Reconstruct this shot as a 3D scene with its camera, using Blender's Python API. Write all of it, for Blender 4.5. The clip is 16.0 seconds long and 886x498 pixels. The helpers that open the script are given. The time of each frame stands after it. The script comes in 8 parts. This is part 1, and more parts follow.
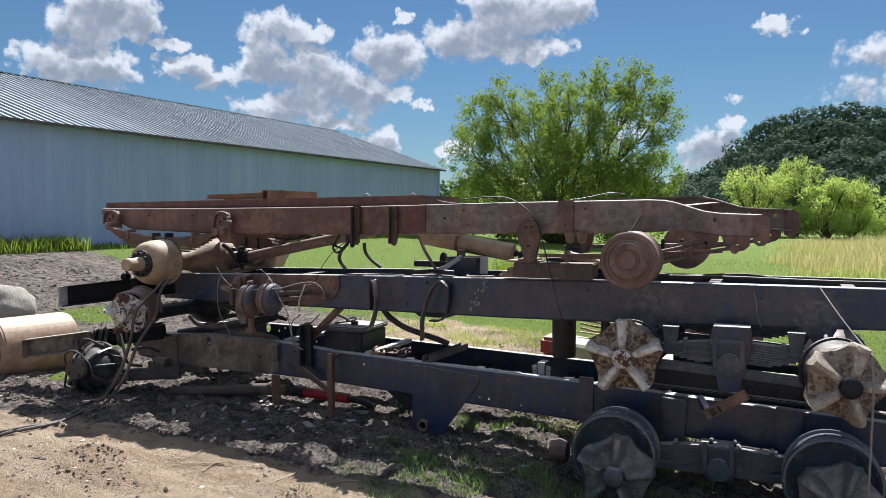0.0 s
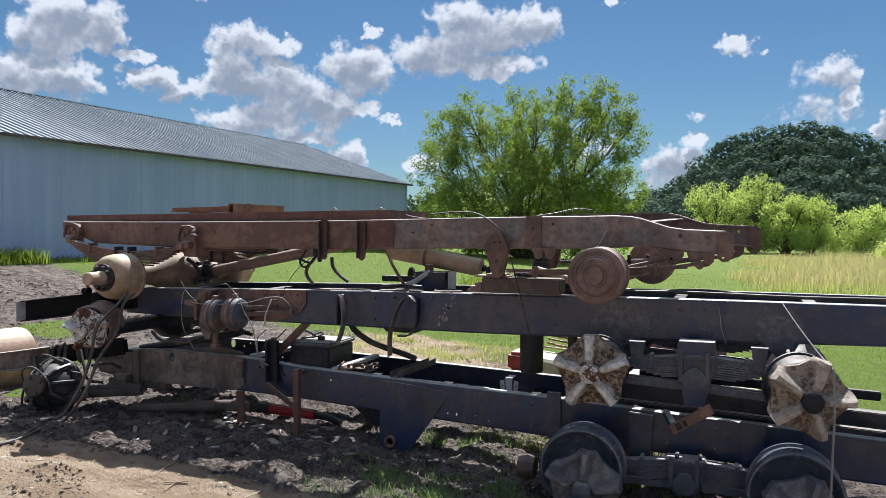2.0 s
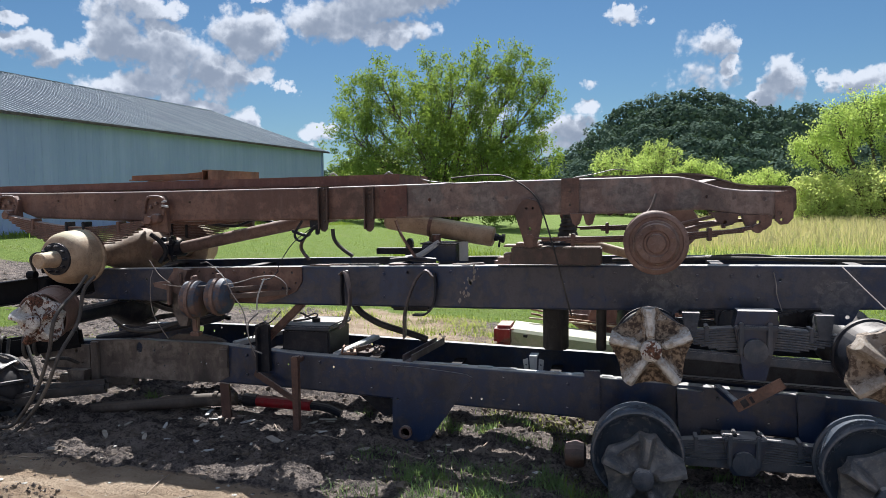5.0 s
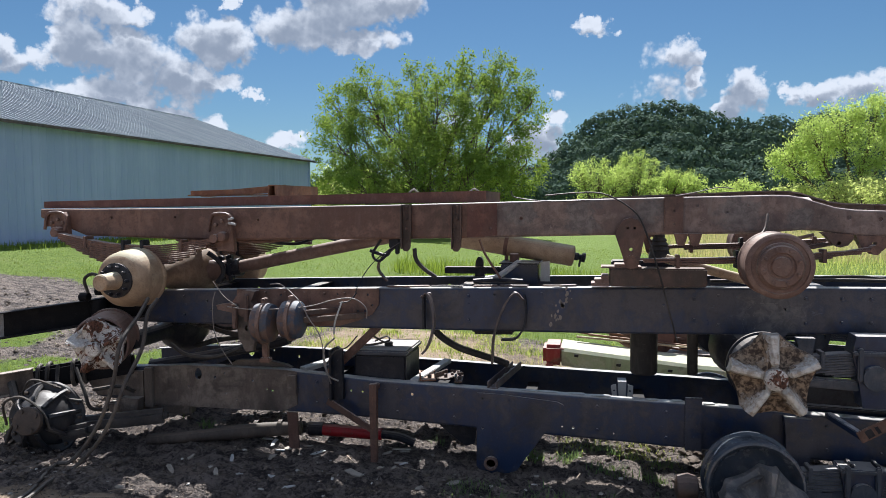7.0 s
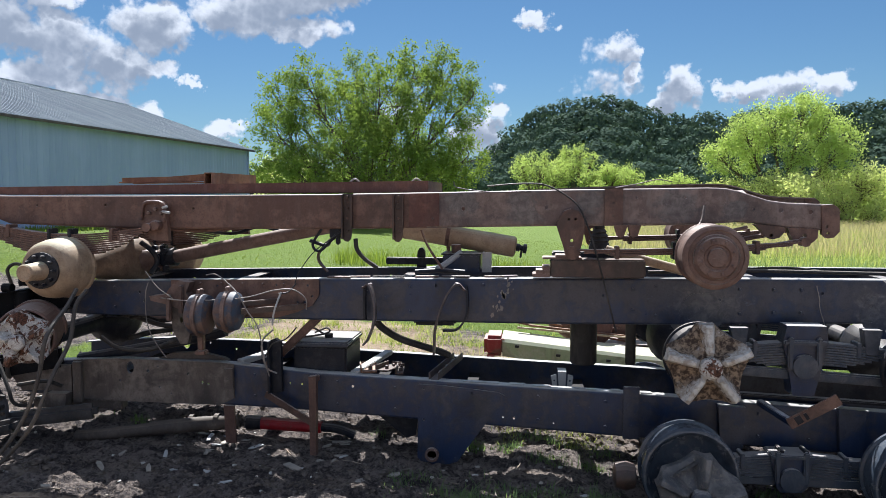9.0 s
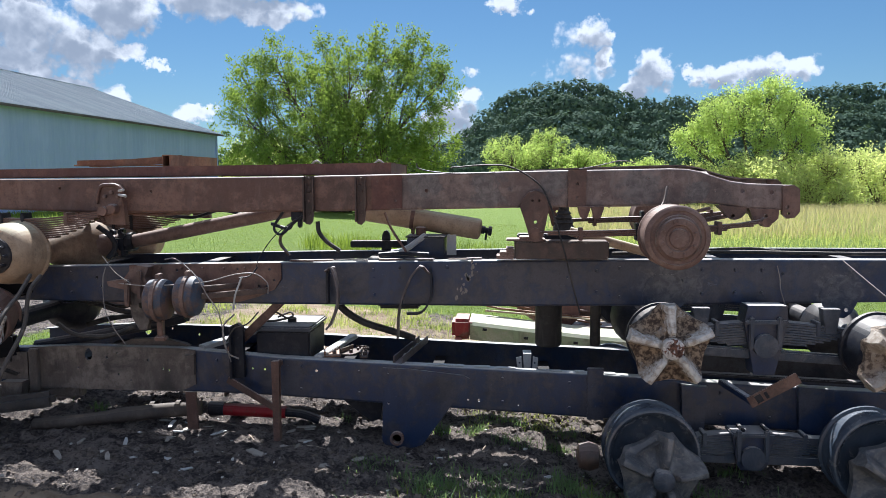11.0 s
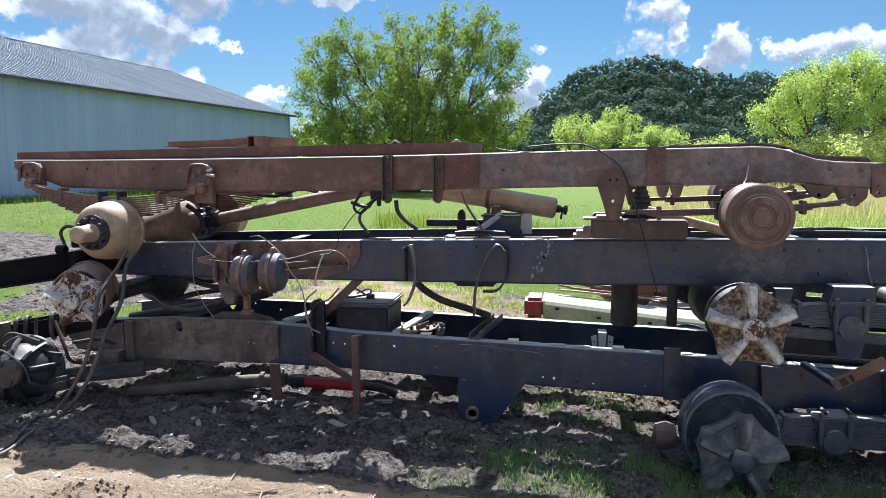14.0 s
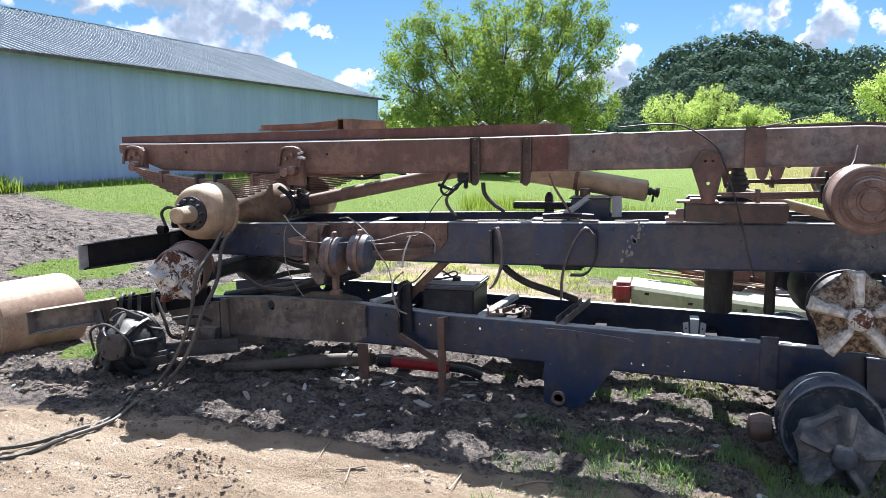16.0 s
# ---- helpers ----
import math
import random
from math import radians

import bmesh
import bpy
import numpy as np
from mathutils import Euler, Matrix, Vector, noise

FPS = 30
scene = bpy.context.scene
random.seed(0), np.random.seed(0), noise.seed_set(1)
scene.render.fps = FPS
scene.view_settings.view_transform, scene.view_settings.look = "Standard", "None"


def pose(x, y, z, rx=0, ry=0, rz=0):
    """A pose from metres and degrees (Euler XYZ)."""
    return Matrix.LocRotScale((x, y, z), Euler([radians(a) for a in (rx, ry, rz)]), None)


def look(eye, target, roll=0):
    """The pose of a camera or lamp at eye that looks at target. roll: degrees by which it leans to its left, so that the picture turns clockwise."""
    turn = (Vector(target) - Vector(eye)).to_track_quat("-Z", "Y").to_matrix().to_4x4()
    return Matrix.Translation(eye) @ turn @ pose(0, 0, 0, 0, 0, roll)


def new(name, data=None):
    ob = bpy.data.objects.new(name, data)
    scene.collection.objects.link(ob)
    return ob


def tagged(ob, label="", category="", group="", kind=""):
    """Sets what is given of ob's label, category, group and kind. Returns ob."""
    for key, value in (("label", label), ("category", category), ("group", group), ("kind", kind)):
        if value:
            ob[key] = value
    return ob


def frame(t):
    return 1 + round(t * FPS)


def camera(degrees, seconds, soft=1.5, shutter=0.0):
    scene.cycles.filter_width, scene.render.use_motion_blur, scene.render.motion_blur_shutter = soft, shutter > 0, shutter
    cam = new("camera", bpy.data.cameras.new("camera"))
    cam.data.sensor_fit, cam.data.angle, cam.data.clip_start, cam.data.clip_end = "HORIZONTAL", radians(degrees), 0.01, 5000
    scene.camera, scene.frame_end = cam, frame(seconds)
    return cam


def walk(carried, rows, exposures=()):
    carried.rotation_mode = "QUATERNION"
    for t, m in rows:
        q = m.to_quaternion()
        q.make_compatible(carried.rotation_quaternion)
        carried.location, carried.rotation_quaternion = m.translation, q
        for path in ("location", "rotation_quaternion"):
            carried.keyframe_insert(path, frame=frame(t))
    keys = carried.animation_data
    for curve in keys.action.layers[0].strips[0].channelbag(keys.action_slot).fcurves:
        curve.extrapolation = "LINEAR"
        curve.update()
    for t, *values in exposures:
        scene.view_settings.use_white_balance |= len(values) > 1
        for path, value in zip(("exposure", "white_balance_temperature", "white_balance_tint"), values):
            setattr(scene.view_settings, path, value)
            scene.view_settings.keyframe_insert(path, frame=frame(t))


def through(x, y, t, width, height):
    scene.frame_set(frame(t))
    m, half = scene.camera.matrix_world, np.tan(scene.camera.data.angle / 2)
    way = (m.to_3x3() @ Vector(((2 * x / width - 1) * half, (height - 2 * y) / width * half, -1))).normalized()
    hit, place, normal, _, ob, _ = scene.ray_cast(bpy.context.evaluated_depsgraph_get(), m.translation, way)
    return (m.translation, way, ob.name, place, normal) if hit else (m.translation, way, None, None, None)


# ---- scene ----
cam = camera(59.8, 16.0, soft=0.6)
PATH = [
    (0, (1.949, -5.34, 1.691), (1.168, -3.501, 1.601), 0.0),
    (0.5, (1.948, -5.321, 1.69), (1.193, -3.47, 1.616), 0.0),
    (1, (1.954, -5.316, 1.694), (1.22, -3.457, 1.636), 0.0),
    (1.5, (1.95, -5.324, 1.697), (1.233, -3.458, 1.649), 0.2),
    (2, (1.937, -5.335, 1.693), (1.235, -3.463, 1.641), 0.3),
    (2.5, (1.902, -5.343, 1.684), (1.217, -3.465, 1.612), 0.5),
    (3, (1.793, -5.337, 1.669), (1.145, -3.448, 1.572), 0.7),
    (3.2, (1.743, -5.304, 1.650), (1.113, -3.409, 1.547), 0.7),
    (5.3, (0.80, -4.971, 1.696), (0.367, -3.023, 1.560), -0.8),
    (5.5, (0.687, -4.948, 1.715), (0.265, -2.997, 1.586), -0.8),
    (6, (0.437, -4.899, 1.727), (0.024, -2.945, 1.606), -0.8),
    (6.5, (0.222, -4.908, 1.739), (-0.173, -2.951, 1.623), -0.7),
    (7, (0.155, -4.898, 1.745), (-0.221, -2.937, 1.632), -0.5),
    (7.5, (0.146, -4.875, 1.739), (-0.209, -2.91, 1.624), -0.3),
    (8, (0.154, -4.868, 1.731), (-0.178, -2.899, 1.612), -0.0),
    (8.5, (0.148, -4.859, 1.735), (-0.142, -2.885, 1.609), 0.1),
    (9, (0.147, -4.858, 1.734), (-0.079, -2.875, 1.599), -0.0),
    (9.2, (0.154, -4.856, 1.726), (-0.043, -2.869, 1.589), -0.1),
    (11.3, (0.205, -4.81, 1.713), (0.048, -2.824, 1.536), -0.2),
    (11.5, (0.183, -4.819, 1.711), (0.008, -2.834, 1.534), -0.2),
    (12, (0.175, -4.817, 1.712), (-0.055, -2.838, 1.54), -0.3),
    (12.5, (0.167, -4.825, 1.72), (-0.098, -2.85, 1.548), -0.3),
    (13, (0.162, -4.831, 1.719), (-0.125, -2.86, 1.539), -0.2),
    (13.5, (0.157, -4.846, 1.719), (-0.149, -2.88, 1.518), -0.3),
    (14, (0.152, -4.881, 1.715), (-0.177, -2.921, 1.489), -0.4),
    (14.5, (0.149, -4.894, 1.713), (-0.201, -2.941, 1.462), -0.5),
    (15, (0.149, -4.889, 1.712), (-0.229, -2.943, 1.446), -0.6),
    (15.5, (0.146, -4.882, 1.715), (-0.291, -2.95, 1.443), -0.7),
    (16, (0.14, -4.863, 1.713), (-0.404, -2.957, 1.444), -0.7),
]
EXPOSURES = [(t, stops + 0.95, kelvin - 470, 11) for t, stops, kelvin in ((0.0, 0.25, 6150), (3.0, 0.25, 6100), (6.0, 0.22, 6080), (9.0, 0.36, 5980), (12.5, 0.55, 5850), (14.0, 0.64, 5820), (16.0, 0.86, 5880))]
walk(cam, [(t, look(eye, target, roll)) for t, eye, target, roll in PATH], EXPOSURES)


# ---------------------------------------------------------------- world, sun
SUN = Vector((-0.14, 0.69, 1.0)).normalized()          # towards the sun
SUN_EL = math.asin(SUN.z)
SUN_AZ = math.atan2(SUN.x, SUN.y)

world = bpy.data.worlds.new("sky")
scene.world = world
world.use_nodes = True
wt = world.node_tree
wt.nodes.clear()


def wmath(op, a, b=None, c=None, clamp=False):
    n = wt.nodes.new("ShaderNodeMath")
    n.operation, n.use_clamp = op, clamp
    for i, v in enumerate((a, b, c)):
        if v is None:
            continue
        if isinstance(v, (int, float)):
            n.inputs[i].default_value = v
        else:
            wt.links.new(v, n.inputs[i])
    return n.outputs[0]


def build_sky():
    sky = wt.nodes.new("ShaderNodeTexSky")
    sky.sky_type = "NISHITA"
    sky.sun_disc = False
    sky.sun_elevation, sky.sun_rotation = SUN_EL, SUN_AZ
    sky.air_density, sky.dust_density, sky.ozone_density = 1.0, 0.15, 2.2
    tc = wt.nodes.new("ShaderNodeTexCoord")
    sep = wt.nodes.new("ShaderNodeSeparateXYZ")
    wt.links.new(tc.outputs["Generated"], sep.inputs[0])
    X, Y, Z = sep.outputs
    az = wmath("MULTIPLY", wmath("ARCTAN2", X, Y), 57.2958)
    el = wmath("MULTIPLY", wmath("ARCSINE", Z), 57.2958)
    comb = wt.nodes.new("ShaderNodeCombineXYZ")
    wt.links.new(az, comb.inputs[0])
    wt.links.new(el, comb.inputs[1])

    def shifted(d_az, d_el, depth):
        add = wt.nodes.new("ShaderNodeVectorMath")
        add.operation = "ADD"
        wt.links.new(comb.outputs[0], add.inputs[0])
        add.inputs[1].default_value = (d_az, d_el, depth)
        return add.outputs[0]

    def noise_at(scale, detail, rough, vec):
        n = wt.nodes.new("ShaderNodeTexNoise")
        n.inputs["Scale"].default_value = scale
        n.inputs["Detail"].default_value = detail
        n.inputs["Roughness"].default_value = rough
        wt.links.new(vec, n.inputs["Vector"])
        return n

    def puffs(scale, vec, soft):
        """Round billows, pushed about so that they do not line up."""
        warp = noise_at(scale * 0.8, 3.0, 0.5, vec)
        push = wt.nodes.new("ShaderNodeVectorMath")
        push.operation = "MULTIPLY_ADD"
        wt.links.new(warp.outputs["Color"], push.inputs[0])
        push.inputs[1].default_value = (1.3 / scale, 1.3 / scale, 0)
        wt.links.new(vec, push.inputs[2])
        v = wt.nodes.new("ShaderNodeTexVoronoi")
        v.feature = "SMOOTH_F1"
        v.inputs["Scale"].default_value = scale
        v.inputs["Smoothness"].default_value = soft
        wt.links.new(push.outputs[0], v.inputs["Vector"])
        return wmath("SUBTRACT", 0.45, v.outputs["Distance"])

    stir = noise_at(0.55, 6.0, 0.6, shifted(0, 0, 21.0))
    sep_w = wt.nodes.new("ShaderNodeSeparateXYZ")
    wt.links.new(stir.outputs["Color"], sep_w.inputs[0])
    az_w = wmath("ADD", az, wmath("MULTIPLY_ADD", sep_w.outputs[0], 4.2, -2.1))
    el_w = wmath("ADD", el, wmath("MULTIPLY_ADD", sep_w.outputs[1], 2.6, -1.3))

    def banks(d_az, d_el, grow):
        """How deep inside one of the cumulus banks a direction lies."""
        field = None
        for a, e, ra, re in CLOUDS:
            u = wmath("MULTIPLY_ADD", az_w, 1.0 / (ra * grow), (d_az - a) / (ra * grow))
            v = wmath("MULTIPLY_ADD", el_w, 1.0 / (re * grow), (d_el - e) / (re * grow))
            q = wmath("ADD", wmath("MULTIPLY", u, u), wmath("MULTIPLY", v, v))
            field = q if field is None else wmath("MINIMUM", field, q)
        field = wmath("MAXIMUM", wmath("SUBTRACT", 1.0, field), -2.0)
        # scattered cumulus outside the named banks as well
        broad = noise_at(0.075, 2.0, 0.5, shifted(d_az + 40, d_el, 11.0)).outputs["Fac"]
        side = wmath("MAXIMUM", wmath("GREATER_THAN", wmath("ABSOLUTE", wmath("ADD", az, 13.0)), 48.0), wmath("GREATER_THAN", el, 19.0))
        away = wmath("ADD", wmath("MULTIPLY", side, 3.0), wmath("MULTIPLY_ADD", broad, 9.0, -6.4))
        return wmath("MAXIMUM", field, away)

    def billows(d_az, d_el):
        """Billows of three sizes, and the largest alone."""
        big, mid, small = (puffs(k, shifted(d_az, d_el, z), 0.4) for k, z in ((0.5, 0.0), (1.1, 5.0), (2.6, 9.0)))
        fine = wmath("ADD", wmath("MULTIPLY", mid, 0.6), wmath("MULTIPLY", small, 0.34))
        return wmath("MULTIPLY", big, 0.8), fine

    def mapped(v, lo, hi):
        n = wt.nodes.new("ShaderNodeMapRange")
        n.interpolation_type = "SMOOTHSTEP"
        n.inputs["From Min"].default_value, n.inputs["From Max"].default_value = lo, hi
        wt.links.new(v, n.inputs["Value"])
        return n.outputs[0]

    inside, above = banks(0.0, 0.0, 1.12), banks(0.0, 1.0, 1.12)
    (big, fine), (big_up, fine_up) = billows(0.0, 0.0), billows(-0.15, 0.45)
    fluff = noise_at(0.6, 8.0, 0.6, shifted(0, 0, 3.1)).outputs["Fac"]
    d = wmath("ADD", wmath("MULTIPLY", inside, 1.1), wmath("ADD", wmath("ADD", big, fine), wmath("MULTIPLY_ADD", fluff, 1.5, -0.8)))
    cover = wmath("MULTIPLY", mapped(d, -0.15, 0.55), 0.98)
    # the sun stands behind: rims and the tops of billows shine, the thick undersides are grey
    relief = wmath("ADD", wmath("MULTIPLY", wmath("SUBTRACT", big, big_up), 1.0), wmath("MULTIPLY", wmath("SUBTRACT", fine, fine_up), 0.45))
    dull = wmath("ADD", wmath("MULTIPLY", mapped(above, -0.35, 0.9), 0.85), wmath("MULTIPLY", mapped(d, 0.5, 1.9), 0.35))
    dull = wmath("SUBTRACT", dull, relief)
    dull = wmath("ADD", dull, wmath("MULTIPLY_ADD", fluff, -0.8, 0.38))
    tint = wt.nodes.new("ShaderNodeMix")
    tint.data_type = "RGBA"
    wt.links.new(mapped(dull, 0.02, 1.05), tint.inputs["Factor"])
    tint.inputs["A"].default_value = (7.2, 7.1, 6.95, 1)
    tint.inputs["B"].default_value = (2.7, 2.95, 3.35, 1)
    mix = wt.nodes.new("ShaderNodeMix")
    mix.data_type = "RGBA"
    wt.links.new(cover, mix.inputs["Factor"])
    deep = wt.nodes.new("ShaderNodeMix")
    deep.data_type, deep.blend_type = "RGBA", "MULTIPLY"
    deep.inputs["Factor"].default_value = 1.0
    wt.links.new(sky.outputs[0], deep.inputs["A"])
    deep.inputs["B"].default_value = (0.415, 0.50, 0.525, 1)
    wt.links.new(deep.outputs["Result"], mix.inputs["A"])
    wt.links.new(tint.outputs["Result"], mix.inputs["B"])
    bg = wt.nodes.new("ShaderNodeBackground")
    bg.inputs["Strength"].default_value = 0.052
    wt.links.new(mix.outputs["Result"], bg.inputs["Color"])
    out = wt.nodes.new("ShaderNodeOutputWorld")
    wt.links.new(bg.outputs[0], out.inputs["Surface"])


# cumulus banks: azimuth, elevation, half width and half height in degrees
CLOUDS = (
    (-46.3, 13.4, 3.3, 1.8), (-44.0, 13.5, 1.6, 1.8), (-47.7, 12.2, 2.4, 1.2), (-49.4, 9.9, 2.5, 1.5), (-46.7, 9.8, 1.9, 1.5), (-42.4, 11.7, 1.5, 0.5),
    (-41.4, 10.2, 2.4, 0.8), (-39.3, 9.5, 1.5, 1.0), (-35.2, 13.0, 2.5, 1.5), (-36.0, 10.8, 2.0, 1.7), (-32.6, 12.9, 1.5, 0.7), (-33.2, 10.2, 3.6, 2.2),
    (-29.6, 8.7, 3.1, 1.8), (-26.9, 11.5, 2.9, 1.8), (-27.5, 8.7, 1.9, 0.7), (-34.1, 7.6, 4.5, 1.1), (-30.8, 6.6, 2.5, 0.6), (-27.6, 5.5, 1.6, 1.1),
)
CLOUDS += (
    (-26.1, 14.2, 0.7, 0.5), (-24.6, 8.0, 0.8, 0.5), (-22.0, 4.7, 1.5, 0.6), (-20.9, 12.6, 3.5, 1.6), (-18.0, 14.3, 4.1, 2.1), (-14.3, 14.6, 2.5, 1.4),
    (-16.7, 11.9, 3.1, 0.9), (0.1, 12.6, 1.3, 0.7), (6.5, 10.3, 1.4, 1.2), (7.2, 8.6, 0.8, 0.6), (-2.3, 7.9, 0.9, 0.5), (-3.7, 4.6, 2.1, 1.8), (-2.7, 6.2, 1.1, 0.5),
    (-8.4, 15.8, 0.9, 0.3), (10.7, 7.7, 1.7, 1.6), (9.6, 6.6, 1.1, 1.0), (13.9, 7.1, 1.0, 0.8), (15.5, 7.2, 1.3, 0.9), (17.8, 7.6, 1.7, 0.9), (20.0, 7.4, 1.4, 0.8),
)
build_sky()

sun = new("sun", bpy.data.lights.new("sun", "SUN"))
sun.data.energy, sun.data.angle, sun.data.color = 3.9, radians(0.55), (1.0, 0.91, 0.76)
sun.matrix_world = look(SUN * 50, (0, 0, 0))


# ---------------------------------------------------------------- materials
def material(name, build):
    m = bpy.data.materials.new(name)
    m.use_nodes = True
    nt = m.node_tree
    nt.nodes.clear()
    out = nt.nodes.new("ShaderNodeOutputMaterial")
    shader = build(nt)
    nt.links.new(shader, out.inputs["Surface"])
    return m


def put(nt, socket, v):
    if isinstance(v, (int, float)):
        socket.default_value = v
    elif isinstance(v, tuple):
        socket.default_value = (*v, 1) if len(v) == 3 and socket.type == "RGBA" else v
    else:
        nt.links.new(v, socket)


def coords(nt, scale=(1, 1, 1)):
    tc = nt.nodes.new("ShaderNodeTexCoord")
    geo = nt.nodes.new("ShaderNodeNewGeometry")
    mp = nt.nodes.new("ShaderNodeMapping")
    mp.inputs["Scale"].default_value = scale
    nt.links.new(geo.outputs["Position"], mp.inputs["Vector"])
    nt.nodes.remove(tc)
    return mp.outputs[0]


def noise_tex(nt, scale, detail=4.0, rough=0.55, vec=None, distort=0.0):
    n = nt.nodes.new("ShaderNodeTexNoise")
    n.inputs["Scale"].default_value, n.inputs["Detail"].default_value = scale, detail
    n.inputs["Roughness"].default_value, n.inputs["Distortion"].default_value = rough, distort
    nt.links.new(vec if vec is not None else coords(nt), n.inputs["Vector"])
    return n.outputs["Fac"]


def ramp(nt, fac, lo, hi, smooth=True):
    n = nt.nodes.new("ShaderNodeMapRange")
    n.interpolation_type = "SMOOTHSTEP" if smooth else "LINEAR"
    n.inputs["From Min"].default_value, n.inputs["From Max"].default_value = lo, hi
    put(nt, n.inputs["Value"], fac)
    return n.outputs[0]


def mixc(nt, fac, a, b, mode="MIX"):
    n = nt.nodes.new("ShaderNodeMix")
    n.data_type, n.blend_type = "RGBA", mode
    put(nt, n.inputs["Factor"], fac)
    put(nt, n.inputs["A"], a)
    put(nt, n.inputs["B"], b)
    return n.outputs["Result"]


def mth(nt, op, a, b=0.0, clamp=False):
    n = nt.nodes.new("ShaderNodeMath")
    n.operation, n.use_clamp = op, clamp
    put(nt, n.inputs[0], a)
    put(nt, n.inputs[1], b)
    return n.outputs[0]


def bump(nt, height, strength=0.4, dist=0.01):
    n = nt.nodes.new("ShaderNodeBump")
    n.inputs["Strength"].default_value, n.inputs["Distance"].default_value = strength, dist
    put(nt, n.inputs["Height"], height)
    return n.outputs[0]


def bsdf(nt, color, rough=0.6, metal=0.0, normal=None, spec=0.5):
    n = nt.nodes.new("ShaderNodeBsdfPrincipled")
    put(nt, n.inputs["Base Color"], color)
    put(nt, n.inputs["Roughness"], rough)
    put(nt, n.inputs["Metallic"], metal)
    n.inputs["Specular IOR Level"].default_value = spec
    if normal is not None:
        nt.links.new(normal, n.inputs["Normal"])
    return n.outputs[0]


def rusted(name, paint, rust_a, rust_b, worn=0.5, dust=(0.30, 0.25, 0.20), dusty=0.35, rough=0.62, grime=(0.02, 0.018, 0.018), greasy=0.3, sunlit_dust=0.75, top=None, film=0.35, spec=0.4, pits=0.22, peel=()):
    """Old painted steel: paint, two tones of rust, dust and grease, broken up at several sizes."""
    def build(nt):
        p = coords(nt)
        big = noise_tex(nt, 2.3, 5, 0.62, p)
        mid = noise_tex(nt, 11, 6, 0.65, p, 0.4)
        fine = noise_tex(nt, 75, 6, 0.75, p)
        streak = noise_tex(nt, 7, 6, 0.7, coords(nt, (2.0, 2.0, 0.55)), 0.5)
        rust = mixc(nt, ramp(nt, mth(nt, "ADD", mth(nt, "MULTIPLY", mid, 0.45), mth(nt, "MULTIPLY", big, 0.55)), 0.40, 0.60), rust_a, rust_b)
        rust = mixc(nt, mth(nt, "MULTIPLY", ramp(nt, fine, 0.5, 0.64), 0.4), rust, tuple(c * 0.4 for c in rust_a))
        mask = ramp(nt, mth(nt, "ADD", mth(nt, "MULTIPLY", big, 0.55), mth(nt, "MULTIPLY", mid, 0.45)), 0.56 - 0.28 * worn, 0.66 - 0.24 * worn)
        col = mixc(nt, mask, paint, rust)
        # chips and scratches down to pale or dark metal
        scr = noise_tex(nt, 30, 3, 0.8, coords(nt, (0.5, 1.0, 1.0)), 1.5)
        col = mixc(nt, mth(nt, "MULTIPLY", ramp(nt, scr, 0.66, 0.71), 0.35), col, dust)
        col = mixc(nt, mth(nt, "MULTIPLY", ramp(nt, noise_tex(nt, 19, 5, 0.8, p, 0.8), 0.62, 0.67), 0.35), col, tuple(c * 0.35 for c in rust_a))
        col = mixc(nt, mth(nt, "MULTIPLY", ramp(nt, streak, 0.42, 0.75), dusty), col, dust)
        col = mixc(nt, mth(nt, "MULTIPLY", ramp(nt, noise_tex(nt, 3.7, 5, 0.6, p, 0.6), 0.5, 0.68), greasy), col, grime)
        col = mixc(nt, mth(nt, "MULTIPLY", ramp(nt, mth(nt, "ADD", mth(nt, "MULTIPLY", fine, 0.6), mth(nt, "MULTIPLY", mid, 0.4)), 0.56, 0.66), film), col, dust)
        for px, pz, pr in peel:
            sp = nt.nodes.new("ShaderNodeSeparateXYZ")
            nt.links.new(p, sp.inputs[0])
            u, w = mth(nt, "SUBTRACT", sp.outputs[0], px), mth(nt, "SUBTRACT", sp.outputs[2], pz)
            dist = mth(nt, "SQRT", mth(nt, "ADD", mth(nt, "MULTIPLY", u, u), mth(nt, "MULTIPLY", w, w)))
            near = ramp(nt, mth(nt, "ADD", mth(nt, "MULTIPLY", dist, 1.0 / pr), mth(nt, "MULTIPLY", mth(nt, "SUBTRACT", mid, 0.5), 2.6)), 1.05, 0.55)
            bare = mixc(nt, ramp(nt, noise_tex(nt, 22, 6, 0.7, p, 0.6), 0.38, 0.66), (0.075, 0.072, 0.076), (0.20, 0.19, 0.185))
            col = mixc(nt, mth(nt, "MULTIPLY", near, 0.6), col, bare)
        pit = noise_tex(nt, 130, 3, 0.7, p, 0.4)
        col = mixc(nt, mth(nt, "MULTIPLY", ramp(nt, pit, 0.585, 0.63), pits), col, tuple(c * 0.3 for c in rust_a))
        col = mixc(nt, mth(nt, "MULTIPLY", ramp(nt, pit, 0.40, 0.35), pits * 0.7), col, tuple(0.5 * a_ + 0.6 * b_ for a_, b_ in zip(dust, rust_b)))
        # upward faces paler: settled dust, and sunlit flange tops put into the colour
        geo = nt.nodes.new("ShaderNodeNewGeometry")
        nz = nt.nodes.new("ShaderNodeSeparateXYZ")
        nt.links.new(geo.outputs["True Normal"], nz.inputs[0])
        sunlit_mask = mth(nt, "MULTIPLY", ramp(nt, nz.outputs[2], 0.55, 0.95), ramp(nt, mth(nt, "ADD", mid, mth(nt, "MULTIPLY", fine, 0.4)), 0.38, 0.66))
        col = mixc(nt, mth(nt, "MULTIPLY", sunlit_mask, sunlit_dust), col, top or tuple(min(0.6, c * 1.5) for c in dust))
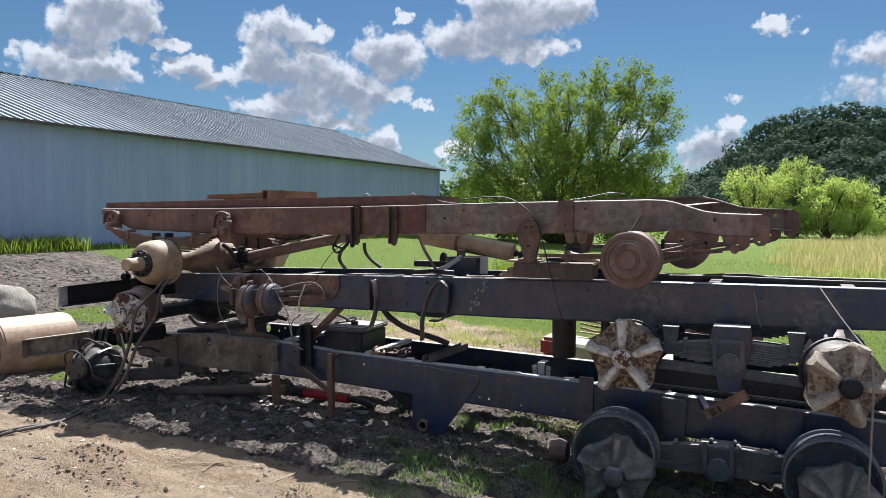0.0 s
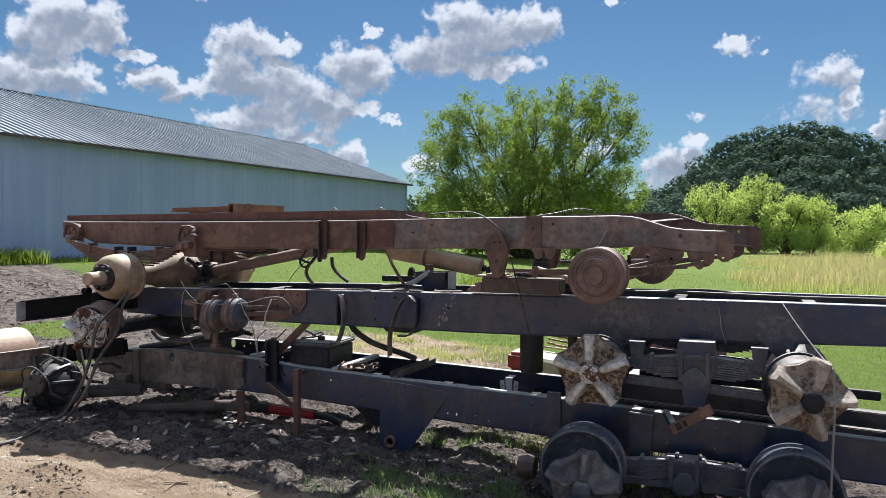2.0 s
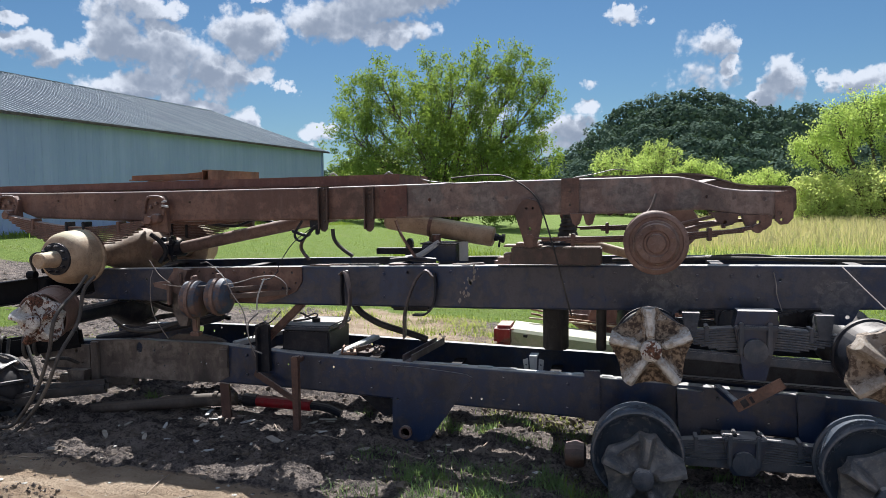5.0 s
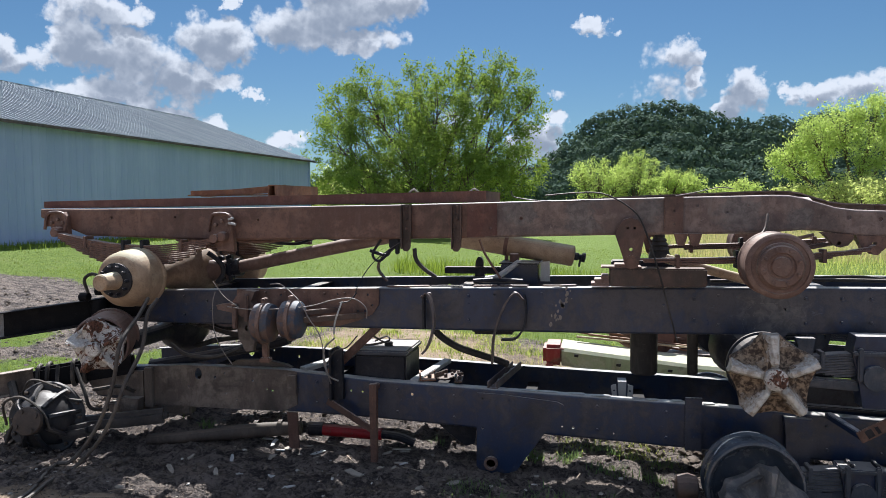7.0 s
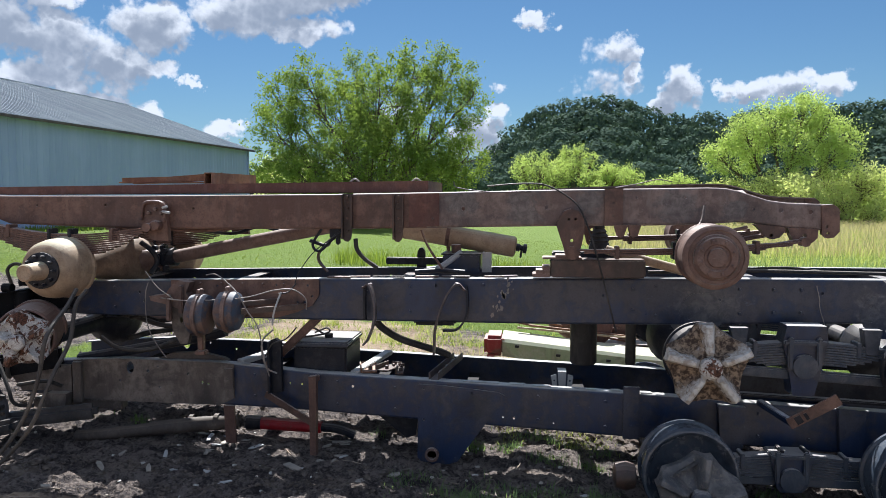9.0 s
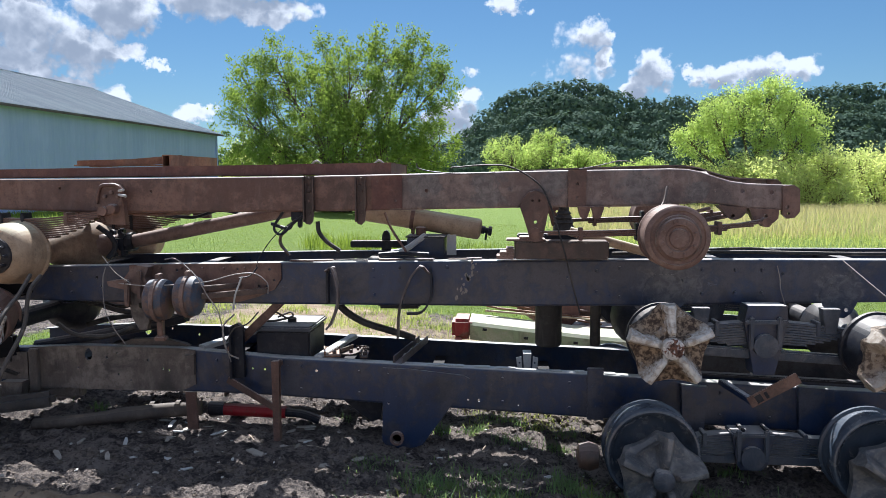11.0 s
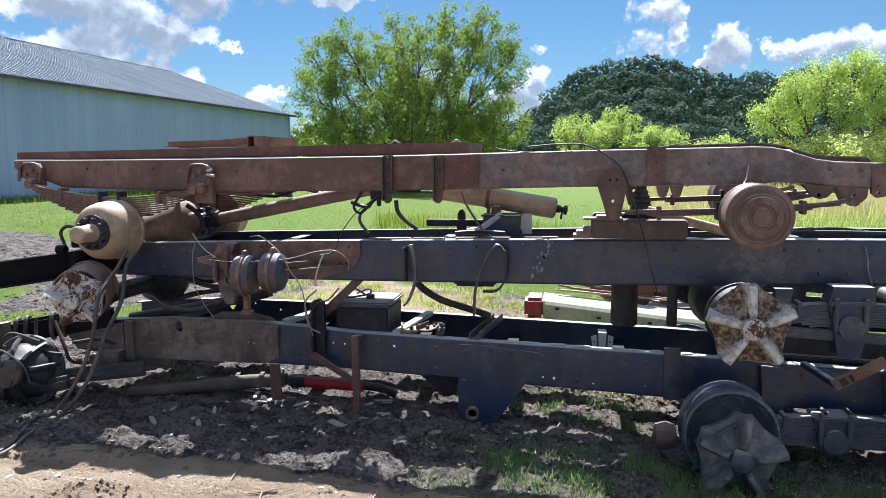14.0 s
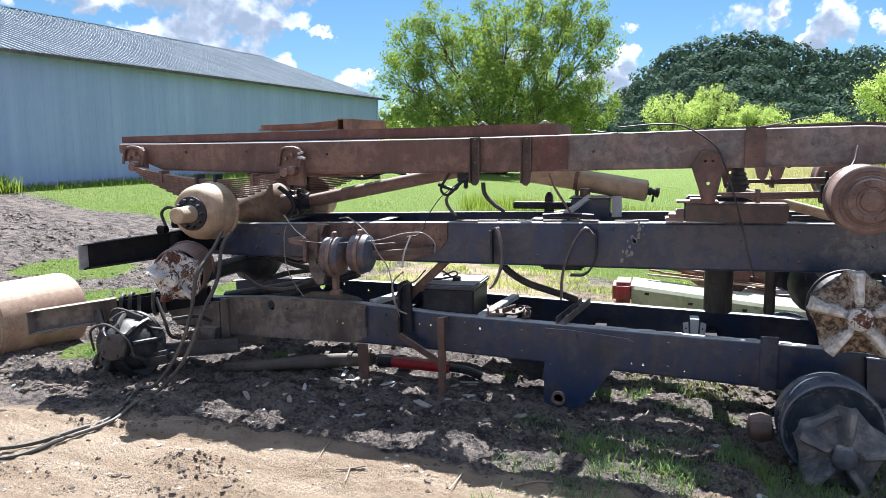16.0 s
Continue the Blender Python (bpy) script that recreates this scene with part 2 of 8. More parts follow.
        r = mth(nt, "ADD", mth(nt, "MULTIPLY", mid, 0.35), rough - 0.17, True)
        h = mth(nt, "ADD", mth(nt, "MULTIPLY", mid, 0.6), mth(nt, "MULTIPLY", fine, 0.4))
        return bsdf(nt, col, r, 0.0, bump(nt, h, 0.5, 0.006), spec)
    return material(name, build)


M_RUST = rusted("brown_rusted_steel", (0.105, 0.053, 0.041), (0.058, 0.027, 0.021), (0.185, 0.102, 0.076), 0.5, (0.28, 0.205, 0.175), 0.2, rough=0.5, greasy=0.55, grime=(0.026, 0.018, 0.017), top=(0.55, 0.47, 0.43), sunlit_dust=0.8, spec=0.5, film=0.22)
M_STRAP = rusted("dark_brown_greasy_steel", (0.040, 0.027, 0.024), (0.030, 0.017, 0.014), (0.085, 0.050, 0.040), 0.45, (0.18, 0.14, 0.12), 0.15, rough=0.45, greasy=0.5, spec=0.5, sunlit_dust=0.6)
M_RUST_GREY = rusted("grey_brown_weathered_steel", (0.140, 0.096, 0.086), (0.075, 0.046, 0.040), (0.235, 0.172, 0.152), 0.5, (0.36, 0.31, 0.29), 0.3, rough=0.52, greasy=0.55, grime=(0.042, 0.036, 0.038), top=(0.55, 0.47, 0.43), sunlit_dust=0.8, spec=0.5, film=0.25, peel=((0.10, 1.66, 0.13), (-0.28, 1.70, 0.11), (0.50, 1.72, 0.10), (1.02, 1.69, 0.15), (1.35, 1.64, 0.08)))
M_RUST_RED = rusted("red_brown_primer_steel", (0.10, 0.042, 0.036), (0.085, 0.038, 0.03), (0.16, 0.075, 0.056), 0.35, (0.26, 0.18, 0.155), 0.25, greasy=0.3, top=(0.42, 0.30, 0.26))
M_RUST_ORANGE = rusted("orange_flaking_rust", (0.19, 0.085, 0.05), (0.13, 0.055, 0.032), (0.31, 0.15, 0.08), 0.8, (0.33, 0.24, 0.18), 0.3, greasy=0.25)
# M_NAVY and M_NAVY_WORN: bluish dust colour includes the sky's reflection on the paint
M_NAVY = rusted("black_blue_frame_paint", (0.015, 0.031, 0.082), (0.026, 0.026, 0.038), (0.056, 0.058, 0.080), 0.42, (0.13, 0.165, 0.24), 0.11, 0.34, greasy=0.45, grime=(0.011, 0.012, 0.018), film=0.10, spec=0.5, sunlit_dust=0.9, top=(0.60, 0.58, 0.56))
M_BLACK = rusted("greasy_black_steel", (0.011, 0.014, 0.024), (0.035, 0.025, 0.022), (0.036, 0.038, 0.046), 0.35, (0.13, 0.12, 0.12), 0.08, 0.48, film=0.08, spec=0.25, sunlit_dust=0.8, top=(0.34, 0.31, 0.29))
M_NAVY_WORN = rusted("black_blue_frame_paint_peeling", (0.015, 0.031, 0.082), (0.026, 0.026, 0.038), (0.056, 0.058, 0.080), 0.42, (0.13, 0.165, 0.24), 0.11, 0.34, greasy=0.45, grime=(0.011, 0.012, 0.018), film=0.10, spec=0.5, sunlit_dust=0.9, top=(0.60, 0.58, 0.56), peel=((1.24, 1.06, 0.22), (2.24, 1.06, 0.17)))
# M_BLACK made near-black, with the shade of recesses put into its colour
M_SHADE_BLACK = rusted("shade_black_steel", (0.006, 0.007, 0.010), (0.012, 0.010, 0.010), (0.014, 0.014, 0.017), 0.3, (0.06, 0.055, 0.055), 0.08, 0.6, film=0.03, spec=0.12, sunlit_dust=0.4, pits=0.2)
M_GLOSS = rusted("glossy_black_wheel_paint", (0.062, 0.080, 0.112), (0.055, 0.058, 0.070), (0.115, 0.125, 0.150), 0.30, (0.26, 0.27, 0.30), 0.16, 0.24, sunlit_dust=0.2, spec=0.6, film=0.05, pits=0.08)
M_GREYTAN = rusted("grey_mud_dusted_steel", (0.115, 0.094, 0.082), (0.06, 0.042, 0.036), (0.22, 0.185, 0.16), 0.5, (0.33, 0.29, 0.25), 0.35, greasy=0.7, grime=(0.03, 0.026, 0.026))
M_PIPE = rusted("mud_brown_pipe", (0.085, 0.068, 0.058), (0.055, 0.038, 0.031), (0.12, 0.095, 0.078), 0.5, (0.18, 0.15, 0.125), 0.35, sunlit_dust=0.3)
M_TANDEM = rusted("dusty_blue_grey_casting", (0.046, 0.060, 0.088), (0.060, 0.058, 0.066), (0.098, 0.105, 0.128), 0.4, (0.22, 0.225, 0.245), 0.3, 0.45, film=0.15, top=(0.5, 0.47, 0.45), sunlit_dust=0.85)
M_TAN = rusted("tan_dust_coated_iron", (0.36, 0.26, 0.17), (0.20, 0.12, 0.075), (0.42, 0.31, 0.21), 0.45, (0.48, 0.38, 0.27), 0.5, greasy=0.25)
M_AXLE = rusted("dull_brown_axle_casting", (0.19, 0.125, 0.08), (0.10, 0.058, 0.04), (0.25, 0.17, 0.115), 0.5, (0.33, 0.26, 0.19), 0.4, greasy=0.5, grime=(0.03, 0.024, 0.02), sunlit_dust=0.4)
M_DRUM = rusted("brown_cast_iron_drum", (0.155, 0.094, 0.078), (0.10, 0.055, 0.044), (0.22, 0.145, 0.12), 0.5, (0.30, 0.24, 0.21), 0.3)
M_TANK = rusted("tan_red_rusted_tank", (0.40, 0.28, 0.20), (0.24, 0.11, 0.075), (0.44, 0.31, 0.22), 0.6, (0.5, 0.39, 0.29), 0.4, greasy=0.1)
M_BLUE = rusted("faded_blue_paint", (0.055, 0.080, 0.125), (0.085, 0.05, 0.04), (0.16, 0.10, 0.08), 0.26, (0.22, 0.22, 0.23), 0.2)
M_RED = rusted("deep_red_paint", (0.34, 0.010, 0.018), (0.2, 0.015, 0.018), (0.13, 0.04, 0.03), 0.2, (0.3, 0.16, 0.14), 0.12, 0.5)
M_REDCAP = rusted("dull_red_paint", (0.26, 0.022, 0.028), (0.16, 0.03, 0.028), (0.14, 0.06, 0.04), 0.25, (0.4, 0.28, 0.25), 0.3, 0.5, greasy=0.2)
M_CREAM = rusted("faded_white_green_paint", (0.33, 0.39, 0.25), (0.27, 0.25, 0.16), (0.42, 0.43, 0.33), 0.35, (0.42, 0.38, 0.28), 0.4, 0.5, greasy=0.45, grime=(0.10, 0.085, 0.06))
M_GALV = rusted("dull_zinc_steel", (0.44, 0.44, 0.44), (0.3, 0.25, 0.2), (0.55, 0.55, 0.55), 0.3, (0.5, 0.45, 0.4), 0.3, 0.45, greasy=0.1)
M_RUBBER = rusted("black_rubber", (0.018, 0.018, 0.02), (0.03, 0.028, 0.027), (0.045, 0.042, 0.04), 0.4, (0.16, 0.14, 0.12), 0.35, 0.6, greasy=0.1)
M_HOSE = rusted("dusty_grey_rubber", (0.060, 0.054, 0.052), (0.035, 0.03, 0.028), (0.12, 0.105, 0.09), 0.5, (0.20, 0.175, 0.15), 0.4, 0.65, greasy=0.1, sunlit_dust=0.4)
M_BAND = rusted("worn_steel_strap", (0.055, 0.048, 0.052), (0.085, 0.048, 0.04), (0.12, 0.105, 0.11), 0.5, (0.26, 0.23, 0.23), 0.3, 0.45)
M_WIRE = rusted("pale_bare_wire", (0.22, 0.205, 0.20), (0.12, 0.09, 0.075), (0.3, 0.28, 0.265), 0.4, (0.33, 0.3, 0.27), 0.3, 0.45, greasy=0.05)
M_CLOTH = rusted("weathered_grey_timber", (0.22, 0.17, 0.13), (0.16, 0.11, 0.08), (0.3, 0.24, 0.18), 0.5, (0.36, 0.3, 0.24), 0.35, 0.8, greasy=0.15)


def spider_paint(white_a, white_b, rust_a, rust_b, keep):
    """Cast spoke hub: chalky paint over heavy rust, kept on the raised spokes and gone from the webs between."""
    def build(nt):
        p = coords(nt)
        a = noise_tex(nt, 9, 6, 0.66, p, 0.7)
        b = noise_tex(nt, 38, 5, 0.65, p, 0.3)
        rust = mixc(nt, ramp(nt, b, 0.40, 0.62), rust_a, rust_b)
        white = mixc(nt, ramp(nt, mth(nt, "ADD", mth(nt, "MULTIPLY", a, 0.5), mth(nt, "MULTIPLY", b, 0.5)), 0.44, 0.60), white_a, white_b)
        at = nt.nodes.new("ShaderNodeAttribute")
        at.attribute_name = "raised"
        f = mth(nt, "ADD", mth(nt, "MULTIPLY", at.outputs["Fac"], 0.26), mth(nt, "MULTIPLY", a, 0.95))
        col = mixc(nt, ramp(nt, f, 0.55 - keep, 0.64 - keep), rust, white)
        return bsdf(nt, col, 0.7, 0.0, bump(nt, mth(nt, "ADD", a, mth(nt, "MULTIPLY", b, 0.7)), 0.8, 0.012), 0.35)
    return build


def spider_dark_build(nt):
    p = coords(nt)
    a = noise_tex(nt, 9, 6, 0.66, p, 0.7)
    b = noise_tex(nt, 38, 5, 0.65, p, 0.3)
    col = mixc(nt, ramp(nt, a, 0.4, 0.68), (0.085, 0.090, 0.102), (0.215, 0.20, 0.192))
    col = mixc(nt, mth(nt, "MULTIPLY", ramp(nt, b, 0.5, 0.72), 0.5), col, (0.36, 0.31, 0.27))
    return bsdf(nt, col, 0.42, 0.0, bump(nt, mth(nt, "ADD", a, mth(nt, "MULTIPLY", b, 0.7)), 0.7, 0.012), 0.45)


def flaked_build(nt):
    """White paint coming off a rusted casting in flakes."""
    p = coords(nt)
    a, b, c = noise_tex(nt, 15, 6, 0.68, p, 1.6), noise_tex(nt, 60, 5, 0.7, p, 0.6), noise_tex(nt, 5, 4, 0.6, p)
    rust = mixc(nt, ramp(nt, b, 0.38, 0.64), (0.045, 0.022, 0.016), (0.24, 0.11, 0.07))
    white = mixc(nt, ramp(nt, b, 0.4, 0.7), (0.52, 0.49, 0.46), (0.80, 0.79, 0.77))
    col = mixc(nt, ramp(nt, mth(nt, "ADD", a, mth(nt, "MULTIPLY", mth(nt, "SUBTRACT", c, 0.5), 0.7)), 0.465, 0.495), rust, white)
    return bsdf(nt, col, 0.6, 0.0, bump(nt, mth(nt, "ADD", a, mth(nt, "MULTIPLY", b, 0.5)), 0.8, 0.02), 0.35)


M_FLAKED = material("flaking_white_hub_paint", flaked_build)
M_DIFF = rusted("greasy_blue_grey_casting", (0.018, 0.025, 0.036), (0.040, 0.030, 0.027), (0.046, 0.048, 0.056), 0.5, (0.15, 0.135, 0.125), 0.3, 0.42, film=0.15, spec=0.5, sunlit_dust=0.4)
M_SPIDER = material("peeling_white_cast_iron", spider_paint((0.64, 0.62, 0.59), (0.36, 0.31, 0.26), (0.055, 0.036, 0.027), (0.33, 0.25, 0.175), 0.0))
M_SPIDER_TAN = material("tan_peeling_cast_iron", spider_paint((0.42, 0.37, 0.32), (0.27, 0.22, 0.175), (0.10, 0.072, 0.055), (0.30, 0.24, 0.185), 0.04))
M_SPIDER_DARK = material("dark_muddy_cast_iron", spider_dark_build)


def wall_build(nt):
    p = coords(nt)
    geo = nt.nodes.new("ShaderNodeNewGeometry")
    info = nt.nodes.new("ShaderNodeObjectInfo")
    streak = noise_tex(nt, 1.6, 6, 0.62, coords(nt, (1.6, 1.6, 0.10)))
    soft = noise_tex(nt, 0.5, 4, 0.6, p)
    fine = noise_tex(nt, 14, 4, 0.6, coords(nt, (1, 1, 0.3)))
    col = mixc(nt, ramp(nt, streak, 0.32, 0.7), (0.33, 0.41, 0.68), (0.41, 0.49, 0.76))
    col = mixc(nt, mth(nt, "MULTIPLY", ramp(nt, soft, 0.4, 0.7), 0.35), col, (0.30, 0.375, 0.60))
    col = mixc(nt, mth(nt, "MULTIPLY", ramp(nt, fine, 0.52, 0.75), 0.25), col, (0.47, 0.55, 0.76))
    col = mixc(nt, mth(nt, "MULTIPLY", info.outputs["Random"], 0.22), col, (0.315, 0.395, 0.64))
    nt.nodes.remove(geo)
    return bsdf(nt, col, 0.55, 0.25, bump(nt, soft, 0.1, 0.02), 0.4)


def roof_build(nt):
    p = coords(nt)
    streak = noise_tex(nt, 1.2, 5, 0.6, coords(nt, (0.35, 2.0, 0.35)))
    fine = noise_tex(nt, 7, 4, 0.6, p)
    col = mixc(nt, ramp(nt, streak, 0.3, 0.7), (0.25, 0.295, 0.335), (0.34, 0.38, 0.42))
    col = mixc(nt, mth(nt, "MULTIPLY", ramp(nt, fine, 0.5, 0.75), 0.2), col, (0.36, 0.36, 0.37))
    return bsdf(nt, col, 0.62, 0.15, None, 0.4)


def plain_stone(nt):
    p = coords(nt)
    a, b = noise_tex(nt, 6, 6, 0.65, p), noise_tex(nt, 40, 4, 0.65, p)
    col = mixc(nt, ramp(nt, a, 0.35, 0.68), (0.40, 0.37, 0.33), (0.26, 0.24, 0.215))
    col = mixc(nt, mth(nt, "MULTIPLY", ramp(nt, b, 0.5, 0.72), 0.5), col, (0.52, 0.5, 0.46))
    return bsdf(nt, col, 0.9, 0.0, bump(nt, mth(nt, "ADD", a, b), 0.7, 0.02), 0.25)


M_WALL = material("galvanised_wall_sheet", wall_build)
M_ROOF = material("galvanised_roof_sheet", roof_build)
M_STONE = material("pale_field_stone", plain_stone)


def leaf_material(name, dark, light, through=0.35, gloss=0.35):
    def build(nt):
        geo = nt.nodes.new("ShaderNodeNewGeometry")
        big = noise_tex(nt, 0.55, 3, 0.6)
        col = mixc(nt, geo.outputs["Random Per Island"], dark, light)
        col = mixc(nt, mth(nt, "MULTIPLY", ramp(nt, big, 0.35, 0.7), 0.5), col, tuple(0.6 * a + 0.4 * b for a, b in zip(light, dark)))
        d = bsdf(nt, col, 0.85 - gloss, 0.0, None, gloss)
        t = nt.nodes.new("ShaderNodeBsdfTranslucent")
        put(nt, t.inputs["Color"], mixc(nt, 0.5, col, (min(1, light[0] * 1.9), min(1, light[1] * 1.8), light[2] * 0.8)))
        m = nt.nodes.new("ShaderNodeMixShader")
        m.inputs[0].default_value = through
        nt.links.new(d, m.inputs[1])
        nt.links.new(t.outputs[0], m.inputs[2])
        return m.outputs[0]
    return material(name, build)


M_LEAF = leaf_material("green_tree_leaves", (0.078, 0.136, 0.034), (0.225, 0.310, 0.074), 0.46, 0.12)
# lifted, bluish green: distance haze over the wood put into the leaf colour
M_LEAF_DARK = leaf_material("dark_woodland_leaves", (0.056, 0.094, 0.072), (0.090, 0.138, 0.098), 0.15, 0.04)
M_LEAF_LIME = leaf_material("yellow_green_willow_leaves", (0.25, 0.35, 0.12), (0.43, 0.53, 0.21), 0.52, 0.1)
M_LEAF_MID = leaf_material("soft_green_shrub_leaves", (0.36, 0.47, 0.18), (0.56, 0.64, 0.30), 0.55, 0.1)
M_GRASS = leaf_material("lawn_grass_blades", (0.115, 0.185, 0.030), (0.225, 0.30, 0.062), 0.45, 0.15)
M_GRASS_TALL = leaf_material("tall_meadow_grass", (0.22, 0.31, 0.085), (0.42, 0.46, 0.18), 0.45)
M_GRASS_DRY = leaf_material("straw_coloured_seed_grass", (0.40, 0.36, 0.22), (0.54, 0.48, 0.32), 0.35, 0.1)
M_WEED = leaf_material("dull_green_weeds", (0.095, 0.165, 0.08), (0.22, 0.31, 0.145), 0.4, 0.12)


def bark_build(nt):
    a = noise_tex(nt, 9, 6, 0.65, coords(nt, (1, 1, 0.25)))
    return bsdf(nt, mixc(nt, ramp(nt, a, 0.35, 0.68), (0.07, 0.055, 0.04), (0.18, 0.145, 0.11)), 0.9, 0.0, bump(nt, a, 0.8, 0.03), 0.2)


M_BARK = material("brown_bark", bark_build)


def ground_build(nt):
    """Dry sandy track, dark churned mud and turf, blended by where each lies."""
    p = coords(nt)

    def mask(name):
        n = nt.nodes.new("ShaderNodeAttribute")
        n.attribute_name = name
        return n.outputs["Fac"]
    a, b, c = noise_tex(nt, 1.7, 6, 0.64, p, 0.3), noise_tex(nt, 8, 8, 0.72, p, 0.5), noise_tex(nt, 42, 6, 0.72, p, 0.3)
    g = noise_tex(nt, 110, 4, 0.7, p)
    track = noise_tex(nt, 3.2, 6, 0.62, coords(nt, (0.35, 1.6, 1.0)), 0.5)
    sand = mixc(nt, ramp(nt, track, 0.34, 0.64), (0.40, 0.295, 0.205), (0.56, 0.44, 0.325))
    sand = mixc(nt, mth(nt, "MULTIPLY", ramp(nt, b, 0.52, 0.68), 0.55), sand, (0.31, 0.225, 0.155))
    sand = mixc(nt, mth(nt, "MULTIPLY", ramp(nt, c, 0.54, 0.66), 0.35), sand, (0.24, 0.175, 0.125))
    sand = mixc(nt, mth(nt, "MULTIPLY", ramp(nt, g, 0.58, 0.66), 0.3), sand, (0.62, 0.53, 0.42))
    mud = mixc(nt, ramp(nt, b, 0.40, 0.60), (0.066, 0.057, 0.059), (0.285, 0.240, 0.216))
    mud = mixc(nt, mth(nt, "MULTIPLY", ramp(nt, track, 0.5, 0.68), 0.5), mud, (0.38, 0.305, 0.245))
    mud = mixc(nt, mth(nt, "MULTIPLY", ramp(nt, c, 0.53, 0.60), 0.5), mud, (0.35, 0.290, 0.248))
    # low spots of the bump darkened: crevice shade put into the mud colour
    mud = mixc(nt, mth(nt, "MULTIPLY", ramp(nt, c, 0.47, 0.40), 0.75), mud, (0.045, 0.039, 0.040))
    mud = mixc(nt, mth(nt, "MULTIPLY", ramp(nt, g, 0.60, 0.66), 0.3), mud, (0.40, 0.36, 0.32))
    turf = mixc(nt, ramp(nt, b, 0.3, 0.7), (0.118, 0.185, 0.030), (0.19, 0.262, 0.050))
    turf = mixc(nt, mth(nt, "MULTIPLY", ramp(nt, a, 0.48, 0.72), 0.5), turf, (0.20, 0.235, 0.08))
    turf = mixc(nt, mth(nt, "MULTIPLY", ramp(nt, c, 0.5, 0.75), 0.4), turf, (0.09, 0.14, 0.02))
    edge = mth(nt, "MULTIPLY", mth(nt, "SUBTRACT", b, 0.5), 0.6)
    col = mixc(nt, ramp(nt, mth(nt, "ADD", mask("sand"), edge), 0.35, 0.65), mud, sand)
    col = mixc(nt, ramp(nt, mth(nt, "ADD", mask("turf"), edge), 0.38, 0.62), col, turf)
    h = mth(nt, "ADD", mth(nt, "ADD", mth(nt, "MULTIPLY", b, 1.0), mth(nt, "MULTIPLY", c, 0.7)), mth(nt, "MULTIPLY", g, 0.25))
    return bsdf(nt, col, 0.92, 0.0, bump(nt, h, 1.0, 0.06), 0.2)


M_GROUND = material("mud_sand_and_turf", ground_build)


# ---------------------------------------------------------------- mesh helpers
def part(name, bm, mat, parent=None, label="", smooth=False):
    me = bpy.data.meshes.new(name)
    bmesh.ops.recalc_face_normals(bm, faces=bm.faces)
    bm.to_mesh(me)
    bm.free()
    if mat is not None:
        me.materials.append(mat)
    if smooth:
        for f in me.polygons:
            f.use_smooth = True
        me.set_sharp_from_angle(angle=radians(38))
    ob = new(name, me)
    if parent is not None:
        ob.parent = parent
    if label:
        ob["label"] = label
    return ob


def raw(name, verts, faces, mat, parent=None, label=""):
    me = bpy.data.meshes.new(name)
    me.from_pydata([tuple(v) for v in verts], [], [tuple(f) for f in faces])
    me.materials.append(mat)
    ob = new(name, me)
    if parent is not None:
        ob.parent = parent
    if label:
        ob["label"] = label
    return ob


def thing(name, label, category, group="", at=(0, 0, 0)):
    ob = new(name)
    ob.empty_display_size = 0.1
    return tagged(ob, label, category, group)


def box(bm, x0, x1, y0, y1, z0, z1, bevel=0.004, m=None):
    r = bmesh.ops.create_cube(bm, size=1.0)
    vs = r["verts"]
    for v in vs:
        v.co = Vector(((x0 + x1) / 2 + v.co.x * (x1 - x0), (y0 + y1) / 2 + v.co.y * (y1 - y0), (z0 + z1) / 2 + v.co.z * (z1 - z0)))
    if bevel:
        es = list({e for v in vs for e in v.link_edges})
        r = bmesh.ops.bevel(bm, geom=es, offset=min(bevel, 0.3 * min(abs(x1 - x0), abs(y1 - y0), abs(z1 - z0))), segments=2, affect="EDGES")
        vs = list({v for f in r["faces"] for v in f.verts} | {v for v in vs if v.is_valid})
    if m is not None:
        bmesh.ops.transform(bm, matrix=m, verts=vs)
    return bm


def beam(bm, a, b, w, h, bevel=0.004, roll=0.0):
    """A bar of rectangular section from a to b; h is its height, w its depth."""
    a, b = Vector(a), Vector(b)
    d = b - a
    x = d.normalized()
    side = Vector((0, 0, 1)).cross(x)
    if side.length < 1e-4:
        side = Vector((0, 1, 0))
    side.normalize()
    up = x.cross(side)
    m = Matrix((( x.x, side.x, up.x, a.x), (x.y, side.y, up.y, a.y), (x.z, side.z, up.z, a.z), (0, 0, 0, 1)))
    return box(bm, 0, d.length, -w / 2, w / 2, -h / 2, h / 2, bevel, m @ pose(0, 0, 0, roll, 0, 0))


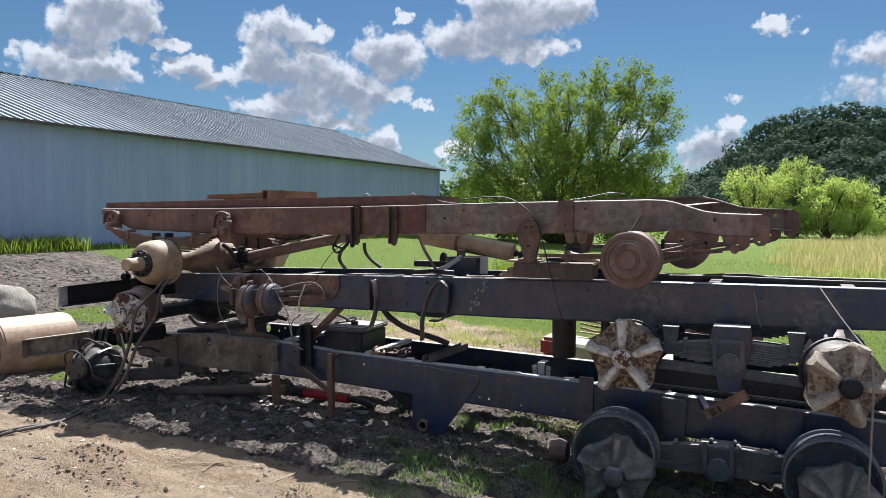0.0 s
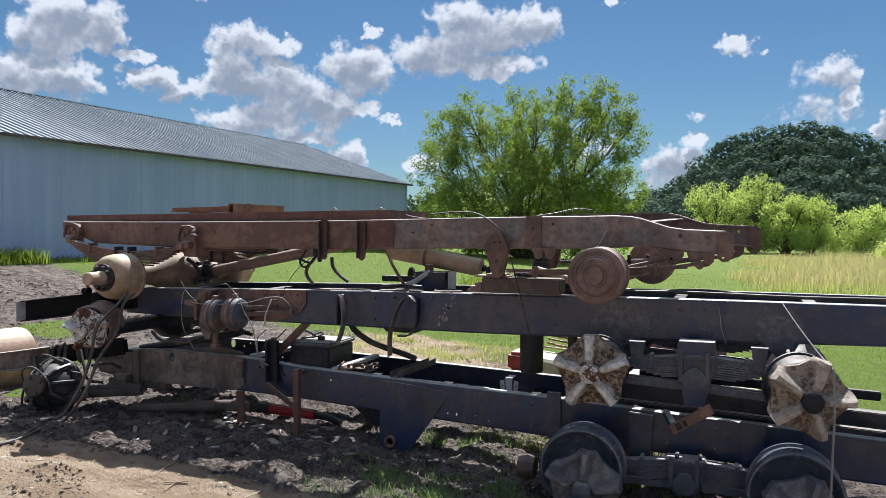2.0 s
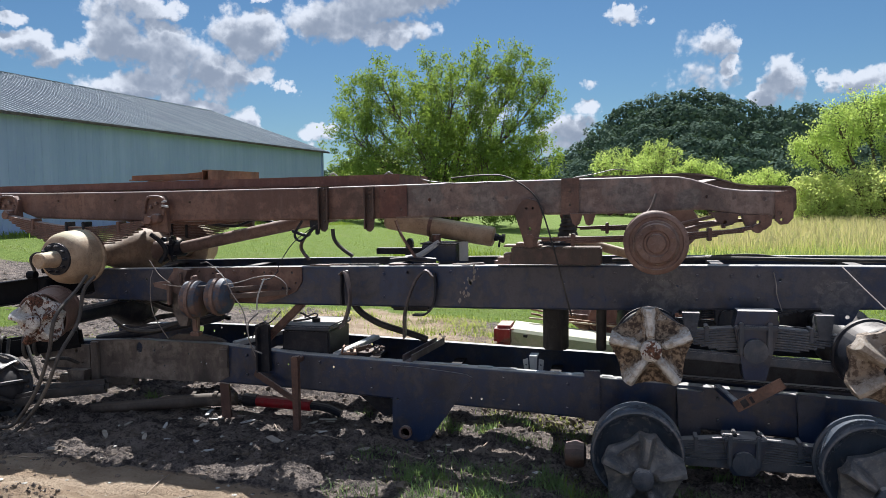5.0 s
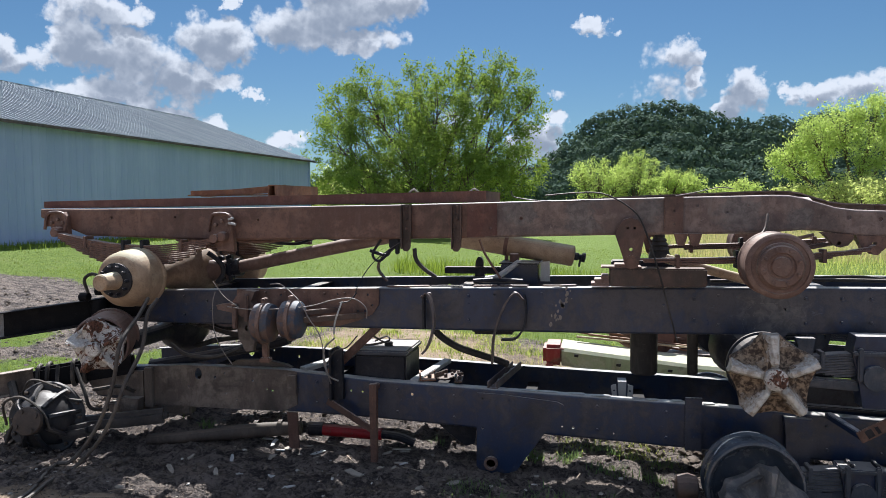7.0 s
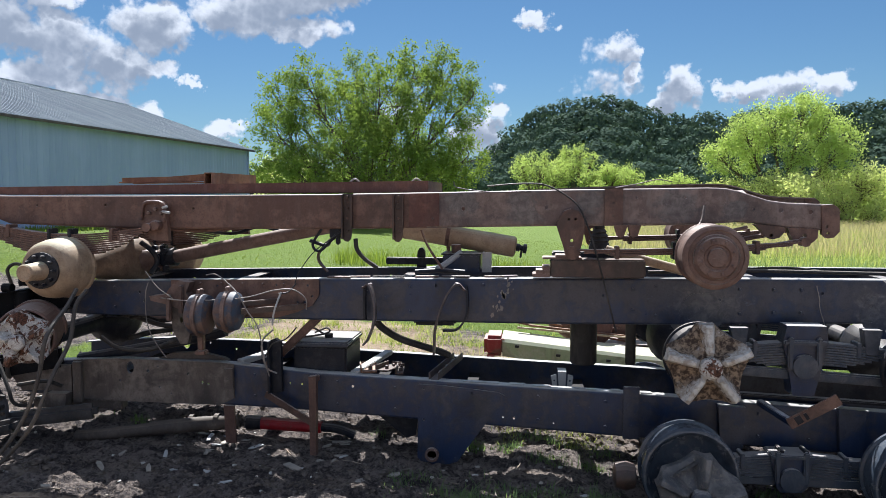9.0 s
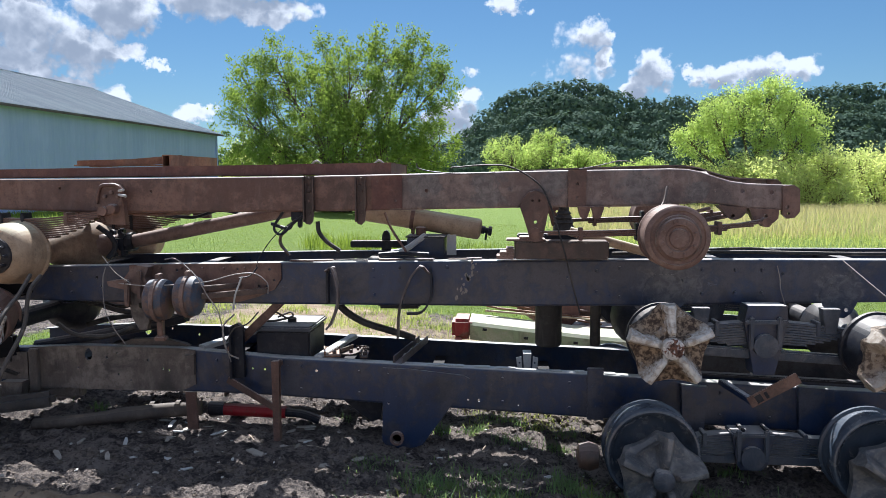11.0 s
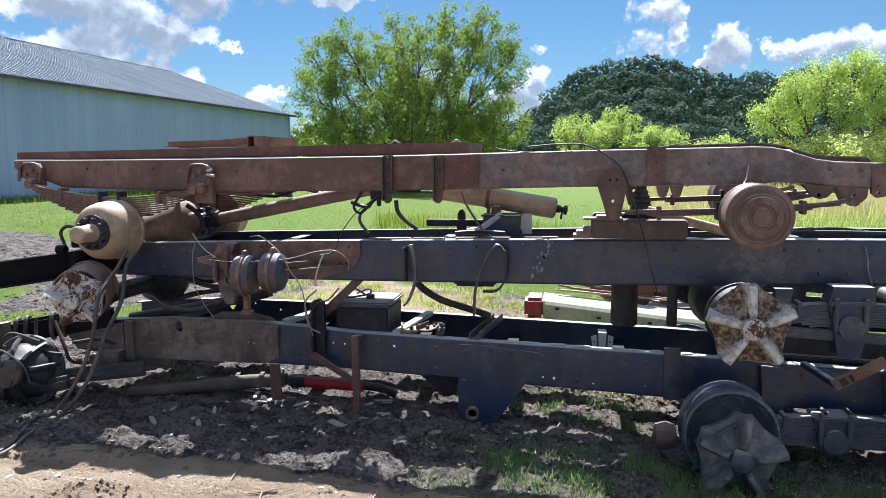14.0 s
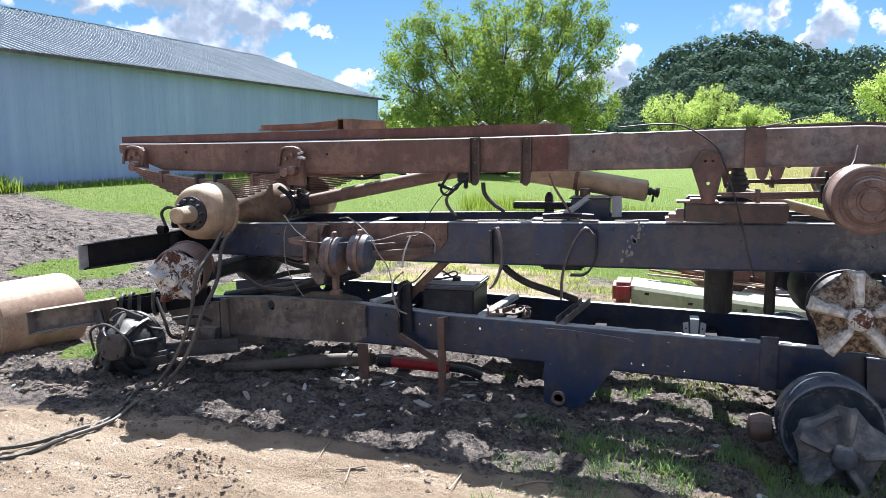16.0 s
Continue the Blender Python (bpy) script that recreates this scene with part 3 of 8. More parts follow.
def plate(bm, outer, y0, y1, holes=()):
    """A plate in the xz plane from y0 to y1, with the outline given and round holes (x, z, rx, rz) right through it."""
    loops = [[(x, z) for x, z in outer]]
    for x, z, rx, rz in holes:
        loops.append([(x + rx * math.cos(k * math.tau / 10), z + rz * math.sin(k * math.tau / 10)) for k in range(10)])
    flat = bmesh.new()
    edges = []
    for lp in loops:
        vs = [flat.verts.new((x, 0, z)) for x, z in lp]
        edges += [flat.edges.new((vs[i], vs[(i + 1) % len(vs)])) for i in range(len(vs))]
    bmesh.ops.triangle_fill(flat, use_beauty=True, use_dissolve=False, edges=edges)
    flat.verts.index_update()
    tris = [[v.index for v in f.verts] for f in flat.faces]
    co = [v.co.copy() for v in flat.verts]
    flat.free()
    f0 = [bm.verts.new((c.x, y0, c.z)) for c in co]
    f1 = [bm.verts.new((c.x, y1, c.z)) for c in co]
    for t in tris:
        bm.faces.new([f0[i] for i in t])
        bm.faces.new([f1[i] for i in reversed(t)])
    k = 0
    for lp in loops:
        n = len(lp)
        for i in range(n):
            a, b = k + i, k + (i + 1) % n
            bm.faces.new((f0[a], f0[b], f1[b], f1[a]))
        k += n
    return bm


def lathe(bm, profile, centre, axis="y", seg=32, cap=True, wobble=0.0):
    """Turns (radius, place along the axis) round an axis through centre."""
    rings = []
    c = Vector(centre)
    for r, s in profile:
        ring = []
        for k in range(seg):
            a = k * math.tau / seg
            rr = r * (1 + wobble * noise.noise((math.cos(a) * 2, math.sin(a) * 2, s * 9)))
            u, v = rr * math.cos(a), rr * math.sin(a)
            p = {"y": (u, s, v), "x": (s, u, v), "z": (u, v, s)}[axis]
            ring.append(bm.verts.new(c + Vector(p)))
        rings.append(ring)
    for a, b in zip(rings, rings[1:]):
        for k in range(seg):
            bm.faces.new((a[k], a[(k + 1) % seg], b[(k + 1) % seg], b[k]))
    if cap:
        bm.faces.new(rings[0])
        bm.faces.new(list(reversed(rings[-1])))
    return bm


def smooth_path(points, steps=8):
    """A soft curve through the points."""
    p = [Vector(q) for q in points]
    p = [2 * p[0] - p[1]] + p + [2 * p[-1] - p[-2]]
    out = []
    for i in range(1, len(p) - 2):
        a, b, c, d = p[i - 1:i + 3]
        for k in range(steps):
            t = k / steps
            out.append(0.5 * ((2 * b) + (c - a) * t + (2 * a - 5 * b + 4 * c - d) * t * t + (3 * b - a - 3 * c + d) * t ** 3))
    out.append(p[-2])
    return out


def tube(bm, points, r, seg=8, steps=6, flat=None):
    """A hose, wire or strap along a soft curve; flat=(half width, half thickness) makes a strap with its width along y."""
    pts = smooth_path(points, steps) if steps > 1 else [Vector(q) for q in points]
    rings = []
    for i, q in enumerate(pts):
        d = (pts[min(i + 1, len(pts) - 1)] - pts[max(i - 1, 0)]).normalized()
        ref = Vector((0, 1, 0)) if abs(d.y) < 0.95 else Vector((0, 0, 1))
        s = d.cross(ref).normalized()
        u = s.cross(d)
        if flat:
            ring = [bm.verts.new(q + u * a * flat[0] + s * b * flat[1]) for a, b in ((-1, -1), (1, -1), (1, 1), (-1, 1))]
        else:
            rr = r[min(i, len(r) - 1)] if isinstance(r, (list, tuple)) else r
            ring = [bm.verts.new(q + (s * math.cos(k * math.tau / seg) + u * math.sin(k * math.tau / seg)) * rr) for k in range(seg)]
        rings.append(ring)
    n = len(rings[0])
    for a, b in zip(rings, rings[1:]):
        for k in range(n):
            bm.faces.new((a[k], a[(k + 1) % n], b[(k + 1) % n], b[k]))
    bm.faces.new(rings[0])
    bm.faces.new(list(reversed(rings[-1])))
    return bm


def interp(knots, x):
    if x <= knots[0][0]:
        return knots[0][1]
    for (a, va), (b, vb) in zip(knots, knots[1:]):
        if x <= b:
            t = (x - a) / (b - a)
            return va + (vb - va) * (t * t * (3 - 2 * t))
    return knots[-1][1]


def sstep(a, b, x):
    t = min(1.0, max(0.0, (x - a) / (b - a)))
    return t * t * (3 - 2 * t)


# ---------------------------------------------------------------- ground
LIE = [(-30, 1.0), (-11.5, 1.0), (-8.8, 0.60), (-7.0, 0.36), (-5.0, 0.21), (-3.5, 0.16), (-1.2, 0.07), (0.0, 0.01), (1.2, -0.10), (3.0, -0.14), (30, -0.1)]


def lie(x, y):
    """The lie of the land: up to the shed, gently down past the right-hand hubs."""
    s = max(1.0, (y + 6) / 26)
    return interp(LIE, x / s) + 0.25 * sstep(30, 120, y) + 0.9 * sstep(90, 400, y)


def turf_at(x, y):
    n = noise.noise((x * 0.55, y * 0.55, 2.0)) * 0.8 + noise.noise((x * 1.9, y * 1.9, 5.0)) * 0.35
    edge = 4.5 + 0.4 * sstep(1.5, -2.5, x) + 1.6 * sstep(-3.5, -7.0, x) - 1.6 * sstep(1.5, 3.5, x)      # where the turf begins behind the stack
    t = sstep(-0.7, 0.7, y - edge + n * 1.1)
    # green patches left in the mud, and the weedy strip by the hubs
    for px, py, r in ((-5.0, 1.6, 0.8), (-4.1, -0.1, 0.25), (-3.9, 2.4, 1.0), (-6.5, 2.6, 0.8), (-2.3, 1.7, 0.6), (-0.6, 2.6, 0.7), (0.9, 1.6, 0.5)):
        t = max(t, sstep(1.25, 0.4, math.hypot(x - px, y - py) / r + n * 0.5) * 0.8)
    return t


def churn_at(x, y):
    """Where the track is broken up into clods."""
    n = noise.noise((x * 0.75 + y * 0.45, y * 1.6 - x * 0.35, 31.0)) + 0.5 * noise.noise((x * 2.1 - y * 1.3, y * 3.6 + x * 0.9, 33.0)) + 0.25 * noise.noise((x * 6 + y * 3, y * 7 - x * 2, 35.0))
    return sstep(0.08, 0.30, n)


def sand_at(x, y):
    n = noise.noise((x * 0.7, y * 0.7, 9.0)) * 0.35 + noise.noise((x * 2.6, y * 2.6, 1.0)) * 0.16
    track = sstep(-0.92, -1.28, y + n) * sstep(3.5, 1.0, x * 0.6 + y * 0.1 + n) * (1 - 0.35 * churn_at(x, y))
    crust = sstep(0.9, 1.7, y + n) * (0.62 + 1.2 * n) * (0.30 + 0.70 * sstep(-4.6, -2.6, x))
    return max(track, min(0.9, max(0.0, crust)))


def ground_z(x, y):
    z = lie(x, y)
    near = sstep(16, 7, math.hypot(x + 1, y))
    if near > 0:
        t, s = turf_at(x, y), sand_at(x, y)
        rough = (1 - t) * (1 - 0.55 * s)
        q = noise.fractal((x * 2.1, y * 2.6, 0.0), 0.8, 2.1, 6) * 0.034 + abs(noise.noise((x * 7, y * 8, 4.0))) * 0.028 + abs(noise.noise((x * 15, y * 17, 2.0))) * 0.02 - 0.02
        z += near * (0.25 + 0.75 * rough) * q
        # clumps thrown up along the far edge of the track
        z += near * rough * 0.03 * max(0.0, noise.noise((x * 3.3, y * 4.1, 8.0)))
        # clods and flat slabs of broken crust
        c = max(churn_at(x, y), rough * 0.8) * (1 - t)
        slab = noise.cell((x * 9 + 2 * noise.noise((x * 6, y * 6, 1)), y * 14 + 2 * noise.noise((x * 6, y * 6, 5)), 0.0))
        z += near * c * (0.030 * abs(slab) * sstep(0.0, 0.3, noise.noise((x * 2.6, y * 3.0, 17.0))) + 0.036 * abs(noise.noise((x * 8, y * 11, 3.0))) + 0.036 * abs(noise.noise((x * 21, y * 25, 9.0))) - 0.018)
        # wheel ruts in the track
        z -= near * s * 0.02 * (0.5 + 0.5 * math.sin((y + 0.25 * x) * 9 + noise.noise((x, y, 0)) * 2))
    return z


def lines(lo, hi, fine, grow, far):
    v = list(np.arange(lo, hi + 1e-6, fine))
    step, a, b = fine, lo, hi
    left, right = [], []
    while b < far or a > -far:
        step *= grow
        a -= step
        b += step
        left.append(a)
        right.append(b)
    return [x for x in reversed(left)] + v + right


def build_ground():
    xs, ys = lines(-4.9, 2.5, 0.022, 1.09, 2600), lines(-2.6, 1.3, 0.022, 1.09, 2600)
    nx = len(xs)
    verts, turf, sand = [], [], []
    for y in ys:
        for x in xs:
            verts.append((x, y, ground_z(x, y)))
            turf.append(turf_at(x, y))
            sand.append(sand_at(x, y))
    faces = [(j * nx + i, j * nx + i + 1, (j + 1) * nx + i + 1, (j + 1) * nx + i) for j in range(len(ys) - 1) for i in range(nx - 1)]
    ob = raw("ground", verts, faces, M_GROUND)
    for name, vals in (("turf", turf), ("sand", sand)):
        at = ob.data.attributes.new(name, "FLOAT", "POINT")
        at.data.foreach_set("value", vals)
    for f in ob.data.polygons:
        f.use_smooth = True
    tagged(ob, "churned mud and sandy track running into mown lawn", "ground", kind="structure")


build_ground()


def flat_cards(pos, size, rng, mat, name, label, category, kind="stuff", parent=None, up=0.0, ratio=0.55, droop=None, outward=None):
    """Many small leaves as bent four-cornered cards, in one mesh."""
    n = len(pos)
    d = rng.normal(size=(n, 3))
    d /= np.linalg.norm(d, axis=1)[:, None]
    nrm = rng.normal(size=(n, 3))
    nrm[:, 2] += up
    if droop is not None:
        d[:, 2] -= droop
        d /= np.linalg.norm(d, axis=1)[:, None]
    if outward is not None:
        nrm = outward + rng.normal(size=(n, 3)) * 0.28
        d = np.cross(nrm, d)
        d /= np.linalg.norm(d, axis=1)[:, None] + 1e-9
    s = np.cross(d, nrm)
    s /= np.linalg.norm(s, axis=1)[:, None] + 1e-9
    sz = size * rng.uniform(0.6, 1.35, n)
    a = pos - d * sz[:, None] * 0.5
    b = pos + s * (sz * ratio * 0.5)[:, None]
    c = pos + d * sz[:, None] * 0.5
    e = pos - s * (sz * ratio * 0.5)[:, None]
    verts = np.stack([a, b, c, e], 1).reshape(-1, 3)
    me = bpy.data.meshes.new(name)
    me.vertices.add(4 * n)
    me.vertices.foreach_set("co", verts.ravel())
    me.loops.add(4 * n)
    me.loops.foreach_set("vertex_index", np.arange(4 * n))
    me.polygons.add(n)
    me.polygons.foreach_set("loop_start", np.arange(n) * 4)
    me.polygons.foreach_set("loop_total", np.full(n, 4))
    me.update()
    me.validate()
    me.materials.append(mat)
    ob = new(name, me)
    if parent is not None:
        ob.parent = parent
        if label:
            ob["label"] = label
        if kind:
            ob["kind"] = kind
    else:
        tagged(ob, label, category, kind=kind)
    return ob


def blades(name, label, pts, h, w, lean, rng, mat, category="grass"):
    """Grass: each blade a bent strip of three faces that narrows to its tip."""
    n = len(pts)
    ang = rng.uniform(0, math.tau, n)
    hh = h * rng.uniform(0.5, 1.3, n)
    ww = w * rng.uniform(0.7, 1.3, n)
    ln = lean * rng.uniform(0.2, 1.4, n) * hh
    side = np.stack([np.cos(ang + 1.57), np.sin(ang + 1.57), np.zeros(n)], 1) * (ww / 2)[:, None]
    out = np.stack([np.cos(ang), np.sin(ang), np.zeros(n)], 1)
    upv = np.array([0, 0, 1.0])
    mid = pts + out * (ln * 0.3)[:, None] + upv * (hh * 0.55)[:, None]
    tip = pts + out * ln[:, None] + upv * hh[:, None]
    verts = np.stack([pts - side, pts + side, mid + side * 0.75, mid - side * 0.75, tip], 1).reshape(-1, 3)
    base = np.arange(n)[:, None] * 5
    loops = np.concatenate([base + np.array([0, 1, 2, 3]), base + np.array([3, 2, 4])], 1).ravel()
    me = bpy.data.meshes.new(name)
    me.vertices.add(5 * n)
    me.vertices.foreach_set("co", verts.ravel())
    me.loops.add(7 * n)
    me.loops.foreach_set("vertex_index", loops)
    me.polygons.add(2 * n)
    start = (np.arange(n)[:, None] * 7 + np.array([0, 4])).ravel()
    me.polygons.foreach_set("loop_start", start)
    me.polygons.foreach_set("loop_total", np.tile([4, 3], n))
    me.update()
    me.validate()
    me.materials.append(mat)
    return tagged(new(name, me), label, category, kind="stuff")


# ---------------------------------------------------------------- metal shed
def shed_wall_x(y):
    return -11.75 + (y - 4.0) * 0.0435


def build_shed():
    shed = thing("metal_shed", "long grey galvanised metal shed with a ribbed roof", "shed")
    Y0, Y1, EAVE, RIDGE, HALF = -6.0, 24.3, 3.56, 5.36, 5.15
    ax = Vector((0.0435, 1, 0)).normalized()
    out = Vector((1, -0.0435, 0)).normalized()

    def at(s, o, z):
        """s along the wall, o out from it, z up."""
        b = Vector((shed_wall_x(s), s, 0))
        return Vector((b.x + out.x * o, b.y + out.y * o, z))
    BASE = 0.72
    # wall sheets, each with shallow ribs
    width, s = 0.92, Y0
    k = 0
    while s < Y1 - 0.01:
        e = min(s + width, Y1)
        bm = bmesh.new()
        prof = []
        n = 4
        for i in range(n):
            a = s + (e - s) * i / n
            b = s + (e - s) * (i + 1) / n
            prof += [(a, 0.0), (a + (b - a) * 0.86, 0.0), (a + (b - a) * 0.90, 0.006), (a + (b - a) * 0.96, 0.006)]
        prof.append((e - 0.002, 0.0))
        lo = [bm.verts.new(at(p, o + 0.002 * (k % 2), BASE + 0.30)) for p, o in prof]
        hi = [bm.verts.new(at(p, o + 0.002 * (k % 2), EAVE - 0.02)) for p, o in prof]
        lo2 = [bm.verts.new(at(p, -0.02, BASE + 0.30)) for p, o in (prof[0], prof[-1])]
        hi2 = [bm.verts.new(at(p, -0.02, EAVE - 0.02)) for p, o in (prof[0], prof[-1])]
        for i in range(len(prof) - 1):
            bm.faces.new((lo[i], lo[i + 1], hi[i + 1], hi[i]))
        bm.faces.new((lo2[0], lo[0], hi[0], hi2[0]))
        bm.faces.new((lo[-1], lo2[1], hi2[1], hi[-1]))
        part("wall_sheet", bm, M_WALL, shed)
        s, k = e, k + 1
    # skirt boards
    for z0, z1, m, o in ((BASE - 0.3, BASE + 0.17, M_CLOTH, -0.01), (BASE + 0.17, BASE + 0.30, M_WALL, 0.012)):
        bm = bmesh.new()
        a, b = at(Y0, o, 0), at(Y1, o, 0)
        beam(bm, (a.x, a.y, (z0 + z1) / 2), (b.x, b.y, (z0 + z1) / 2), 0.04, z1 - z0, 0.003)
        part("skirt_board", bm, m, shed)
    # gable ends and rear wall
    for y in (Y0, Y1):
        bm = bmesh.new()
        p = [at(y, 0, BASE), at(y, -2 * HALF, BASE), at(y, -2 * HALF, EAVE), at(y, -HALF, RIDGE - 0.03), at(y, 0, EAVE)]
        q = [v + ax * (0.05 if y == Y0 else -0.05) for v in p]
        f0, f1 = [bm.verts.new(v) for v in p], [bm.verts.new(v) for v in q]
        bm.faces.new(f0)
        bm.faces.new(list(reversed(f1)))
        for i in range(5):
            bm.faces.new((f0[i], f0[(i + 1) % 5], f1[(i + 1) % 5], f1[i]))
        part("gable_wall", bm, M_WALL, shed)
    bm = bmesh.new()
    a, b = at(Y0, -2 * HALF, 0), at(Y1, -2 * HALF, 0)
    beam(bm, (a.x, a.y, (BASE + EAVE) / 2), (b.x, b.y, (BASE + EAVE) / 2), 0.05, EAVE - BASE, 0)
    part("rear_wall", bm, M_WALL, shed)
    # roof: two slopes of ribbed sheets
    for side in (1, -1):
        bm = bmesh.new()
        n = int((Y1 - Y0 + 0.5) / 0.225)
        prof = []
        for i in range(n):
            a = Y0 - 0.25 + (Y1 - Y0 + 0.5) * i / n
            w = (Y1 - Y0 + 0.5) / n
            prof += [(a, 0.0), (a + w * 0.80, 0.0), (a + w * 0.84, 0.035), (a + w * 0.95, 0.035)]
        prof.append((Y1 + 0.25, 0.0))
        if side == 1:
            o0, o1 = 0.22, -HALF
        else:
            o0, o1 = -2 * HALF - 0.22, -HALF
        zl = EAVE - 0.22 * (RIDGE - EAVE) / HALF + 0.04
        lo = [bm.verts.new(at(p, o0, zl + h)) for p, h in prof]
        hi = [bm.verts.new(at(p, o1, RIDGE + 0.04 + h)) for p, h in prof]
        lob = [bm.verts.new(at(p, o0, zl - 0.03)) for p, h in prof]
        hib = [bm.verts.new(at(p, o1, RIDGE - 0.01)) for p, h in prof]
        for i in range(len(prof) - 1):
            bm.faces.new((lo[i], lo[i + 1], hi[i + 1], hi[i]))
            bm.faces.new((lob[i + 1], lob[i], hib[i], hib[i + 1]))
            bm.faces.new((lob[i], lob[i + 1], lo[i + 1], lo[i]))
        part("roof_slope", bm, M_ROOF, shed)
    bm = bmesh.new()
    a, b = at(Y0 - 0.25, -HALF, RIDGE + 0.06), at(Y1 + 0.25, -HALF, RIDGE + 0.06)
    beam(bm, (a.x, a.y, a.z - 0.01), (b.x, b.y, b.z - 0.01), 0.22, 0.02, 0)
    part("ridge_cap", bm, M_ROOF, shed)
    # dark strip added where the eave's shade line runs
    bm = bmesh.new()
    zl = EAVE - 0.22 * (RIDGE - EAVE) / HALF + 0.04
    a, b = at(Y0 - 0.25, 0.236, zl - 0.012), at(Y1 + 0.25, 0.236, zl - 0.012)
    beam(bm, a, b, 0.02, 0.065, 0)
    part("eave_trim", bm, M_BAND, shed, "dark strip standing for the shade line under the eave")
    bm = bmesh.new()
    a, b = at(Y1, 0.02, BASE), at(Y1, 0.02, EAVE)
    beam(bm, a, b, 0.09, 0.09, 0.003)
    part("corner_trim", bm, M_WALL, shed)
    return shed


build_shed()

# ---------------------------------------------------------------- truck parts
FW, TH = 0.078, 0.009          # flange width and steel thickness of the rails


def rail_bm(stations, y_out, inward, holes=()):
    """A C-section frame rail: a web with real holes and two flanges turned inward over rounded bends. stations: x, top, bottom."""
    bm = bmesh.new()
    R = 0.016
    outer = [(x, zt - R) for x, zt, zb in stations] + [(x, zb + R) for x, zt, zb in reversed(stations)]
    plate(bm, outer, y_out, y_out + inward * TH, holes)
    turns = [k * math.pi / 10 for k in range(6)]
    for side in (1, -1):
        rows = []
        for x, zt, zb in stations:
            z = (zt if side == 1 else zb) - side * R
            ring = [(R - R * math.cos(a), R * math.sin(a)) for a in turns] + [(FW, R), (FW, R - TH), (R, R - TH)]
            ring += [(R - (R - TH) * math.cos(a), (R - TH) * math.sin(a)) for a in reversed(turns[:-1])]
            rows.append([bm.verts.new((x, y_out + inward * u, z + side * w)) for u, w in ring])
        n = len(rows[0])
        for a, b in zip(rows, rows[1:]):
            for k in range(n):
                bm.faces.new((a[k], a[(k + 1) % n], b[(k + 1) % n], b[k]))
        bm.faces.new(rows[0])
        bm.faces.new(list(reversed(rows[-1])))
    return bm


def rail_z(stations, x, top=True):
    for a, b in zip(stations, stations[1:]):
        if a[0] <= x <= b[0]:
            t = (x - a[0]) / (b[0] - a[0])
            i = 1 if top else 2
            return a[i] + (b[i] - a[i]) * t
    return stations[-1][1 if top else 2]


def bolt_heads(parent, places, r=0.012, mat=None, out=-0.012, name="bolt"):
    for x, y, z in places:
        bm = bmesh.new()
        lathe(bm, [(r, 0.0), (r, out * 0.8), (r * 0.75, out)], (x, y, z), "y", 6)
        part(name, bm, mat or M_BLACK, parent)


def leaf_spring(parent, x0, x1, z0, z1, sag, y, width, leaves, thick, mat, name="leaf_spring"):
    """A pack of curved leaves, each shorter than the one above it, with a centre clamp."""
    pack = part(name, bmesh_pack(x0, x1, z0, z1, sag, y, width, leaves, thick), mat, parent)
    xm = (x0 + x1) / 2
    zc = (z0 + z1) / 2 - sag
    for dx in (-0.07, 0.07):
        bm = bmesh.new()
        box(bm, xm + dx - 0.011, xm + dx + 0.011, y - width * 0.62, y + width * 0.62, zc - leaves * thick - 0.03, zc + 0.035, 0.004)
        part("u_bolt", bm, M_BLACK, pack)
    for f in (0.2, 0.8):
        x = x0 + (x1 - x0) * f
        z = z0 + (z1 - z0) * f - sag * math.sin(math.pi * f)
        bm = bmesh.new()
        box(bm, x - 0.012, x + 0.012, y - width * 0.6, y + width * 0.6, z - thick * 4.5, z + 0.02, 0.003)
        part("spring_clip", bm, mat, pack)
    return pack


def bmesh_pack(x0, x1, z0, z1, sag, y, width, leaves, thick):
    bm = bmesh.new()
    for i in range(leaves):
        cut = 0.32 * (i / leaves) ** 1.6
        n = 14
        rows = []
        for k in range(n + 1):
            f = cut + (1 - 2 * cut) * k / n
            x = x0 + (x1 - x0) * f
            z = z0 + (z1 - z0) * f - sag * math.sin(math.pi * f) - i * thick
            rows.append([bm.verts.new((x, y - width / 2, z)), bm.verts.new((x, y + width / 2, z)), bm.verts.new((x, y + width / 2, z - thick * 0.82)), bm.verts.new((x, y - width / 2, z - thick * 0.82))])
        for a, b in zip(rows, rows[1:]):
            for k in range(4):
                bm.faces.new((a[k], a[(k + 1) % 4], b[(k + 1) % 4], b[k]))
        bm.faces.new(rows[0])
        bm.faces.new(list(reversed(rows[-1])))
    for x, z in ((x0, z0), (x1, z1)):
        lathe(bm, [(0.028, -width / 2 - 0.004), (0.028, width / 2 + 0.004)], (x, y, z - thick * 0.4), "y", 12)
    return bm


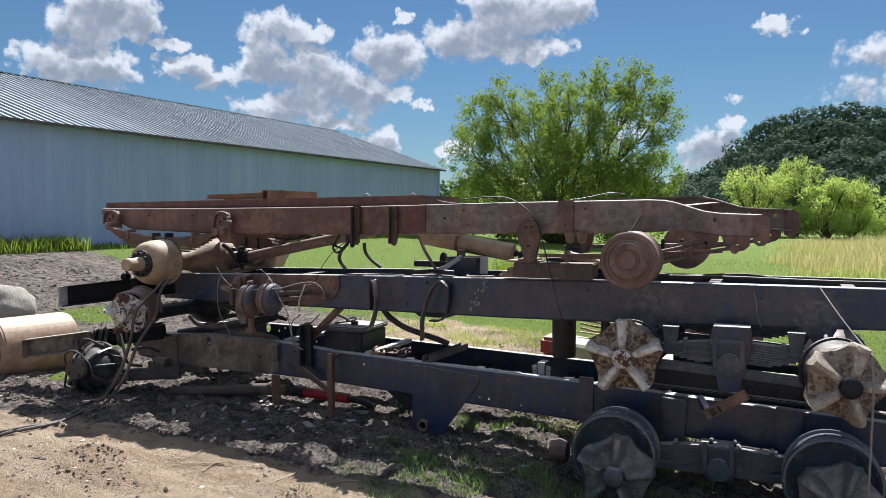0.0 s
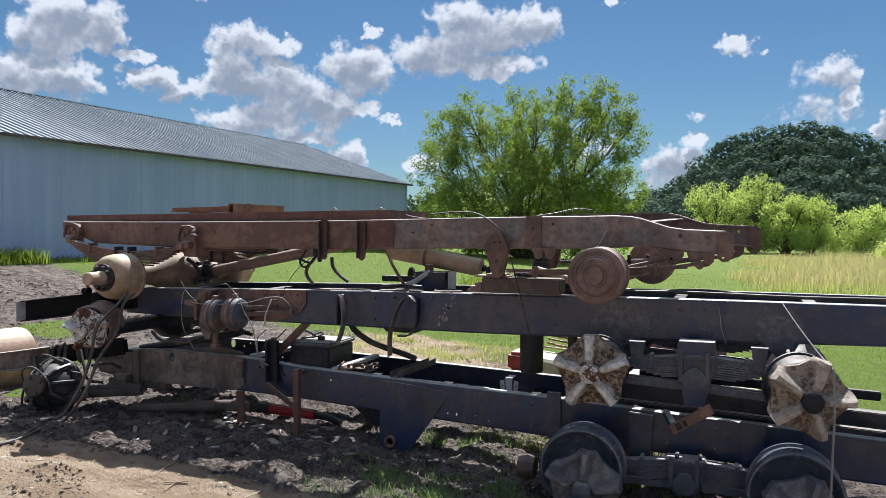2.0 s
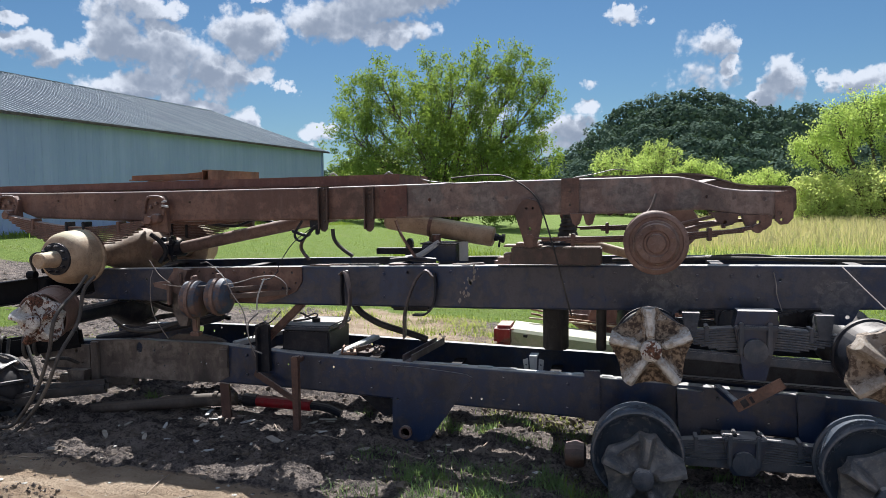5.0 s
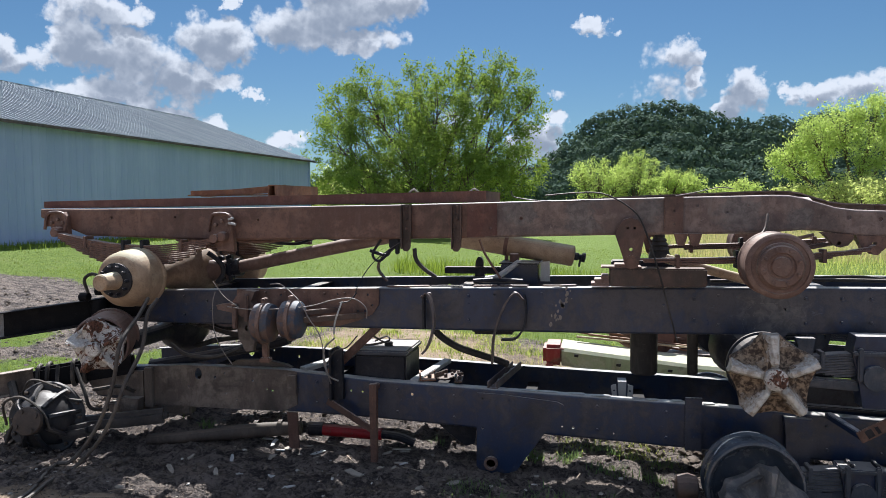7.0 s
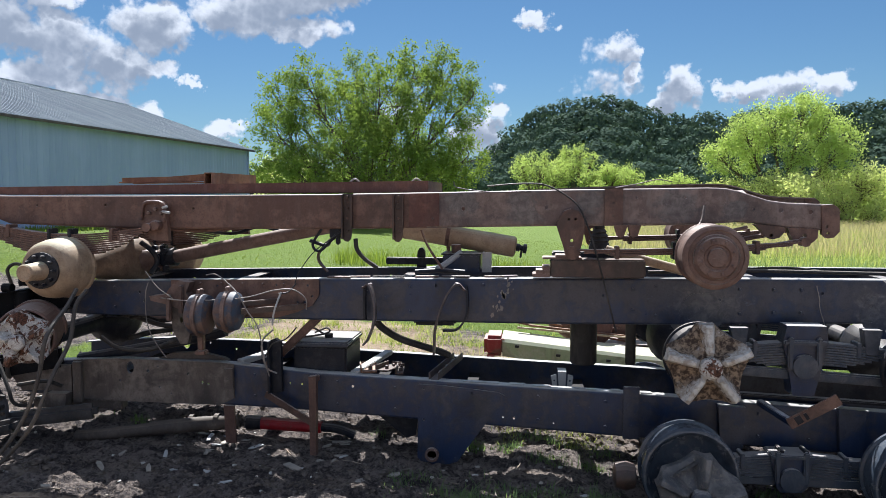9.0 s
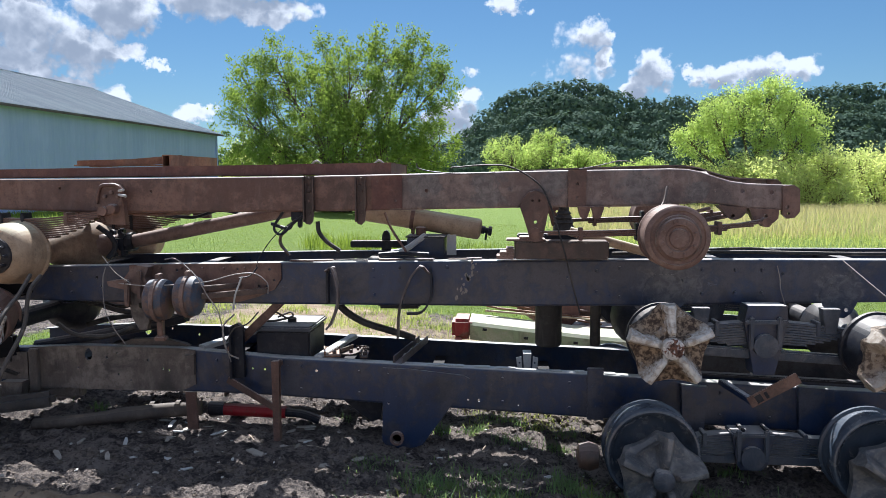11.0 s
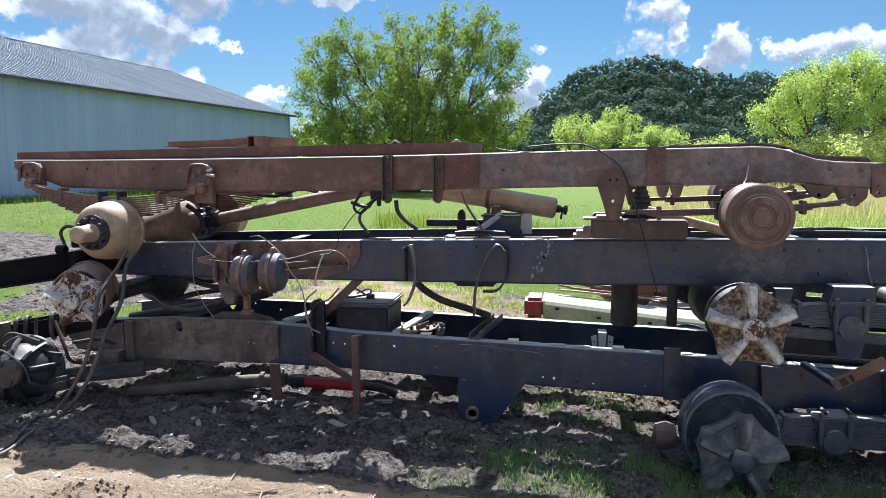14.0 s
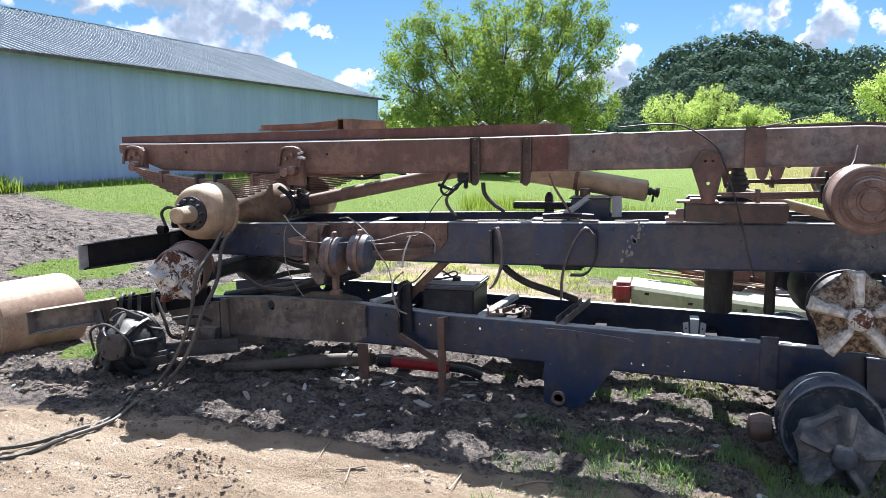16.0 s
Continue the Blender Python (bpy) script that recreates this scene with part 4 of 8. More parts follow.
def spider(parent, x, y, z, side, r, turn, mat, cap_mat, ring=0.205, ring_mat=None, name="spoke_hub", tilt=(0, 0), hub_out=0.05, kept=0.0, back=0.0, lift_by=0.42, rim_shift=(0.0, 0.0)):
    """A cast five-spoke hub with its brake drum behind. side -1 faces the camera's side."""
    bm = bmesh.new()
    seg, spokes = 100, 5
    prof = [(0.0, 0.0), (0.22, 0.0), (0.28, 0.16), (0.36, 0.34), (0.48, 0.46), (0.6, 0.54), (0.72, 0.58), (0.84, 0.62), (0.94, 0.66), (1.0, 0.76), (1.0, 1.2), (0.9, 1.3)]
    rings = []
    raised = bm.verts.layers.float.new("raised")
    for i, (f, d) in enumerate(prof):
        row = []
        for k in range(seg):
            a = k * math.tau / seg
            th = abs((a - turn + math.pi / spokes) % (math.tau / spokes) - math.pi / spokes)
            # outline: blunt spoke ends joined by slightly hollow edges
            flat = 0.17
            if th < flat:
                edge = math.cos(flat) / math.cos(th)
            else:
                u = (th - flat) / (math.pi / spokes - flat)
                edge = 1.0 - 0.17 * math.sin(u * math.pi / 2) ** 0.8
            rad = r * f * (1 + (edge - 1) * sstep(0.35, 0.9, f))
            side_off = rad * math.sin(th)
            arm = math.exp(-((side_off / ((0.022 + 0.015 * f) * r / 0.24)) ** 4))
            lift = arm * lift_by * sstep(0.2, 0.42, f) * (1.0 if f < 1.0 or d < 1 else 0.4)
            depth = (d * 0.42 - lift) * 0.24 * (r / 0.24) + 0.007 * noise.noise((math.cos(a) * 3 + x, math.sin(a) * 3, f * 4 + z))
            v = bm.verts.new((rad * math.cos(a), -side * depth, rad * math.sin(a)))
            v[raised] = max(arm if f > 0.25 else 0.0, 0.75 if f < 0.25 else 0.0, kept)
            row.append(v)
        rings.append(row)
    for a, b in zip(rings[1:], rings[2:]):
        for k in range(seg):
            bm.faces.new((a[k], a[(k + 1) % seg], b[(k + 1) % seg], b[k]))
    bm.faces.new(rings[1])
    for v in rings[0]:
        bm.verts.remove(v)
    bm.faces.new(list(reversed(rings[-1])))
    m = pose(x, y, z, tilt[0], 0, tilt[1])
    bmesh.ops.transform(bm, matrix=m, verts=bm.verts)
    hub = part(name, bm, mat, parent, smooth=True)
    bm = bmesh.new()
    lathe(bm, [(r * 0.25, 0.03 * side * -1), (r * 0.25, hub_out * side * 0.8), (r * 0.21, hub_out * side), (r * 0.08, hub_out * side * 1.1)], (0, 0, 0), "y", 20)
    bmesh.ops.transform(bm, matrix=m, verts=bm.verts)
    part("hub_cap", bm, cap_mat, hub, smooth=True)
    for k in range(spokes):
        a = turn + k * math.tau / spokes
        bm = bmesh.new()
        lathe(bm, [(0.011, 0.0), (0.011, side * 0.012), (0.007, side * 0.018)], (r * 0.9 * math.cos(a), side * 0.0, r * 0.9 * math.sin(a)), "y", 8)
        bmesh.ops.transform(bm, matrix=m, verts=bm.verts)
        part("stud", bm, cap_mat, hub)
    if ring:
        bm = bmesh.new()
        s = -side
        q = s * back
        lathe(bm, [(ring * 0.30, q + s * 0.15), (ring * 0.55, q + s * 0.14), (ring * 0.74, q + s * 0.115), (ring * 0.83, q + s * 0.085), (ring * 0.885, q + s * 0.058), (ring * 0.93, q + s * 0.046), (ring * 0.97, q + s * 0.048), (ring, q + s * 0.06), (ring, q + s * 0.085), (ring * 0.93, q + s * 0.09), (ring * 0.93, q + s * 0.24), (ring * 0.99, q + s * 0.245), (ring * 0.99, q + s * 0.265), (ring * 0.4, q + s * 0.265)], (rim_shift[0], 0, rim_shift[1]), "y", 40)
        bmesh.ops.transform(bm, matrix=m, verts=bm.verts)
        part("brake_drum", bm, ring_mat or M_BLACK, hub, smooth=True)
    return hub


def axle_tube(parent, x, z, y0, y1, r, mat, banjo=0.0, name="axle"):
    bm = bmesh.new()
    ym = (y0 + y1) / 2
    if banjo:
        prof = [(r, y0), (r, ym - 0.33), (r * 1.15, ym - 0.25), (banjo * 0.8, ym - 0.13), (banjo, ym), (banjo * 0.8, ym + 0.13), (r * 1.15, ym + 0.25), (r, ym + 0.33), (r, y1)]
    else:
        prof = [(r, y0), (r, y1)]
    lathe(bm, prof, (x, 0, z), "y", 20)
    return part(name, bm, mat, parent, smooth=True)


def crossmember(parent, x, y0, y1, z0, z1, mat, depth=0.07, name="crossmember"):
    bm = bmesh.new()
    box(bm, x, x + 0.008, y0, y1, z0, z1, 0)
    box(bm, x + 0.0085, x + depth, y0, y1, z1 - 0.008, z1, 0)
    box(bm, x + 0.0085, x + depth, y0, y1, z0, z0 + 0.008, 0)
    return part(name, bm, mat, parent)


# ---------------------------------------------------------------- top frame
TOP = [(-3.65, 1.745, 1.68), (-3.5, 1.745, 1.63), (-3.3, 1.742, 1.555), (-2.4, 1.742, 1.525), (-1.1, 1.752, 1.53), (-0.5, 1.762, 1.54), (0.3, 1.778, 1.555),
       (1.0, 1.787, 1.562), (1.20, 1.79, 1.57), (1.30, 1.786, 1.578), (1.37, 1.772, 1.582), (1.46, 1.742, 1.578), (1.55, 1.714, 1.565), (1.65, 1.70, 1.552), (1.90, 1.69, 1.535)]
TY = -0.09


def build_top():
    fr = thing("truck_frame", "brown rusted truck frame with axles and drums, stacked uppermost", "truck frame", "stacked truck frames")
    holes = [(-2.02, 1.66, .009, .009), (-1.02, 1.60, .012, .012), (-2.62, 1.68, .009, .009), (-0.27, 1.66, .012, .012), (-0.12, 1.72, .01, .01), (-0.08, 1.61, .009, .009),
             (0.16, 1.66, .012, .012), (0.24, 1.67, .014, .014), (0.05, 1.69, .008, .008), (0.95, 1.69, .009, .009), (1.07, 1.73, .008, .008), (1.62, 1.655, .014, .014), (1.46, 1.66, .009, .009),
             (0.78, 1.73, .009, .009), (-3.1, 1.68, .01, .01), (1.79, 1.645, .014, .014)]
    rear_part, front_part = [q for q in TOP if q[0] <= -0.5], [q for q in TOP if q[0] >= -0.5]
    rear_holes, front_holes = [h for h in holes if h[0] < -0.5], [h for h in holes if h[0] > -0.5]
    for y, way in ((TY, 1), (TY + 0.86, -1)):
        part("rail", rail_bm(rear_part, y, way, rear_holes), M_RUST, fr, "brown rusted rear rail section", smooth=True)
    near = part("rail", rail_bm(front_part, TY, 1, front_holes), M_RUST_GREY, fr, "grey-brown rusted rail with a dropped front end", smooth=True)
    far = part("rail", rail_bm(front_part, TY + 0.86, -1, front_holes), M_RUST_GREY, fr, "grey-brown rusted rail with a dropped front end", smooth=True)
    far_y = TY + 0.86
    for x, dep in ((-3.25, .07), (-2.25, .07), (-1.35, .06), (-0.6, .07), (0.4, .08), (1.35, .08)):
        zt = rail_z(TOP, x)
        crossmember(fr, x, TY + TH, far_y - TH, zt - 0.19, zt - 0.03, M_RUST, dep)
    for y0, s in ((TY, -1), (far_y, 1)):
        rail = near if s < 0 else far
        # overlapping end of the front section and the riveted joint plates
        bm = bmesh.new()
        plate(bm, [(-0.61, 1.752), (-0.42, 1.758), (-0.42, 1.555), (-0.61, 1.545)], y0 + s * 0.003, y0 + s * 0.010, [(-0.57, 1.72, .008, .008), (-0.46, 1.60, .008, .008)])
        part("joint_plate", bm, M_RUST_RED, rail, "red-brown joint plate")
        for xa, xb in ((-1.03, -0.965), (-0.705, -0.64)):
            bm = bmesh.new()
            plate(bm, [(xa, 1.752), (xb, 1.754), (xb, 1.56), (xb - 0.012, 1.47), (xb - 0.03, 1.452), (xa + 0.012, 1.455), (xa, 1.47)], y0 + s * 0.012, y0 + s * 0.020, [(xa + 0.03, 1.70, .008, .008), (xa + 0.03, 1.60, .008, .008)])
            plate(bm, [(xa, 1.748), (xa + 0.008, 1.748), (xa + 0.008, 1.47), (xa, 1.47)], y0 + s * 0.0205, y0 + s * 0.062)
            plate(bm, [(xb - 0.008, 1.748), (xb, 1.748), (xb, 1.565), (xb - 0.008, 1.53)], y0 + s * 0.0205, y0 + s * 0.048)
            br = part("body_bracket", bm, M_STRAP, rail, "dark greasy body bracket")
            bolt_heads(br, [(xa + 0.034, y0 + s * 0.02, z) for z in (1.735, 1.66, 1.52)], 0.010, M_STRAP, s * 0.012)
        bm = bmesh.new()
        plate(bm, [(0.59, 1.782), (0.70, 1.785), (0.70, 1.56), (0.59, 1.558)], y0 + s * 0.003, y0 + s * 0.014, [(0.645, 1.70, .009, .009), (0.645, 1.62, .009, .009)])
        part("joint_plate", bm, M_RUST, rail)
        for xc in (0.685, 0.765):
            bm = bmesh.new()
            plate(bm, [(xc - 0.04, 1.565), (xc + 0.04, 1.565), (xc + 0.02, 1.50), (xc, 1.488), (xc - 0.022, 1.50)], y0 + s * 0.002, y0 + s * 0.05)
            part("lug", bm, M_RUST, rail)
        # front spring's rear hanger
        bm = bmesh.new()
        plate(bm, [(0.30, 1.565), (0.325, 1.62), (0.35, 1.65), (0.39, 1.662), (0.43, 1.65), (0.46, 1.61), (0.475, 1.555), (0.455, 1.45), (0.44, 1.38), (0.42, 1.355), (0.385, 1.35), (0.36, 1.37), (0.345, 1.43)], y0 + s * 0.004, y0 + s * 0.055, [(0.395, 1.47, .011, .011), (0.375, 1.60, .008, .008), (0.415, 1.60, .008, .008)])
        part("spring_hanger", bm, M_RUST, rail, "pear-shaped spring hanger")
        # front horn: two rounded lugs and the end plate
        for pts in ([(1.47, 1.572), (1.645, 1.556), (1.64, 1.52), (1.615, 1.492), (1.575, 1.482), (1.535, 1.50), (1.505, 1.54)],
                    [(1.66, 1.552), (1.835, 1.545), (1.83, 1.49), (1.80, 1.462), (1.75, 1.45), (1.70, 1.462), (1.68, 1.50)]):
            bm = bmesh.new()
            plate(bm, pts, y0 + s * 0.004, y0 - s * 0.06, [((pts[0][0] + pts[1][0]) / 2 + 0.01, 1.505, .012, .012)])
            part("spring_hanger", bm, M_RUST, rail)
        bm = bmesh.new()
        plate(bm, [(1.845, 1.685), (1.91, 1.69), (1.945, 1.665), (1.95, 1.53), (1.92, 1.495), (1.88, 1.49), (1.85, 1.515)], y0 + s * 0.014, y0 - s * 0.02, [(1.875, 1.56, .011, .011), (1.885, 1.52, .009, .009)])
        part("end_plate", bm, M_RUST, rail)
        # rear spring's hangers: castings with a raised rim
        for x, zt, foot, lab in ((-2.26, 1.705, ((-0.03, -0.25), (0.09, -0.255), (0.085, -0.18)), "cast spring hanger"), (-3.49, 1.722, ((-0.055, -0.10), (0.02, -0.195), (0.085, -0.165)), "cast spring hanger at the rail's end")):
            bm = bmesh.new()
            plate(bm, [(x - 0.075, zt - 0.02), (x - 0.055, zt), (x + 0.05, zt), (x + 0.075, zt - 0.03), (x + 0.08, zt - 0.11)] + [(x + u, zt + w) for u, w in reversed(foot)] + [(x - 0.10, zt - 0.10)], y0 + s * 0.004, y0 + s * 0.045)
            h = part("spring_hanger", bm, M_RUST, rail, lab)
            bm = bmesh.new()
            rim = [(x - 0.09, zt - 0.12), (x - 0.078, zt - 0.05), (x - 0.06, zt - 0.012), (x - 0.02, zt - 0.002), (x + 0.03, zt - 0.004), (x + 0.062, zt - 0.02), (x + 0.075, zt - 0.07), (x + 0.06, zt - 0.13)]
            tube(bm, [(u, y0 + s * 0.055, w) for u, w in rim], 0.011, 8, 4)
            part("rim", bm, M_RUST, h, smooth=True)
            bm = bmesh.new()
            lathe(bm, [(0.034, s * 0.02), (0.034, s * 0.10), (0.026, s * 0.108)], (x + 0.02, y0, zt - 0.155 + (0.0 if x > -3 else 0.02)), "y", 16)
            part("pin_boss", bm, M_RUST, h, smooth=True)
            bolt_heads(h, [(x + 0.01, y0 + s * 0.045, zt - 0.05), (x + 0.05, y0 + s * 0.045, zt - 0.075), (x - 0.035, y0 + s * 0.045, zt - 0.075)], 0.013, M_DRUM, s * 0.022)
        bm = bmesh.new()
        tube(bm, [(-2.20, y0 + s * 0.06, 1.64), (-2.145, y0 + s * 0.075, 1.632)], 0.009, 8, 1)
        tube(bm, [(-2.20, y0 + s * 0.06, 1.665), (-2.16, y0 + s * 0.075, 1.672)], 0.008, 8, 1)
        part("bolt", bm, M_GALV, rail, "bare shiny bolt end", smooth=True)
        ys = y0 + s * 0.085
        leaf_spring(fr, -3.46, -2.28, 1.585, 1.545, 0.07, ys, 0.075, 10, 0.0135, M_RUST)
        leaf_spring(fr, 0.395, 1.745, 1.415, 1.475, 0.015, y0 + s * 0.03, 0.072, 3, 0.013, M_RUST)
        # seat under the front spring's thick end
        bm = bmesh.new()
        beam(bm, (1.30, y0 + s * 0.03, 1.40), (1.72, y0 + s * 0.03, 1.475), 0.05, 0.022)
        part("shackle_bar", bm, M_RUST, fr)
        # rear drum: conical dished drum with a bolted flange and a stub
        c = (-2.83, y0, 1.283)
        bm = bmesh.new()
        lathe(bm, [(0.10, s * 0.09), (0.186, s * 0.095), (0.199, s * 0.105), (0.200, s * 0.125), (0.190, s * 0.137), (0.188, s * 0.24), (0.178, s * 0.30), (0.155, s * 0.342), (0.125, s * 0.362), (0.09, s * 0.37)], c, "y", 44)
        d = part("brake_drum", bm, M_TAN, fr, "tan dust-coated brake drum", smooth=True)
        bm = bmesh.new()
        lathe(bm, [(0.112, s * 0.352), (0.112, s * 0.382), (0.098, s * 0.386), (0.06, s * 0.39)], c, "y", 32)
        part("flange", bm, M_BLACK, d, "dark bolted flange", smooth=True)
        for k in range(10):
            a = k * math.tau / 10
            bm = bmesh.new()
            lathe(bm, [(0.011, s * 0.38), (0.011, s * 0.41), (0.007, s * 0.42)], (c[0] + 0.09 * math.cos(a), c[1], c[2] + 0.09 * math.sin(a)), "y", 6)
            part("stud", bm, M_BLACK, d)
        bm = bmesh.new()
        lathe(bm, [(0.06, s * 0.375), (0.055, s * 0.43), (0.051, s * 0.44), (0.053, s * 0.46), (0.053, s * 0.535), (0.045, s * 0.545), (0.012, s * 0.54)], c, "y", 24)
        part("stub", bm, M_TAN, d, "rusty tan hub stub", smooth=True)
        # front drum: ribbed drum, with the bolted hub standing proud of its face
        c = (1.15, y0, 1.405)
        bm = bmesh.new()
        lathe(bm, [(0.09, s * 0.20), (0.172, s * 0.205), (0.180, s * 0.215), (0.180, s * 0.235), (0.172, s * 0.245), (0.170, s * 0.40), (0.177, s * 0.41), (0.178, s * 0.44), (0.168, s * 0.452), (0.150, s * 0.456), (0.146, s * 0.448), (0.128, s * 0.448), (0.124, s * 0.462), (0.114, s * 0.470), (0.108, s * 0.485), (0.075, s * 0.488), (0.068, s * 0.478), (0.055, s * 0.478), (0.05, s * 0.492), (0.012, s * 0.495)], c, "y", 52, wobble=0.008)
        d = part("brake_drum", bm, M_DRUM, fr, "brown rusted brake drum", smooth=True)
        bolt_heads(d, [(c[0] + 0.092 * math.cos(k * math.tau / 8 + 0.3), y0 + s * 0.487, c[2] + 0.092 * math.sin(k * math.tau / 8 + 0.3)) for k in range(8)], 0.010, M_DRUM, s * 0.010)
        rnd = random.Random(17)
        for k in range(16):
            a = k * math.tau / 16
            if rnd.random() < 0.75:
                bm = bmesh.new()
                rr = 0.119 + rnd.uniform(-0.004, 0.004)
                tube(bm, [(c[0] + (rr + rnd.uniform(-0.003, 0.003)) * math.cos(a + f), y0 + s * 0.466, c[2] + (rr + rnd.uniform(-0.003, 0.003)) * math.sin(a + f)) for f in (0.0, 0.13, 0.26, rnd.uniform(0.30, 0.40))], rnd.uniform(0.002, 0.0042), 5, 3)
                part("rust_flake", bm, M_GREYTAN, d, "pale flake of lifted rust")
        bm = bmesh.new()
        tube(bm, [(1.10, y0 + s * 0.2, 1.56), (1.13, y0 + s * 0.17, 1.60), (1.16, y0 + s * 0.09, 1.68)], 0.008, 6)
        part("brake_line", bm, M_STRAP, fr)
    axle_tube(fr, -2.83, 1.283, TY - 0.10, far_y + 0.10, 0.085, M_AXLE, 0.19, "rear_axle")
    bm = bmesh.new()
    lathe(bm, [(0.10, 0.0), (0.115, 0.06), (0.085, 0.12), (0.075, 0.16), (0.062, 0.22), (0.08, 0.225), (0.08, 0.25), (0.05, 0.255), (0.05, 0.30)], (-2.70, 0.36, 1.285), "x", 20, wobble=0.12)
    part("differential_nose", bm, M_DRUM, fr, smooth=True)
    axle_tube(fr, 1.15, 1.36, TY - 0.21, far_y + 0.21, 0.045, M_DRUM, 0, "front_axle")
    # drive shaft and its joint
    bm = bmesh.new()
    tube(bm, [(-2.40, 0.36, 1.302), (-1.1, 0.36, 1.555)], 0.047, 16, 1)
    part("drive_shaft", bm, M_DRUM, fr, "dark brown drive shaft", smooth=True)
    bm = bmesh.new()
    tube(bm, [(-2.47, 0.36, 1.292), (-2.36, 0.36, 1.31)], 0.066, 10, 1)
    box(bm, -2.50, -2.40, 0.29, 0.43, 1.25, 1.345, 0.012)
    box(bm, -2.47, -2.43, 0.33, 0.39, 1.20, 1.40, 0.01)
    for dx, dz in ((-0.03, 0.08), (0.04, 0.06), (-0.02, -0.07), (0.05, -0.06)):
        lathe(bm, [(0.02, 0.27), (0.02, 0.30)], (-2.45 + dx, 0, 1.295 + dz), "y", 8)
    tube(bm, [(-2.55, 0.22, 1.42), (-2.48, 0.24, 1.36), (-2.45, 0.26, 1.28), (-2.50, 0.25, 1.20)], 0.018, 8, 5)
    part("universal_joint", bm, M_BLACK, fr, "black greasy universal joint")
    # air tank slung below the frame
    bm = bmesh.new()
    a, b = Vector((-0.80, 0.63, 1.515)), Vector((0.06, 0.63, 1.375))
    prof = [(0.02, 0.0), (0.055, 0.008), (0.072, 0.03), (0.074, 0.05), (0.074, 0.83), (0.071, 0.845), (0.05, 0.855), (0.045, 0.856), (0.02, 0.857)]
    lathe(bm, prof, (0, 0, 0), "x", 28)
    ang = math.degrees(math.atan2(a.z - b.z, b.x - a.x))
    bmesh.ops.transform(bm, matrix=pose(*a, 0, ang, 0), verts=bm.verts)
    tank = part("air_tank", bm, M_TAN, fr, "tan steel air tank hung at a slant", smooth=True)
    bm = bmesh.new()
    lathe(bm, [(0.028, 0.855), (0.028, 0.88), (0.02, 0.885), (0.02, 0.905), (0.034, 0.908), (0.034, 0.93), (0.01, 0.935)], (0, 0, 0), "x", 12)
    box(bm, 0.89, 0.905, -0.008, 0.008, -0.07, 0.0, 0.003)
    bmesh.ops.transform(bm, matrix=pose(*a, 0, ang, 0), verts=bm.verts)
    part("valve", bm, M_BLACK, tank, "black drain valve", smooth=True)
    for f in (0.42,):
        p = a.lerp(b, f)
        bm = bmesh.new()
        lathe(bm, [(0.078, -0.014), (0.078, 0.014)], (0, 0, 0), "x", 24, False)
        bmesh.ops.transform(bm, matrix=pose(*p, 0, ang, 0), verts=bm.verts)
        box(bm, p.x - 0.012, p.x + 0.012, 0.60, 0.66, p.z - 0.11, p.z - 0.07, 0.004)
        part("tank_band", bm, M_RUST, tank)
    # black ribbed rubber bump stop near the front springs
    bm = bmesh.new()
    lathe(bm, [(0.03, 1.555), (0.035, 1.53), (0.032, 1.525), (0.048, 1.505), (0.042, 1.495), (0.058, 1.475), (0.05, 1.465), (0.066, 1.445), (0.058, 1.435), (0.07, 1.41), (0.07, 1.39)], (0.60, 0.33, 0), "z", 18)
    part("rubber_bellows", bm, M_RUBBER, fr, "black ribbed rubber bellows", smooth=True)
    # loose rods, straps and hoses that hang below
    hang = [([(-1.04, -0.05, 1.52), (-1.12, -0.05, 1.46), (-1.155, -0.05, 1.425), (-1.26, -0.05, 1.455)], 0.012, M_BLACK), ([(-0.96, -0.06, 1.47), (-0.95, -0.06, 1.40), (-0.90, -0.06, 1.34), (-0.82, -0.06, 1.285)], 0.014, M_RUBBER),
            ([(-1.14, 0.0, 1.46), (-1.21, 0.0, 1.38), (-1.215, 0.0, 1.32), (-1.16, 0.0, 1.25)], None, M_RUST), ([(-0.56, 0.1, 1.52), (-0.52, 0.1, 1.42), (-0.45, 0.1, 1.31), (-0.42, 0.1, 1.265)], None, M_RUST),
            ([(-2.3, 0.5, 1.50), (-2.0, 0.5, 1.47), (-1.8, 0.5, 1.52), (-1.6, 0.5, 1.49), (-1.45, 0.5, 1.54)], 0.012, M_BLACK), ([(-2.45, 0.2, 1.52), (-2.1, 0.2, 1.505), (-1.7, 0.2, 1.54)], 0.014, M_RUST),
            ([(-1.18, -0.06, 1.53), (-1.24, -0.06, 1.43), (-1.19, -0.06, 1.39), (-1.09, -0.06, 1.49)], 0.009, M_BLACK)]
    for pts, r, m in hang:
        bm = bmesh.new()
        tube(bm, pts, r or 0.01, 8, 6, None if r else (0.02, 0.005))
        part("hanging_strap" if r is None else "hose", bm, m, fr, smooth=r is not None)
    bm = bmesh.new()
    box(bm, -1.13, -1.06, -0.06, 0.0, 1.47, 1.545, 0.006)
    box(bm, -1.09, -1.065, -0.06, -0.02, 1.43, 1.48, 0.006)
    part("body_bracket", bm, M_BLACK, fr)
    # steering drag link and rods by the front axle
    for a, b, r in (((1.2, 0.1, 1.42), (1.62, -0.05, 1.52), 0.014), ((0.62, 0.1, 1.40), (1.1, 0.1, 1.27), 0.03), ((1.25, 0.5, 1.45), (1.6, 0.55, 1.53), 0.012)):
        bm = bmesh.new()
        tube(bm, [a, b], r, 10, 1)
        part("steering_rod", bm, M_DRUM if r < 0.02 else M_TAN, fr, smooth=True)
